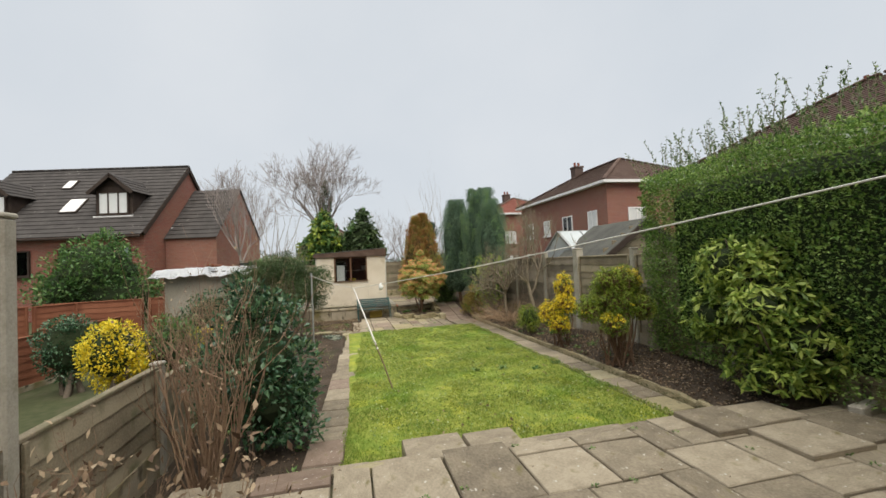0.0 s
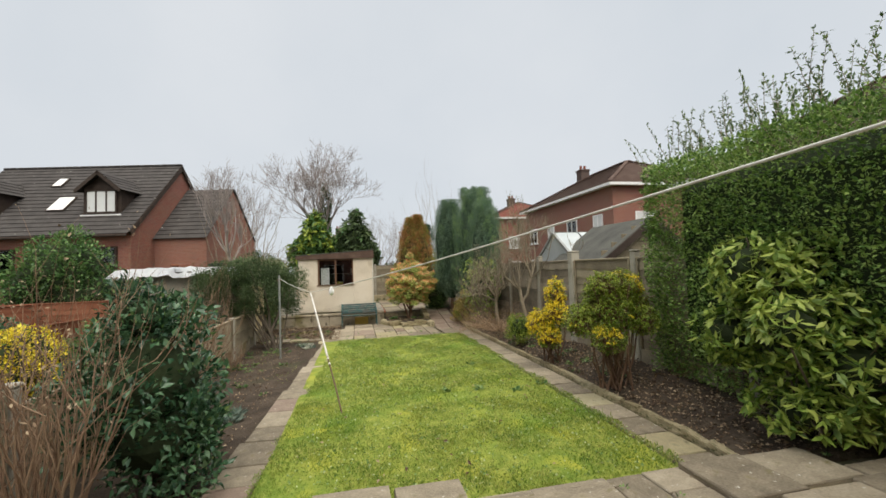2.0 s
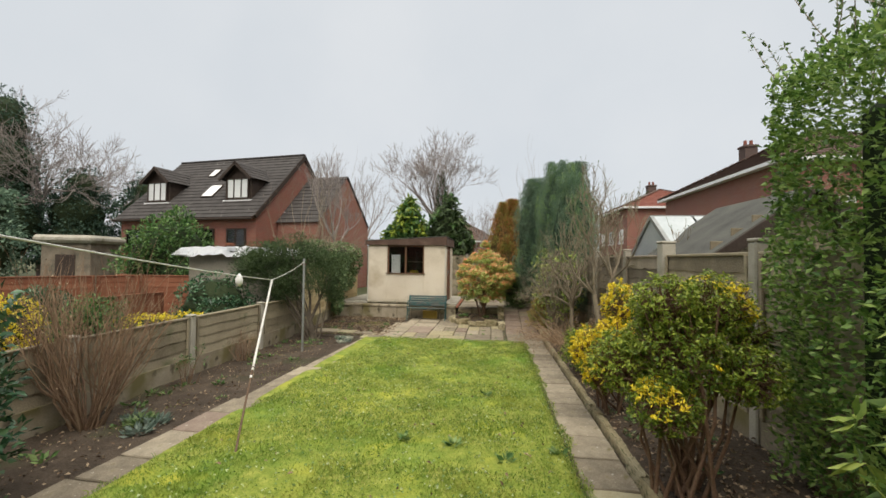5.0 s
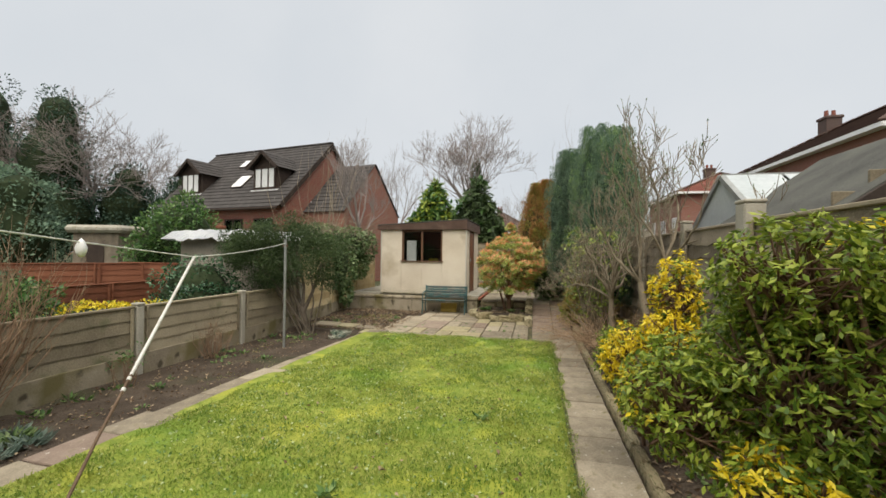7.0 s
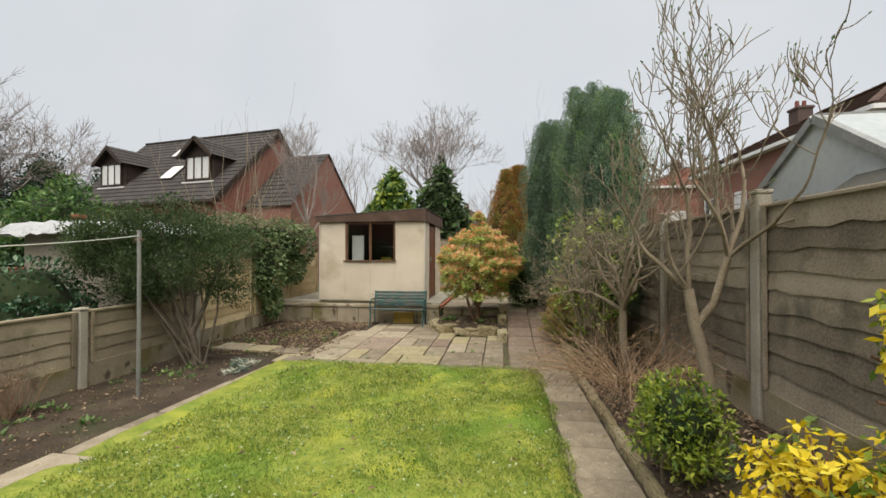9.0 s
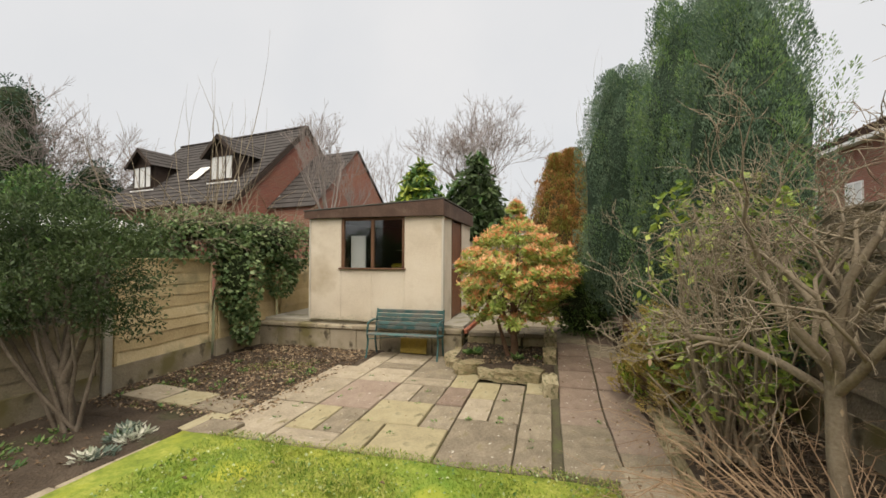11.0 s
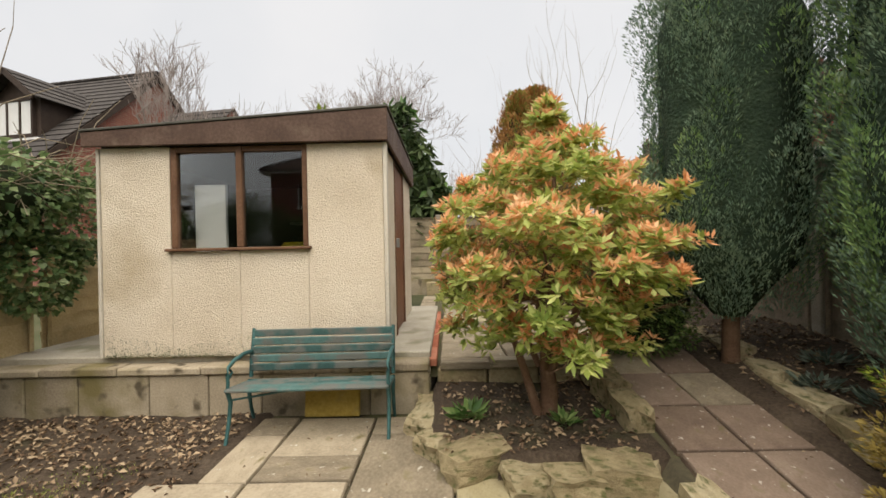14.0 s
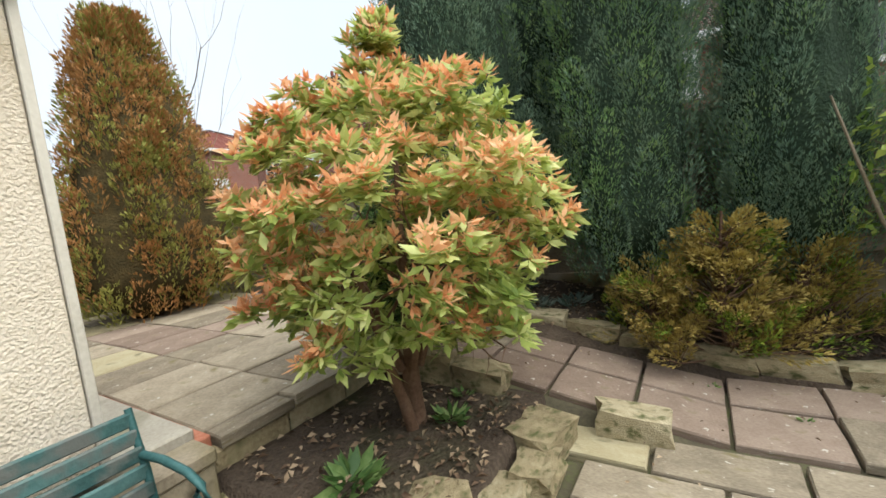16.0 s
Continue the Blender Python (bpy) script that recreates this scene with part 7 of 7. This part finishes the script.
for i in range(7):
    weed((-0.74 + wr.uniform(-0.25, 0.22), 13.11 + wr.uniform(-0.4, 0.3), -0.12), 0.16, 80, 0.06, "pale_leaf" if i % 3 else "grey_leaf", "pale variegated ground cover beside the pole", 340 + i, "pale_ground_cover", 0.35)
for i in range(60):
    if i < 30:
        x, y, z = wr.uniform(0.1, 3.7), wr.uniform(13.4, 15.4), PAVING - 0.01
    else:
        x, y, z = wr.uniform(-0.9, 4.5), wr.uniform(3.0, 5.0), PATIO - 0.01
    x = round(x / 0.3) * 0.3
    weed((x, y, z), 0.04, 14, 0.03, "weed", "tiny moss tuft in a paving joint", 400 + i, "moss_tuft", 0.5)
for i in range(5):
    weed((wr.uniform(1.6, 3.2), 6.0 + wr.uniform(0, 4), 0.0), 0.06, 14, 0.08, "weed", "broad-leaved weed in the lawn", 480 + i, "lawn_weed", 0.5)

scatter_grass("plot_moss", "mossy grass patches between dead leaves", 16000, -2.0, 0.05, 13.7, 16.0, lambda x, y: -0.125, 0.012, 0.03, "grass", lambda X, Y: np.sin(X * 3.1 + 1) * np.sin(Y * 2.7) + 0.3 * np.sin(X * 9 + Y * 7) > 0.12, 0.9, 0.2)
scatter_grass("border_moss", "thin moss on the bare border soil", 7000, -1.9, -0.55, 5.2, 13.2, lambda x, y: bed_left_z(x, y), 0.01, 0.028, "grass", lambda X, Y: np.sin(X * 4.1 + 1) * np.sin(Y * 1.7) + 0.3 * np.sin(X * 9 + Y * 7) > 0.5, 0.9, 0.2)
n_m = 2600
X = np.clip(g_rng.uniform(-1.3, 1.1, n_m), -1.3, 1.1)
H = 0.30 + 0.16 * g_rng.random(n_m) ** 3 * (0.4 + 0.9 * np.abs(np.sin(X * 2.1 + 1.3)))
moss_p = np.stack([X, np.full(n_m, 16.897), H + 0.045], 1)
tagged(leaves("wall_moss", moss_p, np.stack([g_rng.normal(size=n_m), -np.ones(n_m) * 0.6, g_rng.normal(size=n_m)], 1), g_rng.uniform(0.006, 0.014, n_m), M["ficus"], None, 0.6, rng=g_rng), "dark moss specks along the shed wall's foot", "moss", kind="stuff")
